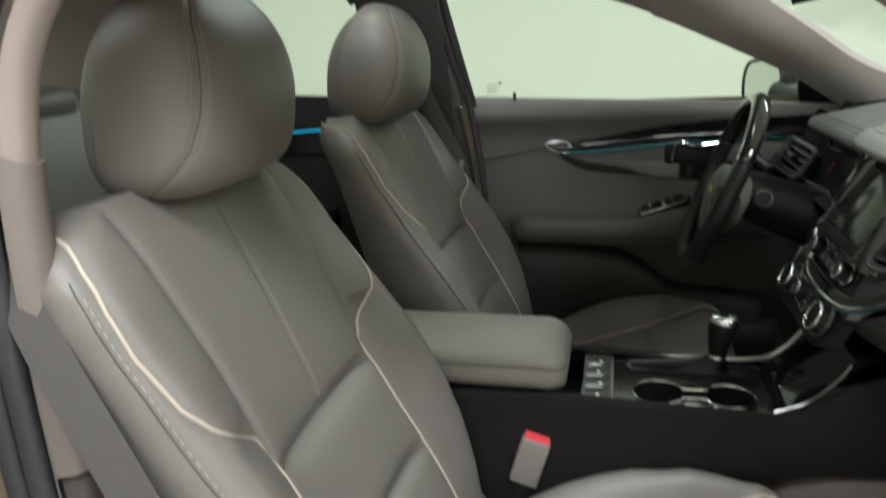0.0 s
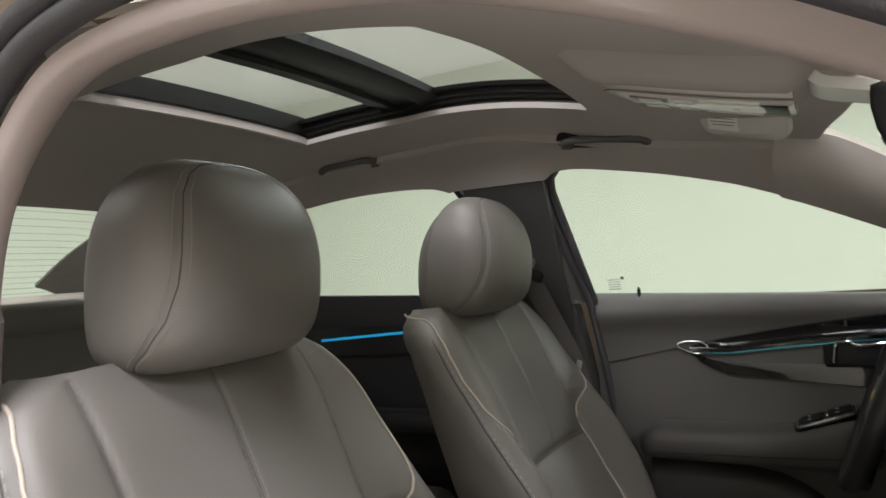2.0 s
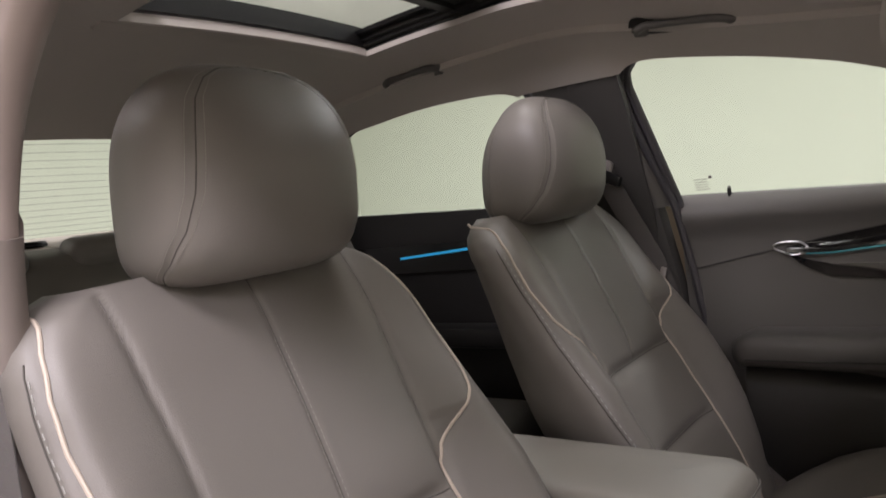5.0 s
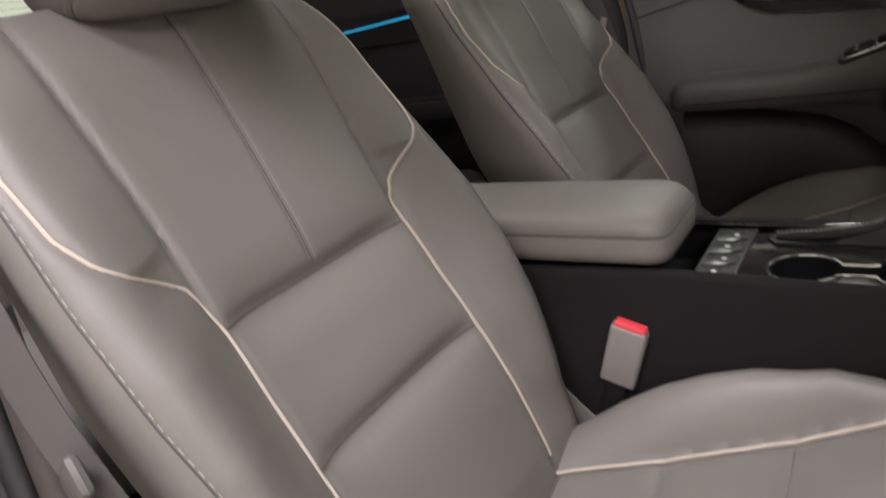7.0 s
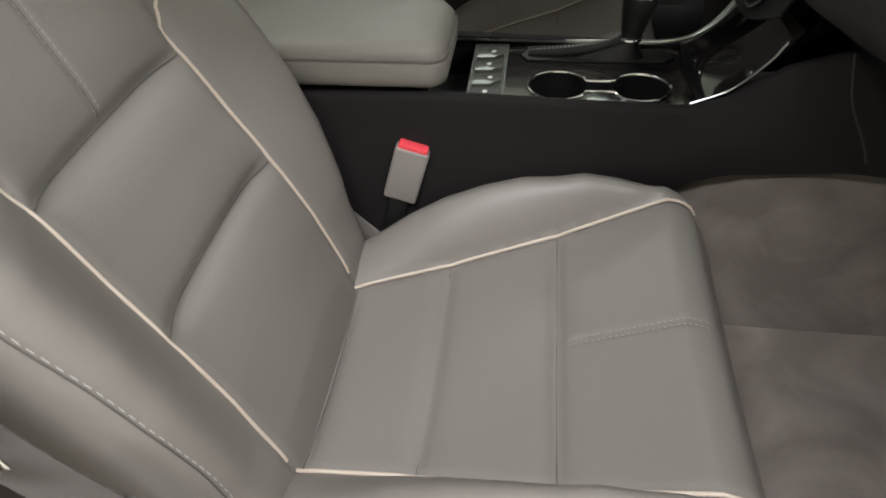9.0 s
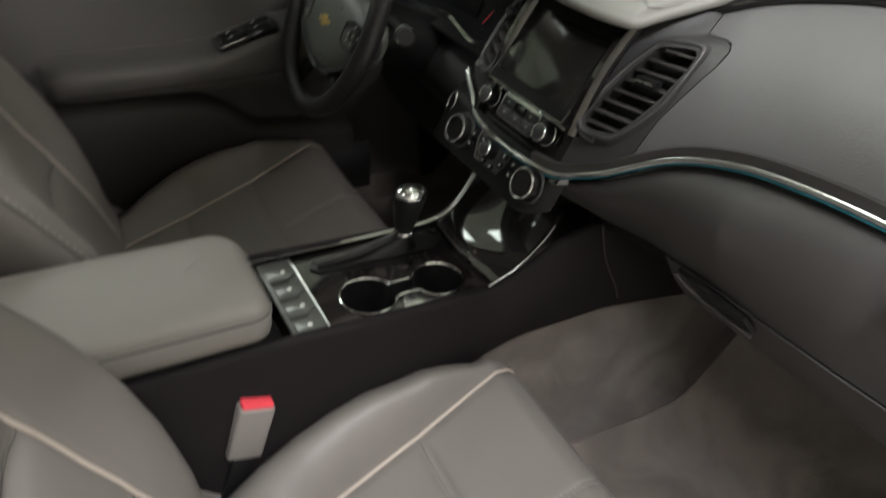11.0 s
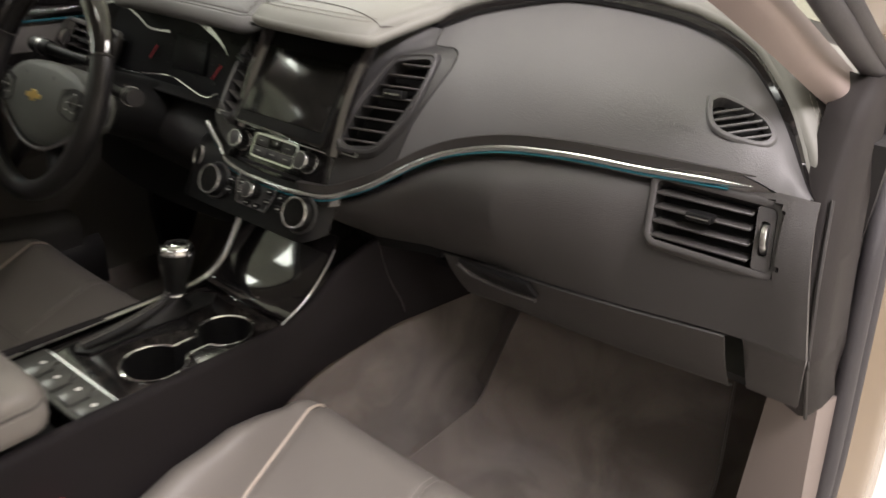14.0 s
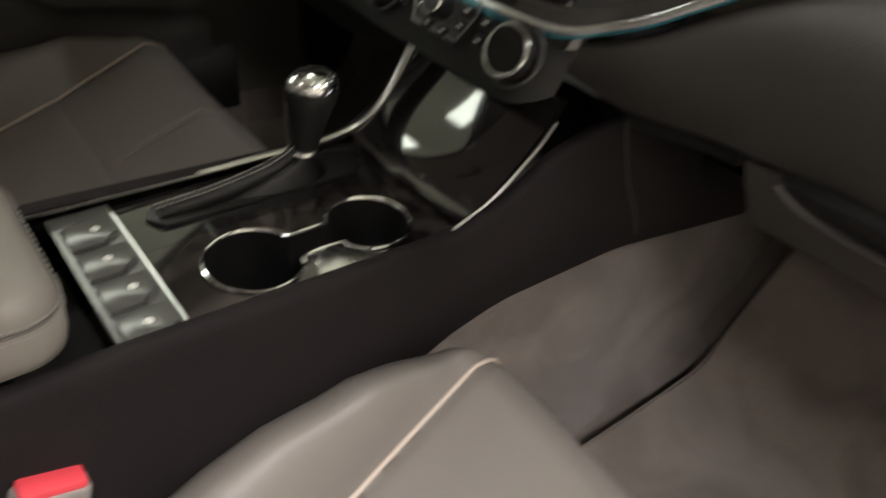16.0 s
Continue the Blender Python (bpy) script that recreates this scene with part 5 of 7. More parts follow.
v = thing("demister_vent", "oval dark demister vent with pale slats set in the pad", "air vent", at=(0.74, -0.563, 0.81))
b = BM()
rows = [[DEM @ Vector((x * g, y * g * (1 + 0.3 * (g - 1)), z)) for x, y in EGG] for g, z in ((1.22, -0.003), (1.18, 0.0006), (1.14, 0.0014), (1.0, 0.0010), (0.985, -0.014))]
grid(b, rows, close_u=True)
part("surround", b, DASH_PAD, v, angle=60)
b = BM()
plate(b, DEM @ pose(0, 0, -0.014), [(x * 1.02, y * 1.02) for x, y in EGG], 0.002)
part("duct_shade", b, VOID, v)
for i in range(6):
    h = -0.0265 + 0.0092 * i
    e = spans(EGG, 42, h)
    if e is None:
        continue
    b = BM()
    rbox(b, DEM @ pose(0, 0, 0, 0, 0, 42) @ pose((e[0] + e[1]) / 2, h, -0.003, 28, 0, 0), (e[1] - e[0], 0.0026, 0.007), 0.0006, 1)
    part("slat", b, DASH_PAD, v)
# embossed lettering of the airbag
letters = bpy.data.curves.new("embossed_lettering", "FONT")
letters.body, letters.size, letters.extrude, letters.align_x, letters.align_y = "AIRBAG", 0.0075, 0.0002, "CENTER", "CENTER"
letters.space_character = 1.3
written = bpy.data.objects.new("embossed_lettering", letters)
lettering = new("embossed_lettering", bpy.data.meshes.new_from_object(written))
bpy.data.objects.remove(written)
lettering.data.materials.clear()
lettering.data.materials.append(EMBOSS)
p, px, pv = pad_point(-0.515, 0.22), pad_point(-0.535, 0.22) - pad_point(-0.495, 0.22), pad_point(-0.515, 0.28) - pad_point(-0.515, 0.16)
ln = px.cross(pv).normalized()
ln = ln if ln.x < 0 else -ln
lettering.matrix_world = face_pose(p + ln * 0.0004, ln, px)
tagged(lettering, "faint embossed word on the dark airbag pad", "marking")

# speaker panel, sensor and demister grille on the dash top
sp = thing("dash_speaker_panel", "grey textured speaker panel on the dash top with a light sensor", "speaker panel", at=(0.90, -0.02, 0.89))
b = BM()
o = spline([(-0.13, -0.02), (-0.09, 0.055), (0.0, 0.075), (0.09, 0.060), (0.13, 0.0), (0.09, -0.05), (0.0, -0.06), (-0.09, -0.052), (-0.13, -0.02)], 48)[:-1]


def dash_top_z(x, y):
    best = min(((top_point(y, u) - Vector((x, y, 0))).to_2d().length, u) for u in np.linspace(0, 1, 60))[1]
    return top_point(y, best).z


rows = [[(0.93 + yy * k, -0.02 + xx * k, dash_top_z(0.93 + yy * k, -0.02 + xx * k) + 0.003) for xx, yy in o] for k in (0.02, 0.35, 0.7, 0.97)]
rows.append([(0.93 + yy, -0.02 + xx, dash_top_z(0.93 + yy, -0.02 + xx) - 0.003) for xx, yy in o])
grid(b, rows, close_u=True, cap=True)
part("panel", b, BUCKLE, sp)
b = BM()
sz = dash_top_z(0.955, -0.01)
cyl(b, pose(0.955, -0.01, sz + 0.006), 0.011, 0.009, 0.010, 24, 0.002)
sens = part("sensor", b, BLACK, sp, "black domed light sensor")
b = BM()
bmesh.ops.create_uvsphere(b, u_segments=16, v_segments=8, radius=0.0085, matrix=pose(0.955, -0.01, sz + 0.011))
part("dome", b, PIANO, sens)
gr = thing("demister_grille", "dark slatted windscreen demister grille across the dash top", "grille", at=(1.03, -0.05, 0.89))
gx = lambda y: 1.045 - 0.20 * (y / 0.5) ** 2
b = BM()
sweep(b, [(gx(y), y, dash_top_z(gx(y), y) + 0.001) for y in np.linspace(-0.36, 0.16, 40)], [(-0.018, -0.004), (0.018, -0.004), (0.018, 0.0015), (-0.018, 0.0015)])
part("recess", b, VOID, gr)
for k in range(56):
    y = -0.355 + 0.0092 * k
    b = BM()
    rbox(b, pose(gx(y), y, dash_top_z(gx(y), y) + 0.0035, 0, 0, -18), (0.034, 0.0030, 0.003), 0, 1)
    part("slat", b, LID, gr)
b = BM()
tube(b, [(gx(y), y, dash_top_z(gx(y), y) + 0.0036) for y in np.linspace(-0.36, 0.16, 40)], 0.0022, 5)
part("spine", b, LID, gr)

# ---- centre console ----
CZ = 0.462
con = thing("centre_console", "black centre console with dark burl veneer, cup holders and chrome rails", "centre console", at=(0.3, 0, 0.2))


def con_edge_z(x):
    return float(np.interp(x, [-0.45, 0.05, 0.20, 0.235, 0.41, 0.50, 0.545, 0.60, 0.66, 0.72, 0.78], [0.475, 0.478, 0.480, 0.479, 0.471, 0.468, 0.485, 0.530, 0.552, 0.556, 0.556]))


for s in (-1, 1):
    b = BM()
    rows = []
    for x in np.linspace(-0.45, 0.86, 66):
        top = con_edge_z(min(x, 0.72))
        low = float(np.interp(x, [-0.45, 0.30, 0.474, 0.55, 0.68, 0.86], [0.17, 0.27, 0.352, 0.385, 0.405, 0.41]))
        flare = float(np.interp(x, [-0.45, 0.5, 0.7, 0.86], [0.100, 0.102, 0.130, 0.165]))
        r = [(x, s * (flare - 0.016), top - 0.004), (x, s * (flare - 0.009), top + 0.0), (x, s * (flare - 0.003), top - 0.003), (x, s * flare, top - 0.010)]
        for v in np.linspace(0.08, 1, 14):
            z = top - 0.010 + (low - top + 0.010) * v
            r.append((x, s * (flare + 0.012 * v + 0.010 * math.sin(math.pi * v)), z))
        rows.append(r)
    grid(b, rows)
    shell(b, 0.006)
    part("side_panel", b, CONSOLE, con, "black padded console side", angle=60)
    b = BM()
    tube(b, spline([(0.655, s * 0.129, 0.553), (0.665, s * 0.140, 0.50), (0.690, s * 0.146, 0.45), (0.70, s * 0.148, 0.425)], 16), 0.0012, 5)
    part("panel_joint", b, SEAM, con)
# veneer deck with two round openings and a selector slot
CUPS = [(0.342, -0.038, 0.0395), (0.447, -0.041, 0.0375)]
b = BM()


def cup_outline(shrink=0.0, n=26):
    """The joined outline of the two round wells with a neck between them."""
    (ax, ay, ar), (bx, by, br) = CUPS
    ar, br = ar - shrink, br - shrink
    up, low = -0.024 - shrink, -0.054 + shrink
    a_up, a_low = math.asin((up - ay) / ar), math.asin((low - ay) / ar)
    b_up, b_low = math.asin((up - by) / br), math.asin((low - by) / br)
    pts = [(ax + ar * math.cos(t), ay + ar * math.sin(t)) for t in np.linspace(a_up, 2 * math.pi + a_low, n)]
    pts += [(bx + br * math.cos(t), by + br * math.sin(t)) for t in np.linspace(math.pi - b_low, 3 * math.pi - b_up, n) - 2 * math.pi]
    return [tuple(p) for p in spline(pts + [pts[0]], 96)[:-1]]


def holed_plate(b, outer, inner, z, deep):
    """A flat deck with one opening, and the opening's upright edge."""
    loops = [[b.verts.new((x, y, z)) for x, y in o] for o in (outer, inner)]
    edges = [b.edges.new((l[i], l[(i + 1) % len(l)])) for l in loops for i in range(len(l))]
    bmesh.ops.triangle_fill(b, use_beauty=True, edges=edges)
    low = [b.verts.new((x, y, z - deep)) for x, y in inner]
    for i in range(len(inner)):
        k = (i + 1) % len(inner)
        b.faces.new((loops[1][i], loops[1][k], low[k], low[i]))


holed_plate(b, [(0.272, -0.092), (0.392, -0.092), (0.512, -0.092), (0.512, 0.012), (0.392, 0.012), (0.272, 0.012)], cup_outline(), CZ, 0.006)
part("veneer_deck", b, WOOD, con, "dark glossy burl veneer", smooth=False)
b = BM()
plate(b, pose(0, 0, CZ), [(0.272, 0.0125), (0.512, 0.0125), (0.530, 0.050), (0.530, 0.084), (0.272, 0.084)], 0.006)
part("selector_deck", b, PIANO, con, "gloss black selector plate", smooth=False)
b = BM()
plate(b, pose(0, 0, CZ + 0.0035), [(0.300, 0.034), (0.480, 0.030), (0.500, 0.048), (0.485, 0.070), (0.300, 0.066), (0.290, 0.050)], 0.003, 0.001)
part("selector_slot", b, BLACK, con)
b = BM()
well = grid(b, [[(x, y, z) for x, y in cup_outline(k)] for k, z in ((0.0005, CZ - 0.001), (0.0025, CZ - 0.030), (0.005, CZ - 0.074))], close_u=True)
bmesh.ops.triangle_fill(b, use_beauty=True, edges=[e for e in b.edges if e.verts[0] in well[-1] and e.verts[1] in well[-1]])
cup = part("cup_well", b, BLACK, con, "deep black double cup holder")
b = BM()
tube(b, [(x, y, CZ + 0.001) for x, y in cup_outline()], 0.0019, 8, closed=True)
part("rim", b, CHROME, cup, "bright chrome rim")
for cx, cy, r in CUPS:
    b = BM()
    cyl(b, pose(cx, cy, CZ - 0.070), 0.012, 0.010, 0.006, 20)
    part("rubber_foot", b, RUBBER, cup)
# bright metal tongue stands in for gloss veneer reflecting the door opening
b = BM()
plate(b, pose(0, 0, CZ + 0.003), [(0.372, -0.090), (0.381, -0.066), (0.390, -0.0565), (0.401, -0.0565), (0.411, -0.067), (0.424, -0.090)], 0.004, 0.001)
part("cup_bridge_reflection", b, CHROME_LINE, con, "pale tongue between the cup holders, standing in for a reflection")
# chrome rails on both edges, rising to the dashboard
for s, y0 in ((1, 0.090), (-1, -0.094)):
    pts = [(0.06, y0, CZ + 0.012), (0.20, y0, CZ + 0.010), (0.40, y0, CZ + 0.006), (0.50, y0, CZ + 0.008), (0.545, y0 * 1.0, CZ + 0.028), (0.578, y0 * 1.06, CZ + 0.066), (0.592, y0 * 1.10, CZ + 0.092)]
    if s < 0:
        pts = pts[3:]
    b = BM()
    sweep(b, spline(pts, 40), [(x * (0.95 if s > 0 else 0.30), z * (0.6 if s > 0 else 0.30)) for x, z in ((-0.004, -0.004), (0.004, -0.004), (0.005, 0.001), (0.002, 0.004), (-0.002, 0.004), (-0.005, 0.001))])
    part("chrome_rail", b, SATIN, con, "bright chrome rail")
# rising stowage door in gloss black with a chrome tab
b = BM()
rows = []
for u in np.linspace(0, 1, 14):
    x = 0.512 + 0.10 * u
    z = CZ + 0.002 + 0.10 * u ** 1.6
    rows.append([(x - 0.006 * math.cos(v * math.pi / 2), v * (0.086 + 0.008 * u), z) for v in np.linspace(-1, 1, 12)])
grid(b, rows)
shell(b, 0.006)
part("stowage_door", b, PIANO, con, "gloss black rising stowage door", angle=60)
b = BM()
rbox(b, pose(0.524, -0.008, CZ + 0.012, 0, -20, 0), (0.008, 0.032, 0.005), 0.0015)
part("door_tab", b, CHROME, con)
b = BM()
plate(b, pose(0, 0, CZ + 0.001), [(0.223, -0.09), (0.272, -0.09), (0.272, 0.088), (0.223, 0.088)], 0.006)
part("switch_plate", b, SWITCH, con, smooth=False)
# tray floor, its shade put into the colour
b = BM()
plate(b, pose(0, 0, CZ - 0.040), [(0.155, -0.088), (0.222, -0.088), (0.222, 0.074), (0.155, 0.074)], 0.003)
part("open_tray", b, VOID, con, "open tray in front of the armrest, coloured near-black for shade")
# heater and drive switches: low dark keys with small pale symbols
for i in range(4):
    y = -0.068 + 0.040 * i
    b = BM()
    plate(b, pose(0.2475, y, CZ + 0.0055), [(-0.019, -0.018), (0.006, -0.018), (0.010, -0.010), (0.019, -0.008), (0.019, 0.016), (-0.004, 0.017), (-0.019, 0.012)], 0.006, 0.0015)
    k = part("seat_heater_switch", b, SWITCH, con, "grey satin switch key with a pale symbol")
    b = BM()
    cyl(b, pose(0.2475 + 0.004 * (i % 2), y + 0.001, CZ + 0.0058), 0.0034, 0.0034, 0.0006, 10)
    part("switch_mark", b, WHITE, k)
b = BM()
tube(b, [(0.271, -0.090, CZ + 0.0012), (0.271, 0.083, CZ + 0.0012)], 0.0009, 5)
part("switch_border", b, SATIN, con)
b = BM()
rbox(b, pose(-0.13, 0, 0.33), (0.58, 0.18, 0.29), 0.01)
part("core", b, BLACK, con)
b = BM()
rbox(b, pose(0.50, 0, 0.32), (0.46, 0.17, 0.10), 0.01)
part("front_core", b, BLACK, con)

# armrest lid
lid = thing("armrest_lid", "padded grey leather armrest lid with twin stitching", "armrest", at=(0, 0, 0.48))
LID_C = Vector((-0.041, -0.004, 0))


def lid_ring(inset, z, n=10):
    """The lid's outline seen from above, drawn in by a distance, at a height; the front end sinks a little."""
    return [Vector((x, y, z - 0.010 * max(0.0, (x + LID_C.x - 0.10) / 0.10) ** 2)) + LID_C for x, y in rounded(0.482 - 2 * inset, 0.180 - 2 * inset, max(0.006, 0.036 - inset * 0.5), n)]


b = BM()
grid(b, [lid_ring(i, z) for i, z in ((0.05, 0.484), (0.008, 0.485), (0.002, 0.490), (0.0, 0.500), (0.0, 0.520), (0.0015, 0.5225), (0.001, 0.526), (0.004, 0.535), (0.010, 0.5415), (0.020, 0.545), (0.05, 0.5475), (0.085, 0.548))], close_u=True, cap=True)
part("pad", b, LID, lid, angle=70)
for z in (0.5185, 0.5275):
    b = BM()
    loop = lid_ring(-0.0008, z, 14)
    loop.append(loop[0])
    for i in range(len(loop) - 1):
        a, c = loop[i], loop[i + 1]
        m = max(1, int((c - a).length / 0.006))
        for q in range(m):
            tube(b, [a.lerp(c, q / m), a.lerp(c, (q + 0.6) / m)], 0.0006, 4)
    part("stitching", b, STITCH, lid, "row of pale stitching")
b = BM()
tube(b, lid_ring(0.0004, 0.5225), 0.0012, 5, closed=True)
part("seam", b, SEAM_AND_SHADE, lid)

# gear selector
gs = thing("gear_selector", "chrome-topped gear selector with a black stitched gaiter", "gear selector", at=(0.44, 0.05, CZ))
b = BM()
rows = []
for u, rx, ry in ((0, 0.036, 0.019), (0.2, 0.030, 0.017), (0.45, 0.022, 0.015), (0.7, 0.016, 0.013), (1.0, 0.012, 0.012)):
    cx = 0.424 + 0.014 * u
    rows.append([(cx + rx * math.cos(t) - (0.034 * (1 - u) if math.cos(t) < 0 else 0) * abs(math.cos(t)), 0.05 + ry * math.sin(t), CZ + 0.003 + 0.022 * u) for t in (2 * math.pi * k / 24 for k in range(24))])
grid(b, rows, close_u=True, cap=True)
part("gaiter", b, BLACK, gs, "black leather gaiter")
fold = spline([(0.300, 0.050, CZ + 0.004), (0.35, 0.050, CZ + 0.007), (0.39, 0.050, CZ + 0.013), (0.415, 0.050, CZ + 0.020), (0.432, 0.050, CZ + 0.032)], 26)
b = BM()
tube(b, fold, [0.006 + 0.003 * math.sin(math.pi * i / 25) for i in range(26)], 10)
gt = part("gaiter_fold", b, BLACK, gs)
b = BM()
for off in (-0.003, 0.003):
    for p, q in zip(fold[:-2], fold[1:-1]):
        a, c = Vector(p) + Vector((-0.001, off, 0.0085)), Vector(q) + Vector((-0.001, off, 0.0085))
        tube(b, [a, a.lerp(c, 0.6)], 0.0006, 4)
part("gaiter_stitching", b, STITCH, gt)
b = BM()
rows = []
for z, r, dx in ((0.0, 0.0120, 0), (0.010, 0.0130, 0.001), (0.026, 0.0160, 0.003), (0.044, 0.0195, 0.006), (0.056, 0.0215, 0.008), (0.064, 0.0205, 0.009)):
    rows.append([(0.438 + dx + r * 1.15 * math.cos(t), 0.052 + r * math.sin(t), CZ + 0.026 + z) for t in (2 * math.pi * k / 28 for k in range(28))])
grid(b, rows, close_u=True, cap=True)
part("grip", b, BLACK, gs, "black leather grip")
b = BM()
rows = []
for z, k in ((0.0, 0.98), (0.004, 1.0), (0.008, 0.96), (0.0115, 0.80), (0.013, 0.45), (0.0135, 0.05)):
    rows.append([(0.447 + 0.0240 * k * math.cos(t), 0.052 + 0.0212 * k * math.sin(t), CZ + 0.087 + z) for t in (2 * math.pi * j / 28 for j in range(28))])
grid(b, rows, close_u=True, cap=True)
cap = part("cap", b, CHROME, gs, "bright chrome cap")
b = BM()
tube(b, [(0.447 + 0.0150 * math.cos(t), 0.052 + 0.0132 * math.sin(t), CZ + 0.0992) for t in (2 * math.pi * j / 24 for j in range(24))], 0.0009, 6, closed=True)
part("cap_ring", b, BLACK, cap)
b = BM()
ring(b, pose(0.438, 0.052, CZ + 0.028), 0.0130, 0.003, 28, 8)
part("collar", b, CHROME, gs)
b = BM()
tube(b, [(0.4275, 0.052 + 0.001, CZ + 0.034), (0.4235, 0.053, CZ + 0.052), (0.4215, 0.053, CZ + 0.076)], 0.0008, 5)
part("grip_seam", b, STITCH, gs)

# ---- driver's side of the dashboard ----
b = BM()
rows = []
for y in np.linspace(0.150, 0.668, 34):
    top = float(np.interp(y, [0.15, 0.25, 0.40, 0.668], [0.645, 0.668, 0.690, 0.735]))
    fx = float(np.interp(y, [0.15, 0.25, 0.668], [0.618, 0.640, 0.665]))
    rows.append([(fx + 0.05 * (1 - v) ** 3 - 0.02 * math.sin(math.pi * v), y, top + (0.555 - top) * v) for v in np.linspace(0, 1, 14)])
grid(b, rows)
shell(b, 0.010)
part("knee_bolster", b, DARK, dash, "black knee panel below the wheel", angle=60)
b = BM()
grid(b, [[(0.66 + 0.02 * v + 0.03 * (abs(y - 0.39) / 0.25) ** 2, y, 0.47 + 0.10 * v) for v in np.linspace(0, 1, 6)] for y in np.linspace(0.11, 0.67, 20)])
shell(b, 0.01)
part("lower_knee_panel", b, BLACK, dash)
b = BM()
rows = []
for y in np.linspace(0.135, 0.668, 34):
    r = []
    for v in np.linspace(0, 1, 10):
        r.append((0.735 + 0.030 * v, y, 0.690 + 0.145 * v))
    rows.append(r)
grid(b, rows)
shell(b, 0.008)
part("instrument_backing", b, BLACK, dash)
# hood over the instruments
hood = thing("instrument_hood", "dark grey stitched leather hood over the instruments", "dashboard pad", at=(0.7, 0.3, 0.85))
hood_plan = spline([(0.662, 0.131), (0.645, 0.150), (0.637, 0.200), (0.630, 0.260), (0.626, 0.330), (0.630, 0.400), (0.645, 0.470), (0.690, 0.525), (0.760, 0.515), (0.815, 0.450), (0.838, 0.370), (0.838, 0.290), (0.815, 0.225), (0.770, 0.184), (0.710, 0.150), (0.678, 0.132), (0.662, 0.131)], 140)[:-1]
hood_in = np.roll(hood_plan, -1, 0) - np.roll(hood_plan, 1, 0)
hood_in = np.stack([hood_in[:, 1], -hood_in[:, 0]], 1)
hood_in /= np.linalg.norm(hood_in, axis=1)[:, None]
hood_mid = np.array([0.735, 0.335])
if ((hood_mid - hood_plan[0]) * hood_in[0]).sum() < 0:
    hood_in = -hood_in


def hood_z(x, y):
    return 0.826 + 0.185 * (x - 0.645) + 0.011 * (1 - ((y - 0.34) / (0.2 if y < 0.34 else 0.13)) ** 2)


def hood_ring(inset, dz, k=0.0):
    ring_ = []
    for p, n in zip(hood_plan, hood_in):
        q = p + n * inset
        q = q + (hood_mid - q) * k
        ring_.append(Vector((q[0], q[1], hood_z(*q) + dz)))
    return ring_


b = BM()
grid(b, [hood_ring(0.012, -0.026), hood_ring(0.002, -0.020), hood_ring(-0.001, -0.013), hood_ring(0.001, -0.006), hood_ring(0.006, -0.001), hood_ring(0.0125, 0.0005), hood_ring(0.0140, -0.0012), hood_ring(0.0155, 0.0006), hood_ring(0.0205, 0.0008), hood_ring(0.0220, -0.0010), hood_ring(0.0235, 0.0008)]
     + [hood_ring(0.0235, 0.0008 + 0.004 * k, k) for k in (0.2, 0.45, 0.7, 0.9, 0.99)], close_u=True, cap=True)
part("cover", b, leather("hood_leather", (0.092, 0.090, 0.087), 0.6, bump=0.12), hood, angle=70)
for inset in (0.0118, 0.0243):
    b = BM()
    pts = hood_ring(inset, 0.0013)
    pts = [p for a, c in zip(pts, pts[1:] + pts[:1]) for p in (a, a.lerp(c, 0.5))]
    for a, c in zip(pts[:-1:1], pts[1:]):
        tube(b, [a, a.lerp(c, 0.6)], 0.0006, 4)
    part("stitching", b, SEAM, hood)

# instrument cluster
cl = thing("instrument_cluster", "dark unlit instrument cluster with chrome-edged dials and red marks", "instrument cluster", at=(0.66, 0.3, 0.76))
b = BM()
mc = face_pose((0.690, 0.372, 0.748), (-1, 0, 0.30), (0, -1, 0))
plate(b, mc, rounded(0.38, 0.135, 0.050), 0.02)
part("face", b, DIAL, cl)
b = BM()
rbox(b, mc @ pose(0.046, -0.008, 0.002), (0.088, 0.056, 0.003), 0.002)
part("display", b, DIAL, cl)
for sx_ in (-1, 1):
    b = BM()
    md = mc @ pose(0.095 + 0.060 * sx_, -0.014, 0.004)
    if sx_ > 0:
        pts = [mc @ Vector((x, y, 0.020)) for x, y in spline([(0.006, 0.047), (0.030, 0.054), (0.062, 0.053), (0.102, 0.044), (0.143, 0.024), (0.164, 0.006)], 40)]
        sweep(b, pts, [(-0.006, -0.004), (0.006, -0.004), (0.005, 0.004), (-0.005, 0.004)], up=(-1, 0, 0.3), scales=[min(1.0, 0.45 + i / 26, (40 - i) / 16) for i in range(40)])
    else:
        pts = [mc @ Vector((x, y, 0.020)) for x, y in spline([(-0.190, 0.044), (-0.160, 0.051), (-0.122, 0.047), (-0.078, 0.032), (-0.046, 0.020), (0.012, 0.022)], 40)]
        sweep(b, pts, [(-0.0022, -0.003), (0.0022, -0.003), (0.002, 0.003), (-0.002, 0.003)], up=(-1, 0, 0.3))
    d = part("dial_arc", b, CHROME_LINE, cl, "bright chrome dial surround")
    for a in range(-40, 221, 20):
        b = BM()
        c, s_ = math.cos(radians(a)), math.sin(radians(a))
        rbox(b, md @ pose(0.044 * c, 0.044 * s_, 0.001, 0, 0, a), (0.008, 0.0014, 0.001), 0)
        part("dial_tick", b, DARK, d)
    b = BM()
    rbox(b, mc @ pose(0.122 if sx_ > 0 else -0.054, -0.024 if sx_ > 0 else -0.018, 0.004, 0, 0, 56), (0.030, 0.0026, 0.0015), 0)
    part("needle", b, RED, d, "red needle")
b = BM()
rows = []
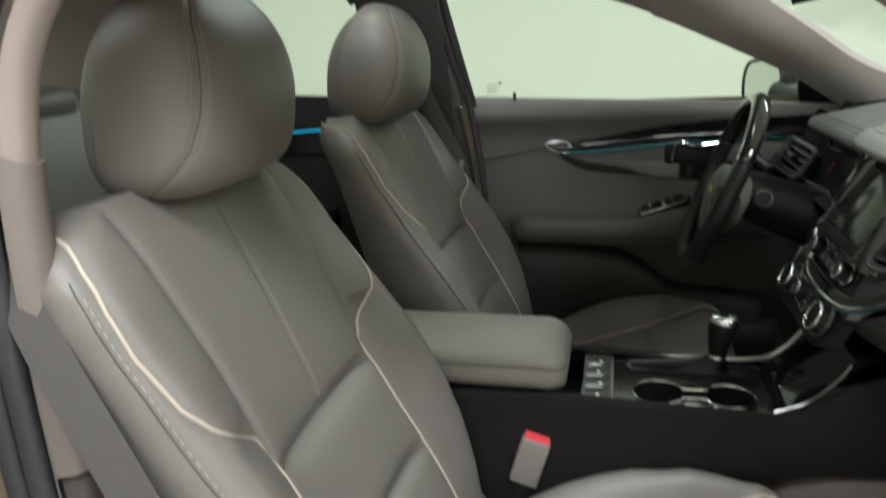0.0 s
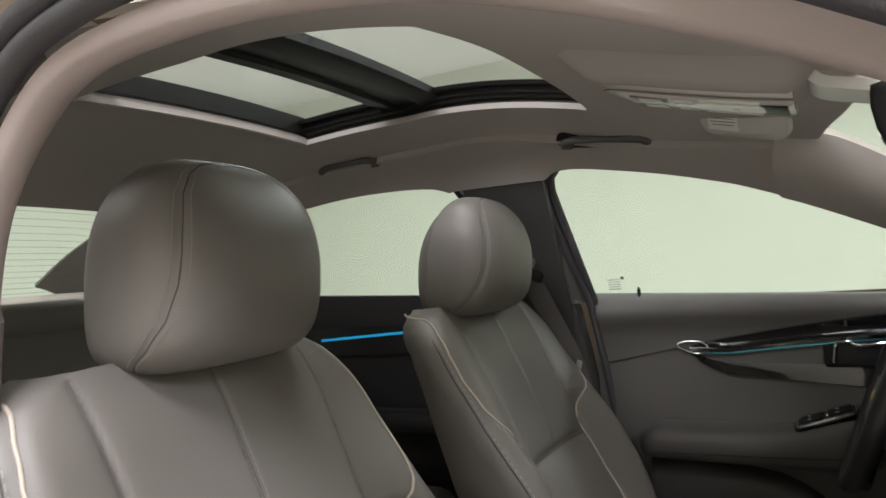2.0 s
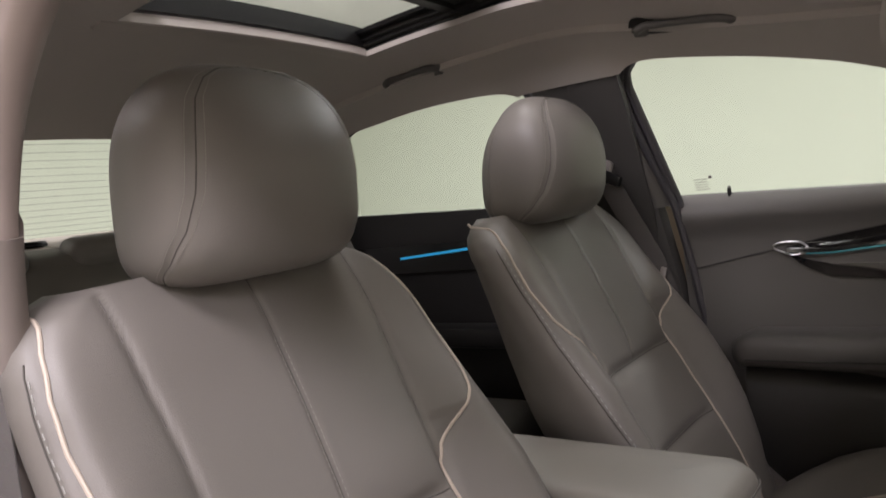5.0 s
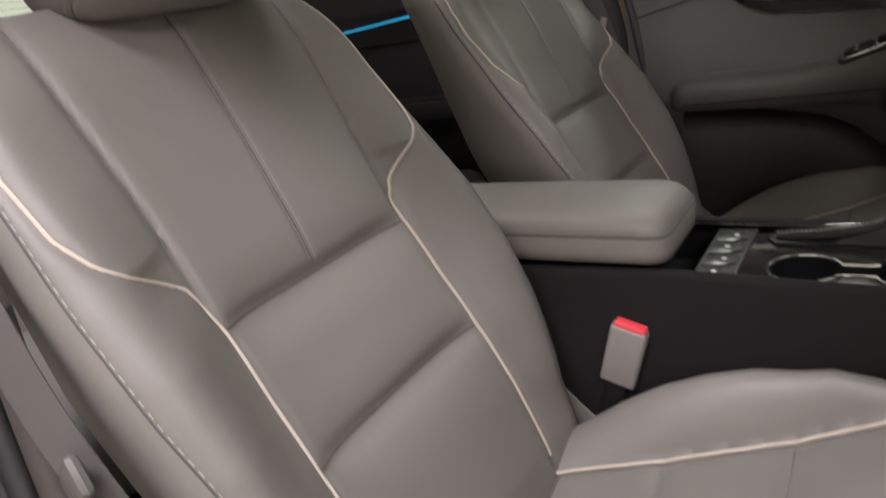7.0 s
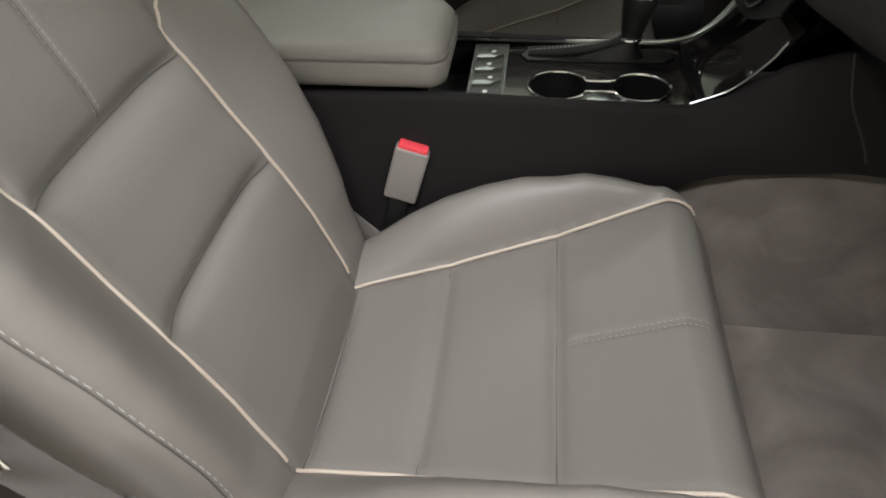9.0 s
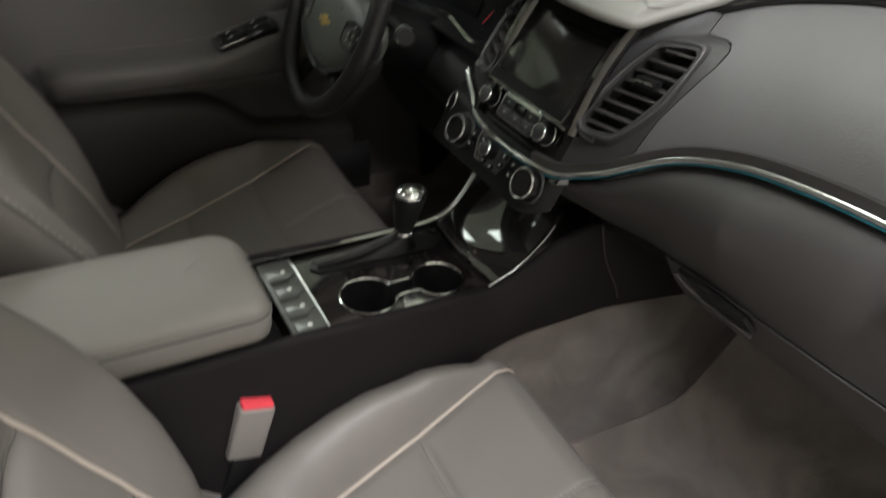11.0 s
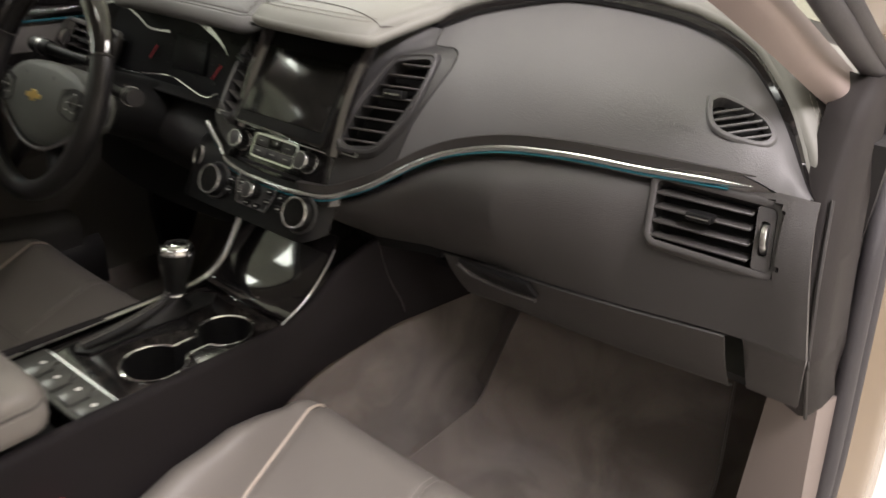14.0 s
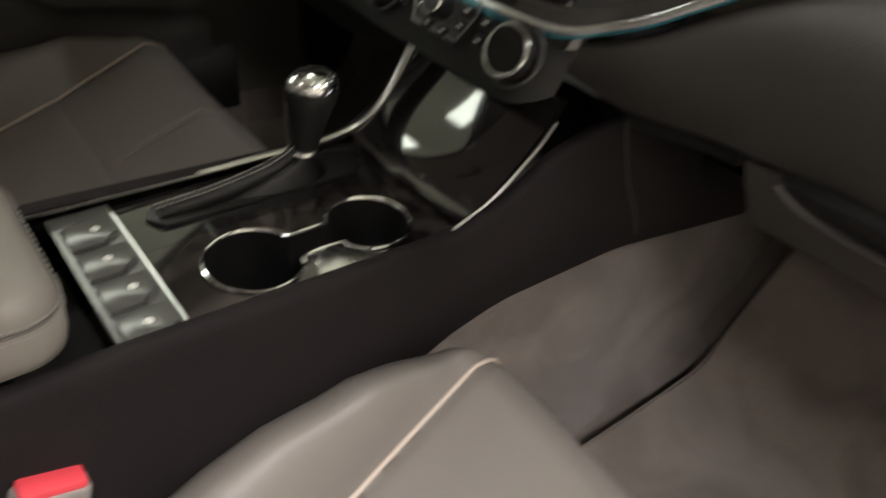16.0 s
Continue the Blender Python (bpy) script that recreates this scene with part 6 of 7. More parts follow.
for g, x in ((1.0, -0.004), (1.12, 0.012), (1.20, 0.030)):
    rows.append([mc @ Vector((px * g, py * g + 0.002, x)) for px, py in rounded(0.38, 0.135, 0.050)])
grid(b, rows, close_u=True)
shell(b, 0.003)
part("binnacle", b, BLACK, cl, "black binnacle wall")
b = BM()
tube(b, [mc @ Vector((px, py, 0.024)) for px, py in spline([(-0.20, -0.050), (-0.12, -0.060), (-0.045, -0.057), (0.032, -0.049), (0.074, -0.056), (0.115, -0.065), (0.138, -0.065), (0.160, -0.054)], 40)], 0.0020, 6)
part("lower_bright_line", b, CHROME, cl)

# ---- steering wheel ----
wheel = thing("steering_wheel", "black leather steering wheel with gloss upper rim and gold emblem", "steering wheel", at=(0.43, 0.37, 0.705))
mw = face_pose((0.476, 0.415, 0.709), (-1, 0.055, 0.40), (0, -1, 0))
R = 0.169


def rim_arc(a0, a1, mat, name, label, thick=0.0165, n=40):
    b = BM()
    pts = [mw @ Vector((R * math.cos(radians(a)), R * math.sin(radians(a)), 0)) for a in np.linspace(a0, a1, n)]
    tube(b, pts, thick, 14, up=tuple(mw.to_3x3() @ Vector((0, 0, 1))))
    return part(name, b, mat, wheel, label)


rim_arc(22, 158, PIANO, "upper_rim", "glossy black upper rim", 0.0170)
rim_arc(158.4, 381.6, leather("wheel_leather", (0.018, 0.017, 0.017), 0.33), "lower_rim", "black leather lower rim", 0.0166, 70)
for a in (22, 158):
    b = BM()
    ring(b, mw @ pose(R * math.cos(radians(a)), R * math.sin(radians(a)), 0) @ pose(0, 0, 0, 90, 0, a), 0.0170, 0.0012, 24, 6)
    part("rim_joint", b, SEAM, wheel)
b = BM()
mh = mw @ pose(0.012, 0, 0, 0, 0, 2)
hub = spline([(-0.138, 0.002), (-0.100, 0.024), (-0.050, 0.034), (0.0, 0.036), (0.050, 0.034), (0.100, 0.024), (0.138, 0.002), (0.141, -0.022), (0.134, -0.044), (0.105, -0.063), (0.060, -0.084), (0.028, -0.093), (0.0, -0.095), (-0.028, -0.093), (-0.060, -0.084), (-0.105, -0.063), (-0.134, -0.044), (-0.141, -0.022), (-0.138, 0.002)], 90)[:-1]
rows = [[mh @ Vector((x * k, (y + 0.03) * k - 0.03, z)) for x, y in hub] for k, z in ((0.98, -0.040), (1.0, -0.012), (0.985, -0.004), (0.95, 0.000), (0.80, 0.006), (0.45, 0.011), (0.02, 0.012))]
grid(b, rows, close_u=True, cap=True)
hb = part("hub", b, leather("hub_cover", (0.085, 0.088, 0.078), 0.45), wheel, "dark grey airbag hub", angle=60)
b = BM()
v1 = [(-0.138, -0.044), (-0.108, -0.0655), (-0.062, -0.0875), (-0.030, -0.0975), (0.0, -0.1000), (0.030, -0.0975), (0.062, -0.0875), (0.108, -0.0655), (0.138, -0.044)]
sweep(b, [mh @ Vector((x, y, -0.002)) for x, y in spline(v1, 50)], [(-0.0032, -0.006), (0.0032, -0.006), (0.0032, 0.003), (0.0, 0.0042), (-0.0032, 0.003)], up=tuple(mw.to_3x3() @ Vector((0, 0, 1))))
part("hub_trim", b, CHROME_LINE, hb, "satin bright V trim")
for x, y, z, w, h in ((-0.045, 0.012, 0.0105, 0.0012, 0.005), (0.045, 0.012, 0.0105, 0.0012, 0.005), (0, -0.078, 0.0055, 0.014, 0.003)):
    b = BM()
    rbox(b, mh @ pose(x, y, z), (w, h, 0.001), 0)
    part("hub_mark", b, BLACK, hb)
for sx_ in (-1, 1):
    b = BM()
    tube(b, [mw @ Vector((sx_ * x, y, -0.018)) for x, y in ((0.10, -0.022), (0.135, -0.020), (0.164, -0.012))], [0.032, 0.026, 0.020], 12, flat=0.45, up=tuple(mw.to_3x3() @ Vector((0, 0, 1))))
    part("spoke", b, BLACK, wheel, "black side spoke")
    b = BM()
    tube(b, [mw @ Vector((sx_ * x, y, -0.018)) for x, y in ((0.040, -0.080), (0.056, -0.112), (0.084, -0.146))], [0.026, 0.018, 0.018], 12, flat=0.45, up=tuple(mw.to_3x3() @ Vector((0, 0, 1))))
    part("lower_spoke", b, BLACK, wheel, "black lower spoke")
    b = BM()
    o = spline([(-0.026, 0.018), (0.004, 0.024), (0.026, 0.016), (0.029, -0.006), (0.014, -0.024), (-0.014, -0.022), (-0.029, -0.012), (-0.026, 0.018)], 32)[:-1]
    mp = mh @ pose(sx_ * 0.105, -0.018, 0.0062, 0, sx_ * 7, 0)
    plate(b, mp, [(x * sx_ * 0.92, y * 0.92) for x, y in o], 0.005, 0.0015)
    pad_ = part("button_pad", b, DARK, wheel, "dark thumb button pad")
    b = BM()
    tube(b, [mp @ Vector((x * sx_ * 0.95, y * 0.95, 0.0018)) for x, y in o], 0.0010, 6, closed=True)
    part("pad_edge", b, SEAM, pad_)
    b = BM()
    ring(b, mp @ pose(sx_ * 0.006, 0.002, 0.0026), 0.0095, 0.0016, 24, 6)
    part("button_ring", b, KEY, pad_)
    for dx, dy in ((0, 0.0145), (0, -0.0145), (0.0155, 0), (-0.0145, 0), (0, 0), (-0.016, -0.012)):
        b = BM()
        rbox(b, mp @ pose(sx_ * 0.006 + dx * sx_, 0.002 + dy * 0.92, 0.0027), (0.0035, 0.0022, 0.0008), 0)
        part("button_mark", b, WHITE, pad_)
b = BM()
cross = [(-0.019, 0.003), (-0.006, 0.003), (-0.006, 0.0075), (0.008, 0.0075), (0.008, 0.003), (0.021, 0.003), (0.019, -0.003), (0.006, -0.003), (0.006, -0.0075), (-0.008, -0.0075), (-0.008, -0.003), (-0.021, -0.003)]
plate(b, mh @ pose(-0.006, -0.0215, 0.0125), [(x * 1.2, y * 1.2) for x, y in cross], 0.004, 0.0008)
em = part("emblem", b, GOLD, wheel, "small gold cross-shaped emblem")
b = BM()
plate(b, mh @ pose(-0.006, -0.0215, 0.0115), [(x * 1.30, y * 1.40) for x, y in cross], 0.003, 0.0008)
part("emblem_edge", b, SATIN, em)
# column, shroud and stalks
col = thing("steering_column", "dark steering column shroud with two stalks", "steering column", at=(0.5, 0.37, 0.68))
b = BM()
tube(b, [mw @ Vector((0, -0.005, z)) for z in (-0.03, -0.06, -0.12, -0.20, -0.26)], [0.040, 0.048, 0.054, 0.056, 0.058], 24)
part("shroud", b, BLACK, col)
for sx_, yy in ((1, 0.018), (-1, 0.050)):
    b = BM()
    tube(b, [mw @ Vector((sx_ * x, yy + 0.02 * (x - 0.05), -0.085 + 0.25 * (x - 0.05))) for x in (0.04, 0.08, 0.12, 0.135)], [0.010, 0.008, 0.009, 0.011], 12)
    st = part("stalk", b, BLACK, col, "black control stalk")
    b = BM()
    tube(b, [mw @ Vector((sx_ * x, yy + 0.02 * (x - 0.05), -0.085 + 0.25 * (x - 0.05))) for x in (0.135, 0.150, 0.172)], [0.0135, 0.0145, 0.0135], 16)
    part("stalk_end", b, DARK, st)
    b = BM()
    tube(b, [mw @ Vector((sx_ * x, yy + 0.02 * (x - 0.05), -0.085 + 0.25 * (x - 0.05))) for x in (0.150, 0.154)], [0.0149, 0.0149], 16)
    part("stalk_band", b, SATIN, st)

# starter button panel left of the climate dials
sb_ = thing("starter_button", "round black starter button with a satin ring", "button", at=(0.57, 0.15, 0.64))
b = BM()
cyl(b, face_pose((0.577, 0.166, 0.628), (-1, 0.35, 0.45), (0, -1, 0)), 0.015, 0.014, 0.008, 28, 0.001)
bt = part("cap", b, BLACK, sb_)
b = BM()
ring(b, face_pose((0.573, 0.166, 0.630), (-1, 0.35, 0.45), (0, -1, 0)), 0.0155, 0.0016, 28, 6)
part("button_ring", b, SATIN, bt)

# ---- far side doors ----
def door_y(x, z):
    """Inner face of the far front door."""
    y = 0.705 + 0.02 * max(0, (0.80 - z)) - 0.0
    y -= 0.020 * math.exp(-((z - 0.815) / 0.028) ** 2)
    return y


door = thing("front_door", "far front door panel in dark grey with armrest, gloss inlay and chrome line", "car door", "car doors", (0.3, 0.72, 0.2))
b = BM()
rows = []
for x in np.linspace(-0.085, 0.90, 46):
    bz = belt_z(x)
    zs = [bz + 0.004, bz + 0.008, bz + 0.004] + list(np.linspace(bz - 0.012, 0.16, 42))
    r = []
    for i, z in enumerate(zs):
        if i == 0:
            r.append((x, 0.728, z))
        elif i == 1:
            r.append((x, 0.712, z))
        else:
            r.append((x, door_y(x, z), z))
    rows.append(r)
grid(b, rows)
shell(b, 0.02)
part("panel", b, GREY_TRIM, door, "dark grey soft door panel", angle=60)


def door_chrome(x):
    return float(np.interp(x, [0.11, 0.20, 0.334, 0.458, 0.60, 0.70, 0.86], [0.735, 0.731, 0.744, 0.754, 0.760, 0.762, 0.762]))


b = BM()
rows = []
for x in np.linspace(0.125, 0.88, 40):
    up = float(np.interp(x, [0.12, 0.177, 0.335, 0.497, 0.70, 0.88], [0.738, 0.752, 0.778, 0.800, 0.805, 0.800]))
    lo = float(np.interp(x, [0.12, 0.15, 0.20, 0.331, 0.457, 0.88], [0.730, 0.700, 0.677, 0.665, 0.653, 0.64]))
    rows.append([(x, door_y(x, z) - 0.004 + 0.010 * math.sin(math.pi * v), z) for v, z in ((v, lo + (up - lo) * v) for v in np.linspace(0, 1, 10))])
grid(b, rows)
shell(b, 0.004)
part("gloss_inlay", b, PIANO, door, "gloss black inlay", angle=60)
b = BM()
sweep(b, [(x, door_y(x, door_chrome(x)) - 0.010, door_chrome(x)) for x in np.linspace(0.125, 0.88, 40)], [(-0.004, -0.005), (0.004, -0.005), (0.005, 0.002), (0, 0.005), (-0.004, 0.004)])
part("chrome_line", b, CHROME, door, "bright chrome line")
# teal reflection below the door's chrome, painted as a thin strip
b = BM()
sweep(b, [(x, door_y(x, door_chrome(x)) - 0.011, door_chrome(x) - 0.007) for x in np.linspace(0.16, 0.88, 30)], [(-0.002, -0.0014), (0.002, -0.0014), (0.002, 0.001), (-0.002, 0.001)])
part("tinted_line", b, TEAL, door, "teal line under the chrome, a painted reflection")
b = BM()
ym = door_y(0.12, 0.74) - 0.008
tube(b, spline([(0.165, ym, 0.728), (0.135, ym, 0.724), (0.105, ym, 0.736), (0.100, ym, 0.744), (0.118, ym, 0.750), (0.150, ym, 0.748), (0.165, ym, 0.735), (0.165, ym, 0.728)], 30), 0.0018, 8)
part("chrome_hook", b, SATIN, door, "bright chrome end of the line")
b = BM()
tube(b, [(x, door_y(x, 0.7) - 0.0035, float(np.interp(x, [-0.08, -0.05, 0.10], [0.700, 0.706, 0.736]))) for x in np.linspace(-0.08, 0.11, 10)], 0.0013, 5)
part("panel_joint", b, SEAM, door)
# armrest with switch plate
b = BM()
rows = []
for x in np.linspace(0.018, 0.62, 34):
    top = float(np.interp(x, [0.018, 0.05, 0.25, 0.33, 0.45, 0.62], [0.560, 0.578, 0.576, 0.584, 0.620, 0.640]))
    low = float(np.interp(x, [0.018, 0.25, 0.40, 0.62], [0.514, 0.508, 0.505, 0.52]))
    e = max(0.0, 1 - (x - 0.018) / 0.03)
    inn = 0.598 + 0.03 * e ** 2 + 0.04 * max(0, (x - 0.40) / 0.22)
    rows.append([(x, 0.73, top - 0.004), (x, 0.66, top), (x, inn + 0.020, top - 0.002), (x, inn + 0.006, top - 0.008), (x, inn, top - 0.022), (x, inn + 0.004, low + 0.014), (x, inn + 0.016, low + 0.002), (x, 0.66, low), (x, 0.73, low)])
grid(b, rows, close_u=True, cap=True)
arm = part("armrest", b, GREY_TRIM, door, "padded dark grey armrest", angle=60)
b = BM()
tube(b, [(x, 0.5975 + 0.04 * max(0, (x - 0.40) / 0.22), 0.532 + 0.02 * max(0, x - 0.3)) for x in np.linspace(0.05, 0.60, 24)], 0.0014, 5)
part("armrest_joint", b, SEAM, arm)
msw = face_pose((0.382, 0.640, 0.606), (-0.32, -0.10, 1), (1, 0, 0.3))
b = BM()
plate(b, msw, rounded(0.125, 0.060, 0.010), 0.012, 0.002)
swp = part("switch_plate", b, PIANO, door, "gloss black window switch plate")
b = BM()
frame_plate(b, msw @ pose(0, 0, 0.002), rounded(0.112, 0.048, 0.004), rounded(0.106, 0.042, 0.003), 0.003)
part("switch_outline", b, CHROME, swp)
for i in range(2):
    for j in range(2):
        b = BM()
        rbox(b, msw @ pose(-0.026 + 0.052 * i, -0.0105 + 0.021 * j, 0.003, 6, 0, 0), (0.044, 0.018, 0.007), 0.002)
        k = part("window_switch", b, BLACK, swp)
        b = BM()
        rbox(b, msw @ pose(-0.030 + 0.052 * i, -0.0105 + 0.021 * j, 0.007, 6, 0, 0), (0.006, 0.003, 0.0006), 0)
        part("switch_mark", b, WHITE, k)
# inner handle in its pocket
b = BM()
rbox(b, pose(0.455, door_y(0.45, 0.72) - 0.001, 0.722), (0.14, 0.012, 0.062), 0.006)
part("handle_pocket", b, BLACK, door, "black handle pocket")
b = BM()
yh = door_y(0.45, 0.73) - 0.012
tube(b, spline([(0.402, yh, 0.702), (0.408, yh, 0.738), (0.415, yh, 0.744), (0.432, yh, 0.745), (0.440, yh, 0.738), (0.46, yh - 0.006, 0.738), (0.52, yh - 0.006, 0.745)], 30), 0.0035, 8)
part("inner_handle", b, CHROME, door, "bright chrome inner door handle")
# lower pocket bulge
b = BM()
rows = []
for x in np.linspace(0.03, 0.62, 26):
    top = float(np.interp(x, [0.03, 0.12, 0.285, 0.345, 0.40, 0.62], [0.500, 0.497, 0.470, 0.440, 0.390, 0.36]))
    rows.append([(x, 0.725, top + 0.004), (x, 0.690, top + 0.002), (x, 0.672, top - 0.006), (x, 0.664, top - 0.03), (x, 0.668, 0.28), (x, 0.69, 0.20), (x, 0.725, 0.18)])
grid(b, rows, close_u=True, cap=True)
part("map_pocket", b, DOOR_LOW, door, "bulging lower map pocket", angle=60)
b = BM()
rows = []
for x in np.linspace(0.40, 0.66, 12):
    rows.append([(x, 0.685, 0.30), (x, 0.668, 0.285), (x, 0.668, 0.20), (x, 0.70, 0.18)])
grid(b, rows)
shell(b, 0.01)
part("bottle_holder", b, DARK, door, angle=60)
# lock pin and window sticker
b = BM()
tube(b, [(0.024, 0.705, 0.852), (0.024, 0.705, 0.868), (0.024, 0.705, 0.874)], [0.0045, 0.0040, 0.0024], 10)
pin = part("lock_pin", b, BLACK, door, "small black lock pin")
b = BM()
tube(b, [(0.024, 0.705, 0.868), (0.024, 0.705, 0.8725)], 0.0032, 10)
part("pin_band", b, SATIN, pin)
st = thing("window_sticker", "small faded label inside the far window glass", "sticker", at=(-0.03, 0.69, 0.89))
for i in range(5):
    b = BM()
    z = 0.872 + 0.0055 * i
    rbox(b, face_pose((-0.030 + 0.0 * i, glass_y(z) + 0.0155, z), (0, -1, -0.45), (1, 0, 0)), (0.030 - 0.004 * (i % 2), 0.0014, 0.0006), 0)
    part("text_bar", b, BUCKLE, st)
b = BM()
rbox(b, face_pose((-0.010, glass_y(0.897) + 0.0155, 0.897), (0, -1, -0.45), (1, 0, 0)), (0.007, 0.007, 0.0006), 0)
part("symbol", b, BUCKLE, st)

rdoor = thing("rear_door", "dark far rear door panel with a blue-lit line", "car door", "car doors", (-0.7, 0.72, 0.2))
b = BM()
grid(b, [[(x, 0.70 + 0.015 * max(0, 0.8 - z), z) for z in np.linspace(belt_z(x) + 0.006, 0.2, 20)] for x in np.linspace(-1.05, -0.33, 16)])
shell(b, 0.03)
part("panel", b, DARK, rdoor, "black upper door panel", angle=60)
b = BM()
rows = [[(x, 0.664, z) for z in (0.735, 0.81)] for x in np.linspace(-1.0, -0.45, 10)]
grid(b, rows)
shell(b, 0.006)
part("gloss_inlay", b, PIANO, rdoor)
b = BM()
sweep(b, [(x, 0.652, 0.776 + 0.06 * (x + 0.84)) for x in np.linspace(-0.84, -0.42, 14)], [(-0.003, -0.003), (0.003, -0.003), (0.003, 0.003), (-0.003, 0.003)])
part("tinted_line", b, BLUE, rdoor, "glowing blue light strip")
b = BM()
rbox(b, pose(-0.66, 0.655, 0.565), (0.42, 0.09, 0.055), 0.015)
part("armrest", b, DARK, rdoor)

# far middle pillar: trim, seal, belt and buckle slide
bp = thing("seat_belt", "grey seat belt hanging at the far pillar with its upper guide", "seat belt", "seat belts", (-0.2, 0.594, 0.9))
b = BM()
sweep(b, [(-0.205, 0.602, 0.935), (-0.190, 0.606, 0.90), (-0.155, 0.610, 0.82), (-0.118, 0.614, 0.74), (-0.100, 0.616, 0.68), (-0.08, 0.620, 0.55), (-0.06, 0.624, 0.35)], [(-0.022, -0.0008), (0.022, -0.0008), (0.022, 0.0008), (-0.022, 0.0008)], up=(0.25, -1, 0.1))
part("webbing", b, WEB, bp)
b = BM()
rbox(b, pose(-0.195, 0.596, 0.925, 0, 24, -8), (0.075, 0.018, 0.026), 0.008)
gd = part("belt_guide", b, BLACK, bp, "black belt guide loop")
b = BM()
rbox(b, pose(-0.215, 0.610, 0.930, 0, 24, -8), (0.05, 0.02, 0.075), 0.01)
part("guide_cover", b, BUCKLE, gd)
b = BM()
rbox(b, pose(-0.102, 0.606, 0.700, 0, 18, 0), (0.014, 0.004, 0.05), 0.002)
part("belt_stop", b, BUCKLE, bp)
pl = thing("pillar_cover", "dark moulded far pillar cover with a paler front strip", "pillar trim", at=(-0.2, 0.65, 0.9))


def pillar_front(z):
    return float(np.interp(z, [0.25, 0.517, 0.70, 0.843, 0.94, 1.055, 1.10, 1.13, 1.15], [-0.035, -0.061, -0.078, -0.098, -0.122, -0.143, -0.146, -0.140, -0.128]))


b = BM()
rows = []
for z in np.linspace(1.150, 0.25, 40):
    x1 = pillar_front(z) - 0.020
    yb = glass_y(z) - 0.030
    x2 = float(np.interp(z, [0.25, 0.85, 1.0, 1.15], [-0.26, -0.285, -0.288, -0.286]))
    rows.append([(x1, yb + 0.030, z), (x1 - 0.004, yb + 0.004, z), (x1 - 0.030, yb, z), ((x1 + x2) / 2, yb - 0.006, z), (x2 + 0.02, yb + 0.004, z), (x2, yb + 0.030, z)])
grid(b, rows)
shell(b, 0.006)
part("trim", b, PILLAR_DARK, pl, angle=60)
b = BM()
rows = []
for z in np.linspace(1.152, 0.845, 40):
    x1 = pillar_front(z)
    yb = glass_y(z) - 0.026
    w = 0.026 + 0.012 * max(0.0, (0.90 - z) / 0.06)
    rows.append([(x1 + 0.004, yb + 0.022, z), (x1, yb + 0.006, z), (x1 - 0.006, yb - 0.002, z), (x1 - w * 0.6, yb - 0.007, z), (x1 - w, yb - 0.003, z), (x1 - w - 0.002, yb + 0.012, z)])
grid(b, rows)
shell(b, 0.004)
part("front_strip", b, GREY_TRIM, pl, "paler grey front strip", angle=60)
b = BM()
rows = []
for z in np.linspace(1.07, 0.87, 10):
    x1 = pillar_front(z) - 0.075
    rows.append([(x1, glass_y(z) - 0.039, z), (x1 - 0.035, glass_y(z) - 0.039, z)])
grid(b, rows)
shell(b, 0.003)
part("adjuster_slot", b, BLACK, pl)
b = BM()
tube(b, [(pillar_front(z) + 0.012, glass_y(z) - 0.016, z) for z in np.linspace(0.25, 1.14, 40)], 0.0085, 8)
part("door_seal", b, RUBBER, pl, "black rubber door seal")
b = BM()
tube(b, [(float(np.interp(z, [0.83, 1.06, 1.10, 1.13, 1.15], [-0.078, -0.116, -0.122, -0.120, -0.104])), glass_y(z) - 0.002, z) for z in np.linspace(0.84, 1.15, 20)], 0.010, 8)
part("frame_seal", b, RUBBER, pl)


# far rear pillar, from the roof to the end of the shelf
b = BM()
inner_edge = spline([(-1.08, 0.470, 1.235), (-1.30, 0.490, 1.205), (-1.50, 0.505, 1.155), (-1.72, 0.520, 1.085), (-1.92, 0.535, 1.000)], 26)
outer_edge = spline([(-0.99, 0.615, 1.095), (-1.03, 0.640, 1.02), (-1.10, 0.665, 0.94), (-1.40, 0.675, 0.915), (-1.92, 0.660, 0.905)], 26)
grid(b, [[Vector(p).lerp(Vector(q), v) + Vector((0, 0.02 * math.sin(math.pi * v), 0.012 * math.sin(math.pi * v))) for v in np.linspace(0, 1, 10)] for p, q in zip(inner_edge, outer_edge)])
shell(b, 0.012)
setting("rear_pillar", b, GREY_TRIM, "dark grey trim of the rear roof pillar", "pillar trim")

# ---- rear bench, shelf ----
rs = thing("rear_bench", "dark leather rear bench seat with folded headrests", "car seat", at=(-1.0, 0, 0.2))
b = BM()
rows = []
for y in np.linspace(-0.64, 0.64, 60):
    lump = 0.012 * abs(math.sin(y * 7.4))
    rows.append([(-0.86 + 0.0, y, 0.38), (-0.90 + lump, y, 0.50), (-0.96 + lump, y, 0.70), (-1.02 + lump, y, 0.84), (-1.06, y, 0.905 + 0.004 * math.cos(y * 9)), (-1.12, y, 0.925), (-1.20, y, 0.915), (-1.22, y, 0.4)])
grid(b, rows)
part("backrest", b, SEAT_SIDE, rs, angle=70)
b = BM()
rbox(b, pose(-0.66, 0, 0.34), (0.46, 1.28, 0.16), 0.05, 3)
part("cushion", b, SEAT_SIDE, rs)
for y in (-0.34, 0.0, 0.36):
    b = BM()
    rbox(b, pose(-1.08, y, 0.905, 0, 12, 0), (0.09, 0.26, 0.075), 0.03, 3)
    part("headrest", b, SEAT_SIDE, rs, "low leather rear headrest")
b = BM()
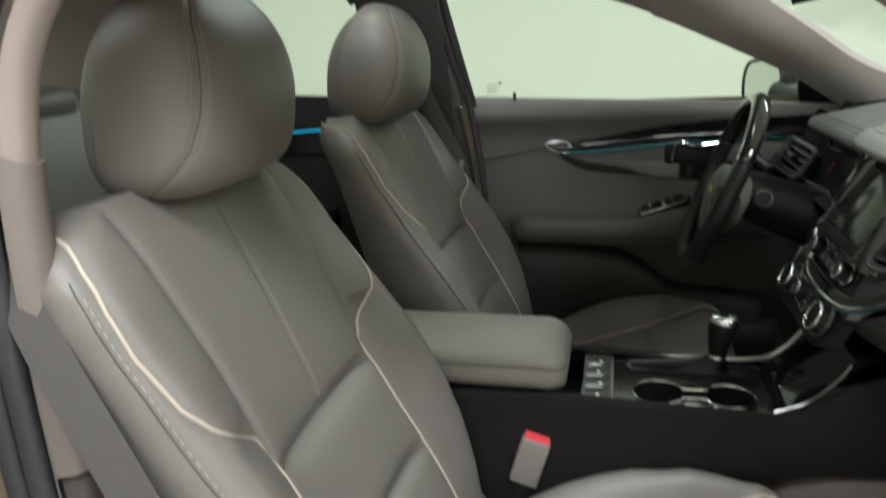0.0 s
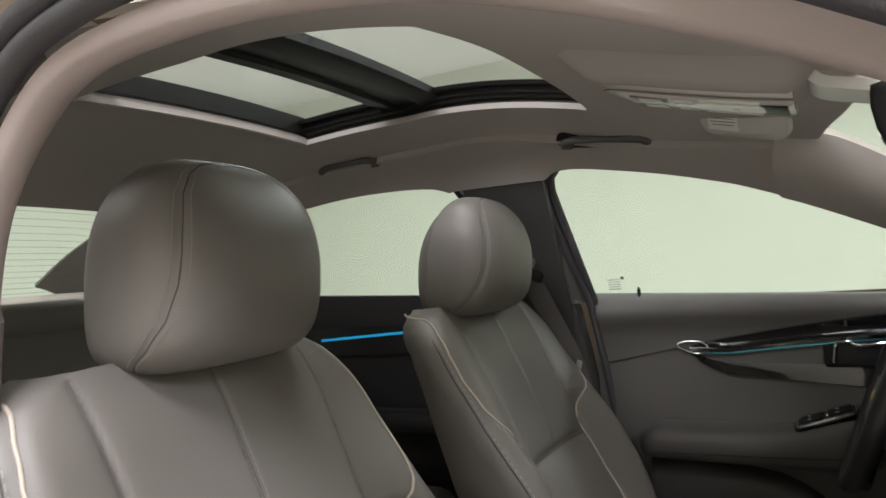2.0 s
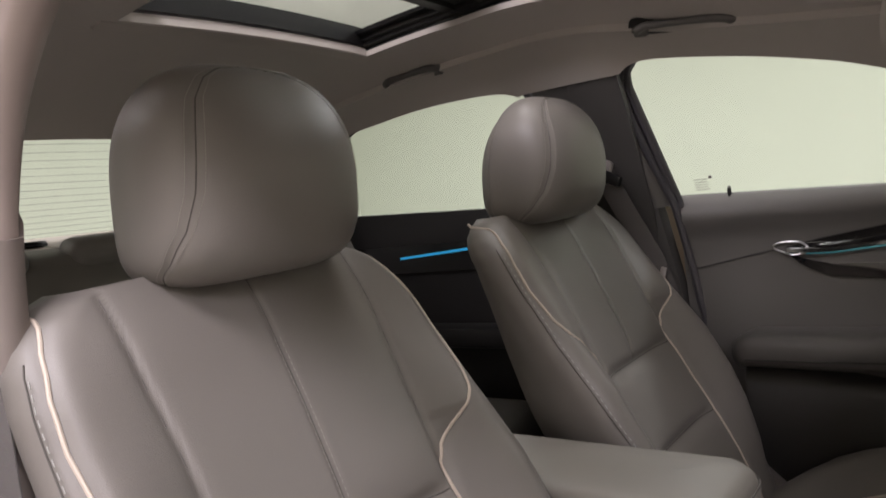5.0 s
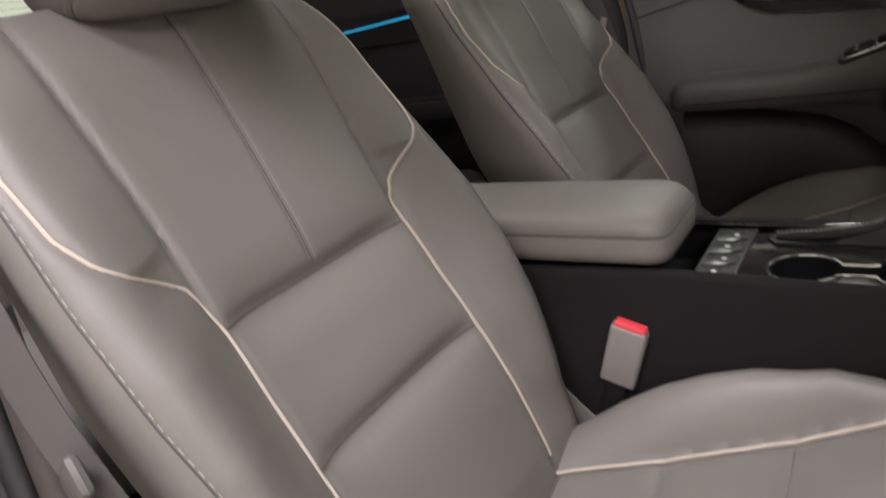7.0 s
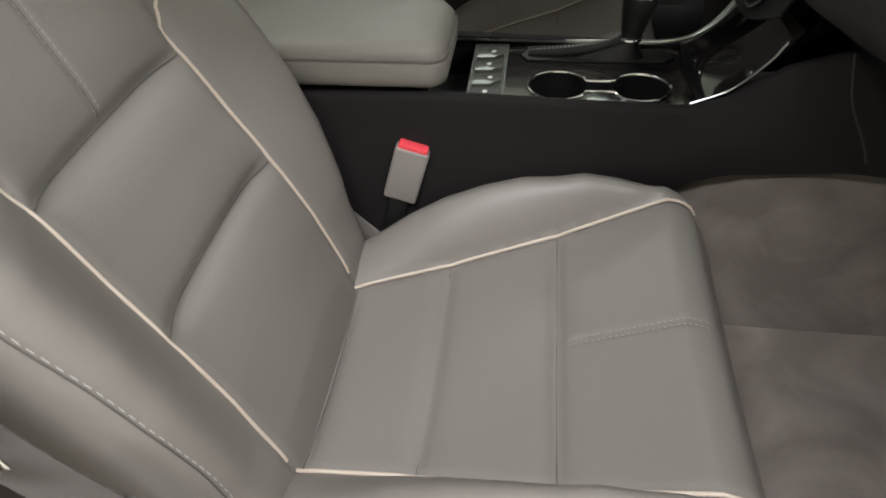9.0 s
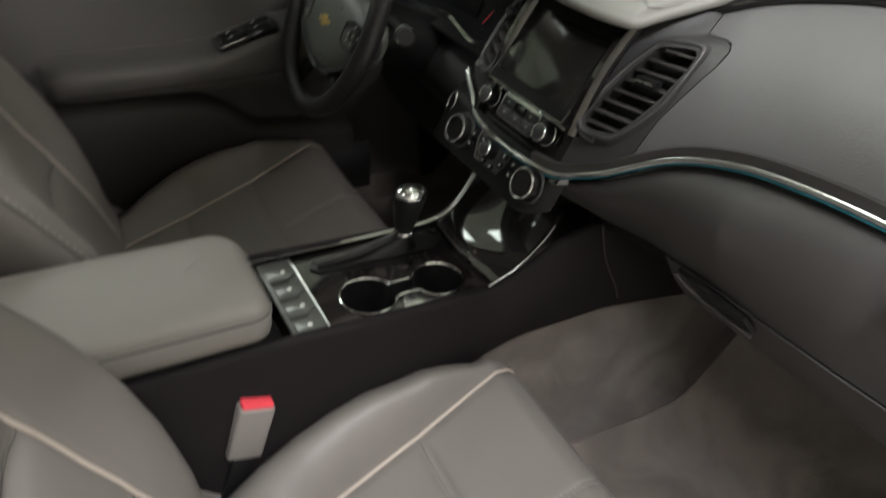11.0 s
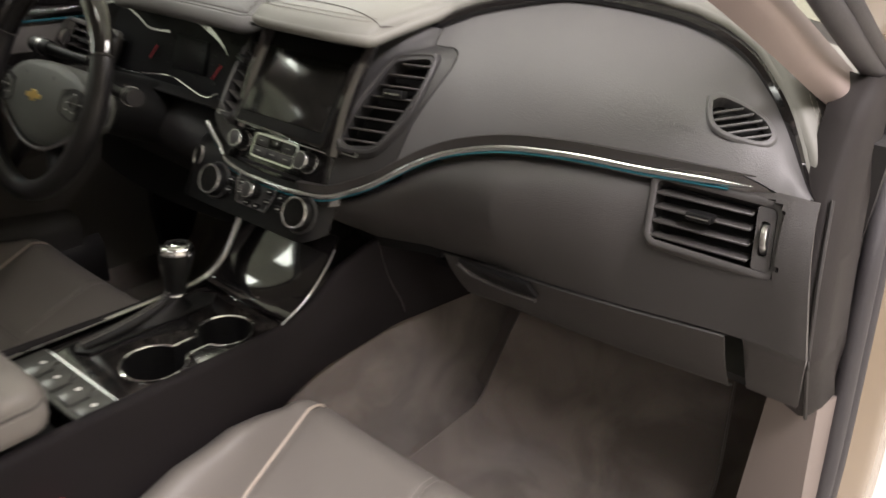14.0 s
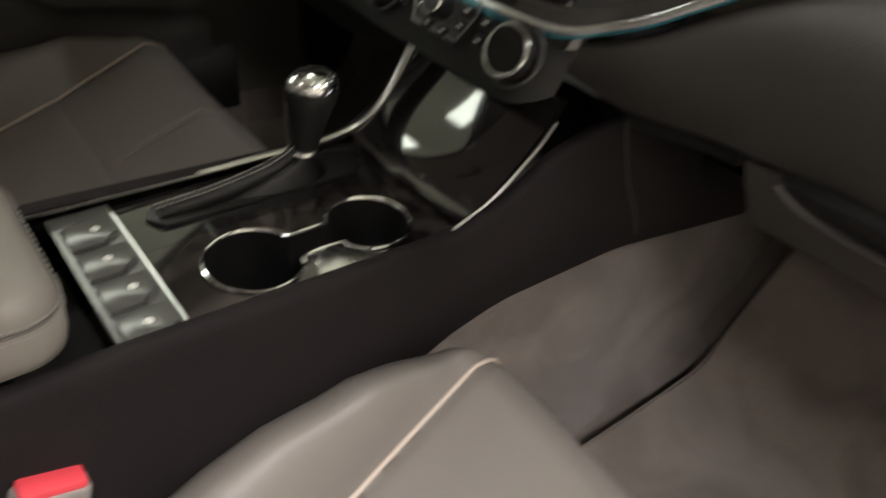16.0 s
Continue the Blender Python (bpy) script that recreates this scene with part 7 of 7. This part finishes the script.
grid(b, [[(x, y, 0.925 + 0.10 * (-1.15 - x) * 0.6) for y in np.linspace(-0.66, 0.66, 12)] for x in np.linspace(-1.16, -1.75, 8)])
shell(b, 0.015)
setting("parcel_shelf", b, HEADLINER, "grey cloth-covered parcel shelf under the rear window", "shelf")
an = thing("anchor_cover", "dark oval anchor cover on the parcel shelf", "cover", at=(-1.3, -0.14, 0.93))
b = BM()
cyl(b, pose(-1.28, -0.13, 0.94), 0.06, 0.055, 0.012, 28, 0.003)
part("cap", b, DARK, an)

# ---- near side: door opening, pillars, seal, painted flange ----
RING = [(-0.09, -0.700, 0.05), (-0.13, -0.670, 0.25), (-0.180, -0.645, 0.48), (-0.205, -0.625, 0.68), (-0.217, -0.612, 0.83), (-0.216, -0.604, 0.93), (-0.197, -0.598, 1.02), (-0.148, -0.595, 1.085), (-0.075, -0.598, 1.122), (0.03, -0.597, 1.131),
        (0.13, -0.582, 1.130), (0.215, -0.555, 1.122), (0.29, -0.54, 1.102), (0.345, -0.53, 1.082), (0.40, -0.522, 1.060), (0.46, -0.53, 1.028), (0.54, -0.548, 0.985), (0.62, -0.578, 0.945), (0.70, -0.625, 0.905), (0.77, -0.672, 0.855)]
ring_pts = spline(RING, 120)
bpil = thing("door_opening_trim", "pale grey moulded trim round the near door opening", "pillar trim", at=(-0.18, -0.6, 0.7))
mid = Vector((0.25, -0.58, 0.70))


def outward(p, k, dy=0.0):
    d = Vector((p[0] - mid.x, 0, p[2] - mid.z)).normalized()
    return Vector(p) + d * k + Vector((0, dy, 0))


def band(i0, i1, name, label, mat=PILLAR):
    """A length of the soft-edged trim: rounded towards the opening, running back under the headliner."""
    b = BM()
    rows = []
    for k in range(i0, i1):
        p = ring_pts[k]
        deep = float(np.interp(k, [0, 40, 50, 58, 75, 92, 119], [0.006, 0.006, 0.03, 0.04, 0.05, 0.045, 0.035]))
        back = float(np.interp(k, [0, 40, 50, 58, 75, 92, 119], [0.04, 0.05, 0.075, 0.075, 0.05, 0.02, 0.010]))
        wide = float(np.interp(k, [0, 60, 84], [0.0, 0.004, 0.012]))
        rows.append([outward(p, back, deep + 0.012), outward(p, back * 0.45, deep), outward(p, 0.004, 0.018), outward(p, 0.0, 0.006), outward(p, 0.002, -0.002), outward(p, 0.007, -0.008), outward(p, 0.017 + wide, -0.010), outward(p, 0.021 + wide, -0.004)])
    grid(b, rows)
    shell(b, 0.004)
    return part(name, b, mat, bpil, label, angle=60)


# one trim in three tones: shade coloured in below, light along the rail
band(0, 36, "pillar_trim", "lower pillar trim, coloured as in shade", PILLAR_SHADED)
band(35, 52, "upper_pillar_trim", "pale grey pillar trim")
band(51, 84, "rail_trim", "rail trim, coloured as in pinkish light", PILLAR_LIT)
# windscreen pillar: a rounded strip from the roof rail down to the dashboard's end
band(83, 105, "header_trim", "trim at the screen pillar's top, coloured as lit", PILLAR_LIT)
inner_line = spline([(0.48, -0.400, 1.035), (0.50, -0.446, 1.009), (0.52, -0.503, 0.977), (0.565, -0.552, 0.943), (0.656, -0.598, 0.890), (0.733, -0.622, 0.852), (0.79, -0.648, 0.823)], 40)
outer_line = spline([(0.50, -0.470, 1.040), (0.52, -0.515, 1.013), (0.545, -0.567, 0.975), (0.61, -0.603, 0.936), (0.74, -0.632, 0.880), (0.82, -0.655, 0.840), (0.86, -0.667, 0.812)], 40)
b = BM()
rows = []
for p, q in zip(inner_line, outer_line):
    p, q = Vector(p), Vector(q)
    side = (q - p)
    out = Vector((-0.45, -0.55, 0.10)).normalized()
    rows.append([p + Vector((0.03, 0.02, 0.02))] + [p + side * v + out * 0.014 * math.sin(math.pi * (0.08 + 0.84 * v)) for v in np.linspace(0, 1, 9)] + [q + Vector((0.03, 0.01, 0.015))])
grid(b, rows)
shell(b, 0.004)
part("screen_pillar_trim", b, PILLAR_LIT, bpil, "windscreen pillar trim, coloured as lit", angle=60)
seal_pts = [tuple(outward(p, 0.040 + float(np.interp(k, [0, 60, 84], [0.0, 0.0, 0.008])), -0.014)) for k, p in enumerate(ring_pts[:92])]
seal_pts = [Vector(p) for p in spline(seal_pts[::4] + [(0.56, -0.610, 0.990), (0.68, -0.640, 0.925), (0.80, -0.656, 0.878), (0.858, -0.668, 0.848), (0.868, -0.683, 0.815), (0.85, -0.702, 0.747), (0.815, -0.713, 0.680), (0.80, -0.723, 0.601), (0.79, -0.733, 0.518),
                                                       (0.78, -0.743, 0.43), (0.77, -0.7535, 0.33), (0.73, -0.785, 0.18), (0.66, -0.79, 0.05)], 170)]
b = BM()
tube(b, seal_pts, 0.0115, 12)
outer_lip = []
for p in seal_pts:
    d = Vector((p[0] - mid.x, 0, p[2] - mid.z)).normalized()
    outer_lip.append(p + d * 0.018 + Vector((0, -0.008, 0)))
tube(b, outer_lip, 0.0095, 12)
part("door_seal", b, RUBBER, bpil, "black rubber door seal")
b = BM()
rows = []
for i, p in enumerate(seal_pts):
    d = Vector((p[0] - mid.x, 0, p[2] - mid.z)).normalized()
    rows.append([p + Vector((0, 0.006, 0)), p + d * 0.022 + Vector((0, -0.002, 0)), p + d * 0.044 + Vector((0, -0.018, 0)), p + d * 0.055 + Vector((0, -0.036, 0)), p + d * 0.095 + Vector((0, -0.055, 0)), p + d * 0.155 + Vector((0, -0.045, 0))])
grid(b, rows)
shell(b, 0.004)
part("painted_flange", b, PAINT, bpil, "champagne painted door opening", angle=60)
# front end of the opening: dark end cap of the dash, pale kick panel, sill
ec = thing("dash_end_cap", "dark moulded cap closing the end of the dashboard", "trim", at=(0.7, -0.68, 0.7))
b = BM()
rows = []
for z in np.linspace(0.868, 0.515, 30):
    xf = float(np.interp(z, [0.515, 0.55, 0.62, 0.70, 0.768, 0.845, 0.868], [0.702, 0.676, 0.626, 0.646, 0.680, 0.735, 0.79]))
    y0 = float(np.interp(z, [0.515, 0.62, 0.77, 0.845], [-0.706, -0.698, -0.670, -0.665]))
    y1 = float(np.interp(z, [0.515, 0.62, 0.77, 0.845], [-0.730, -0.718, -0.694, -0.682]))
    rows.append([(xf + 0.02, y0 + 0.03, z), (xf + 0.002, y0 + 0.004, z), (xf + 0.006, y0 - 0.004, z), (xf + 0.035, (y0 + y1) / 2 - 0.002, z), (xf + 0.075, y1 + 0.004, z), (xf + 0.080, y1 + 0.010, z), (xf + 0.130, y1 + 0.004, z), (xf + 0.185, y1 + 0.008, z)])
grid(b, rows)
shell(b, 0.006)
part("cap", b, END_TRIM, ec, angle=60)
b = BM()
tube(b, [(float(np.interp(z, [0.515, 0.55, 0.62, 0.70, 0.768], [0.704, 0.678, 0.628, 0.648, 0.682])), float(np.interp(z, [0.515, 0.62, 0.77], [-0.710, -0.702, -0.674])), z) for z in np.linspace(0.768, 0.515, 24)], 0.0022, 6)
part("joint", b, SEAM, ec)
b = BM()
rows = []
for z in np.linspace(0.512, 0.12, 20):
    rows.append([(0.775 + 0.02 * (0.5 - z), -0.640 - 0.02 * (z > 0.3), z), (0.752 + 0.01 * (0.5 - z), -0.662, z), (0.742, -0.690 - 0.05 * (0.5 - z), z), (0.738 - 0.02 * (0.5 - z), -0.718 - 0.12 * (0.5 - z), z), (float(np.interp(z, [0.12, 0.18, 0.33, 0.43, 0.512], [0.705, 0.735, 0.768, 0.778, 0.788])), float(np.interp(z, [0.12, 0.18, 0.33, 0.43, 0.512], [-0.785, -0.780, -0.752, -0.742, -0.732])), z)])
grid(b, rows)
shell(b, 0.008)
kp = thing("kick_cover", "pale grey kick panel at the foot of the door opening", "trim", at=(0.74, -0.7, 0.2))
part("cover", b, PILLAR, kp, angle=60)
sill = thing("door_sill", "pale grey sill cover along the door opening", "sill", at=(0.3, -0.73, 0.12))
b = BM()
sweep(b, [(x, -0.72, 0.14) for x in np.linspace(-0.10, 0.76, 12)], [(-0.065, -0.05), (-0.065, 0.008), (-0.045, 0.022), (0.03, 0.026), (0.055, 0.012), (0.06, -0.05)])
part("cover", b, PILLAR, sill)
ck = thing("door_check", "black door check link on the painted pillar", "hinge", at=(0.86, -0.76, 0.56))
b = BM()
cyl(b, pose(0.865, -0.778, 0.560, 90, 0, 0), 0.012, 0.012, 0.030, 20, 0.002)
part("bolt", b, BLACK, ck)
b = BM()
rbox(b, pose(0.885, -0.800, 0.552, 0, 10, 0), (0.055, 0.012, 0.018), 0.005)
part("link", b, BLACK, ck)

# ---- near seat's belt and buckle ----
nb = thing("seat_belt", "grey seat belt running down to its anchor beside the near seat", "seat belt", "seat belts", (-0.1, -0.66, 0.5))
b = BM()
sweep(b, spline([(-0.285, -0.598, 0.93), (-0.225, -0.628, 0.80), (-0.155, -0.655, 0.70), (-0.095, -0.668, 0.60), (-0.030, -0.670, 0.50), (0.022, -0.668, 0.43)], 40), [(-0.019, -0.0008), (0.019, -0.0008), (0.019, 0.0008), (-0.019, 0.0008)], up=(0.40, -1.0, 0.22))
part("webbing", b, WEB, nb)
b = BM()
rbox(b, pose(-0.058, -0.680, 0.553, 0, 52, -14), (0.034, 0.012, 0.060), 0.006)
tn = part("tongue", b, GREY_TRIM, nb, "grey belt tongue cover")
b = BM()
rbox(b, pose(-0.022, -0.690, 0.528, 0, 52, -14), (0.022, 0.0022, 0.045), 0.001)
part("tongue_blade", b, CHROME, tn)
b = BM()
tube(b, [(0.020, -0.668, 0.435), (0.045, -0.664, 0.390), (0.085, -0.660, 0.330)], [0.026, 0.027, 0.030], 16, flat=0.6, up=(0, 1, 0))
part("anchor_sleeve", b, GREY_TRIM, nb, "grey plastic anchor sleeve")
for s, yb in ((-1, -0.118), (1, 0.118)):
    bk = thing("belt_buckle", "grey belt buckle with a red release button on a dark stalk", "buckle", "belt buckles", (0.15, yb, 0.33))
    m = face_pose((0.146, yb, 0.372), (0, -1, 0.0), (0.92, 0, -0.28))
    b = BM()
    rbox(b, m, (0.046, 0.084, 0.022), 0.005, 3)
    part("housing", b, BUCKLE, bk)
    b = BM()
    rbox(b, m @ pose(0, 0.0415, 0), (0.040, 0.010, 0.018), 0.003, 2)
    part("release_button", b, RED, bk, "red release button")
    b = BM()
    rbox(b, m @ pose(0, -0.085, 0), (0.026, 0.105, 0.012), 0.003)
    part("stalk", b, BLACK, bk)

# ---- roof fittings ----
for x0, x1 in ((-0.050, 0.140), (-0.660, -0.480)):
    xm = (x0 + x1) / 2
    zm, yy = roof_z(xm, 0.455) - 0.006, 0.462
    gh = thing("grab_handle", "folded grey grab handle recessed in the far roof side", "grab handle", "grab handles", (xm, 0.47, 1.19))
    slope = math.degrees(math.atan2(roof_z(x0, 0.455) - roof_z(x1, 0.455), x1 - x0))
    mg = face_pose((xm, yy - 0.004, zm - 0.006), (0, -0.80, -0.60), (1, 0, -math.tan(radians(slope))))
    if (mg.to_3x3() @ Vector((0, 1, 0))).z < 0:
        mg = mg @ pose(0, 0, 0, 0, 0, 180)
    hl = (x1 - x0) / 2
    b = BM()
    plate(b, mg, rounded(2 * hl + 0.012, 0.036, 0.016), 0.012, 0.003)
    part("recess", b, DARK, gh, "dark shallow recess")
    b = BM()
    tube(b, [mg @ Vector((x, y, z)) for x, y, z in spline([(-hl + 0.014, -0.014, 0.0), (-hl + 0.016, 0.000, 0.012), (-hl + 0.034, 0.008, 0.015), (0, 0.009, 0.016), (hl - 0.034, 0.008, 0.015), (hl - 0.016, 0.000, 0.012), (hl - 0.014, -0.014, 0.0)], 44)], [0.0075 + 0.0025 * abs(math.cos(math.pi * i / 43)) for i in range(44)], 12, flat=0.8)
    part("grip", b, GREY_TRIM, gh, "grey moulded grip")
    for e in (-1, 1):
        b = BM()
        rbox(b, mg @ pose(e * (hl - 0.017), -0.006, 0.006), (0.026, 0.022, 0.014), 0.005)
        part("mount", b, GREY_TRIM, gh)
oc = thing("overhead_console", "pale overhead console with reading lamps and sunroof switches", "overhead console", at=(0.27, 0.0, 1.2))
OCX0, OCX1 = 0.165, 0.395


def oc_z(x):
    return roof_z(x, 0.0) - 0.026


b = BM()
rows = []
for u in np.linspace(0, 1, 26):
    x = OCX0 + (OCX1 - OCX0) * u
    hw = 0.052 * min(1.0, math.sqrt(max(0.02, 1 - (1 - min(1, u / 0.22)) ** 2))) + 0.008 * u
    r = [(x, 0.005 + hw * 1.05, oc_z(x) + 0.008)]
    r += [(x, 0.005 + hw * v, oc_z(x) - 0.020 * min(1, 0.25 + u * 4) * (1 - abs(v) ** 6)) for v in np.linspace(1, -1, 17)]
    rows.append(r + [(x, 0.005 - hw * 1.05, oc_z(x) + 0.008)])
grid(b, rows)
shell(b, 0.004)
part("housing", b, LENS_W, oc, "pale grey moulded housing", angle=60)
b = BM()
tube(b, [(x, 0.005 - 0.052 * min(1.0, math.sqrt(max(0.02, 1 - (1 - min(1, (x - OCX0) / 0.05)) ** 2))), oc_z(x) - 0.0195) for x in np.linspace(OCX0 + 0.012, OCX1, 20)], 0.0016, 6)
part("housing_line", b, BUCKLE, oc)
tilt = math.degrees(math.atan2(roof_z(0.2, 0) - roof_z(0.36, 0), 0.16))
for x, y, sx2, sy2, mt, nm in ((0.232, -0.018, 0.048, 0.026, BUCKLE, "reading_lamp"), (0.232, 0.028, 0.048, 0.026, BUCKLE, "reading_lamp"), (0.272, -0.018, 0.026, 0.022, PAPER, "lamp_switch"), (0.272, 0.028, 0.026, 0.022, PAPER, "lamp_switch"),
                               (0.325, -0.030, 0.070, 0.012, PAPER, "side_strip"), (0.325, 0.040, 0.070, 0.012, PAPER, "side_strip"), (0.373, 0.005, 0.032, 0.070, BLACK, "sunroof_switch"), (0.330, 0.005, 0.010, 0.006, DARK, "microphone")):
    b = BM()
    rbox(b, pose(x, y, oc_z(x) - 0.0205, 0, tilt, 0), (sx2, sy2, 0.008), 0.002)
    k = part(nm, b, mt, oc)
    if nm == "reading_lamp":
        b = BM()
        rbox(b, pose(x, y, oc_z(x) - 0.0245, 0, tilt, 0), (sx2 * 0.6, sy2 * 0.7, 0.002), 0.0008)
        part("lens", b, PAPER, k)
b = BM()
rows = []
for u in np.linspace(0, 1, 22):
    x = 0.105 + 0.315 * u
    k = min(1.0, u / 0.22)
    k = k * k * (3 - 2 * k) * min(1.0, 0.25 + (1 - u) / 0.10)
    r = []
    for y, drop in ((-0.26, -0.010), (-0.20, 0.001), (-0.14, 0.010), (-0.100, 0.018), (-0.078, 0.030), (-0.062, 0.038), (-0.050, 0.0385), (0, 0.0385), (0.056, 0.0385), (0.070, 0.038), (0.088, 0.030), (0.110, 0.018), (0.15, 0.010), (0.21, 0.001), (0.27, -0.010)):
        r.append((x, y, roof_z(x, y) - (drop * k if drop > 0 else drop)))
    rows.append(r)
grid(b, rows)
part("plinth", b, HEADLINER, oc, "soft moulded headliner round the console", angle=60)
mc2 = thing("mirror_mount_cover", "pale moulded cover at the foot of the interior mirror", "cover", at=(0.43, 0, 1.15))
b = BM()
sweep(b, spline([(0.405, 0.0, 1.158), (0.425, 0.0, 1.135), (0.445, 0.0, 1.128), (0.475, 0.0, 1.120)], 16), [(-0.045, -0.012), (0.045, -0.012), (0.050, 0.0), (0.040, 0.014), (-0.040, 0.014), (-0.050, 0.0)])
part("cover", b, LENS_W, mc2, angle=50)
vis = thing("sun_visor", "pale sun visor with a paper label, lowered a little", "sun visor", at=(0.3, 0.33, 1.18))
b = BM()
mv = face_pose((0.305, 0.325, 1.152), (-0.45, -0.75, -0.6), (1, -0.12, -0.10))
plate(b, mv, rounded(0.15, 0.060, 0.020), 0.014, 0.004)
part("flap", b, LENS_W, vis, angle=60)
b = BM()
rbox(b, mv @ pose(-0.034, 0.002, 0.001), (0.054, 0.040, 0.0008), 0)
lb = part("label", b, PAPER, vis, "white paper label with fine print")
for i in range(4):
    b = BM()
    rbox(b, mv @ pose(-0.034, 0.011 - 0.006 * i, 0.0018), (0.044 - 0.006 * (i % 2), 0.0012, 0.0004), 0)
    part("text_bar", b, BUCKLE, lb)
rv = thing("rear_view_mirror", "black interior mirror on a short arm", "mirror", at=(0.55, 0, 1.1))
mm = face_pose((0.500, -0.005, 1.075), (-0.93, 0.28, -0.16), (0, -1, 0))
b = BM()
plate(b, mm @ pose(0, 0, 0), rounded(0.24, 0.072, 0.024), 0.030, 0.006)
hs = part("housing", b, BLACK, rv, angle=60)
b = BM()
plate(b, mm @ pose(0, 0, 0.0012), rounded(0.226, 0.058, 0.018), 0.001)
part("glass", b, MIRROR, hs)
b = BM()
tube(b, [(0.53, -0.003, 1.085), (0.58, 0, 1.10), (0.64, 0, 1.115)], [0.014, 0.012, 0.020], 12)
part("arm", b, BLACK, rv)
# far outside mirror
om = thing("door_mirror", "champagne and black far door mirror", "mirror", at=(0.68, 0.95, 0.82))
mo = face_pose((0.640, 0.955, 0.855), (-0.93, -0.30, 0.02), (0, 1, -0.02))
b = BM()
o = spline([(-0.095, 0.045), (-0.02, 0.062), (0.075, 0.058), (0.10, 0.02), (0.085, -0.045), (0.02, -0.062), (-0.07, -0.060), (-0.10, -0.02), (-0.095, 0.045)], 44)[:-1]
rows = [[mo @ Vector((x * k, y * k, z)) for x, y in o] for k, z in ((0.86, 0.004), (1.0, 0.008), (1.06, -0.004), (1.04, -0.045), (0.75, -0.085), (0.1, -0.095))]
grid(b, rows, close_u=True, cap=True)
mh = part("housing", b, BLACK, om, angle=60)
b = BM()
plate(b, mo @ pose(0, 0, 0.0055), [(x * 0.87, y * 0.87) for x, y in o], 0.002)
part("glass", b, MIRROR, mh)
b = BM()
tube(b, [(0.665, 0.87, 0.835), (0.72, 0.80, 0.825), (0.75, 0.73, 0.825)], [0.045, 0.040, 0.045], 14, flat=0.8)
part("foot", b, BLACK, om)
b = BM()
plate(b, face_pose((0.74, 0.715, 0.85), (0, -1, -0.2), (1, 0, 0)), [(-0.075, 0.055), (0.075, 0.005), (0.085, -0.03), (-0.06, -0.03)], 0.02, 0.003)
part("sail_panel", b, BLACK, om)
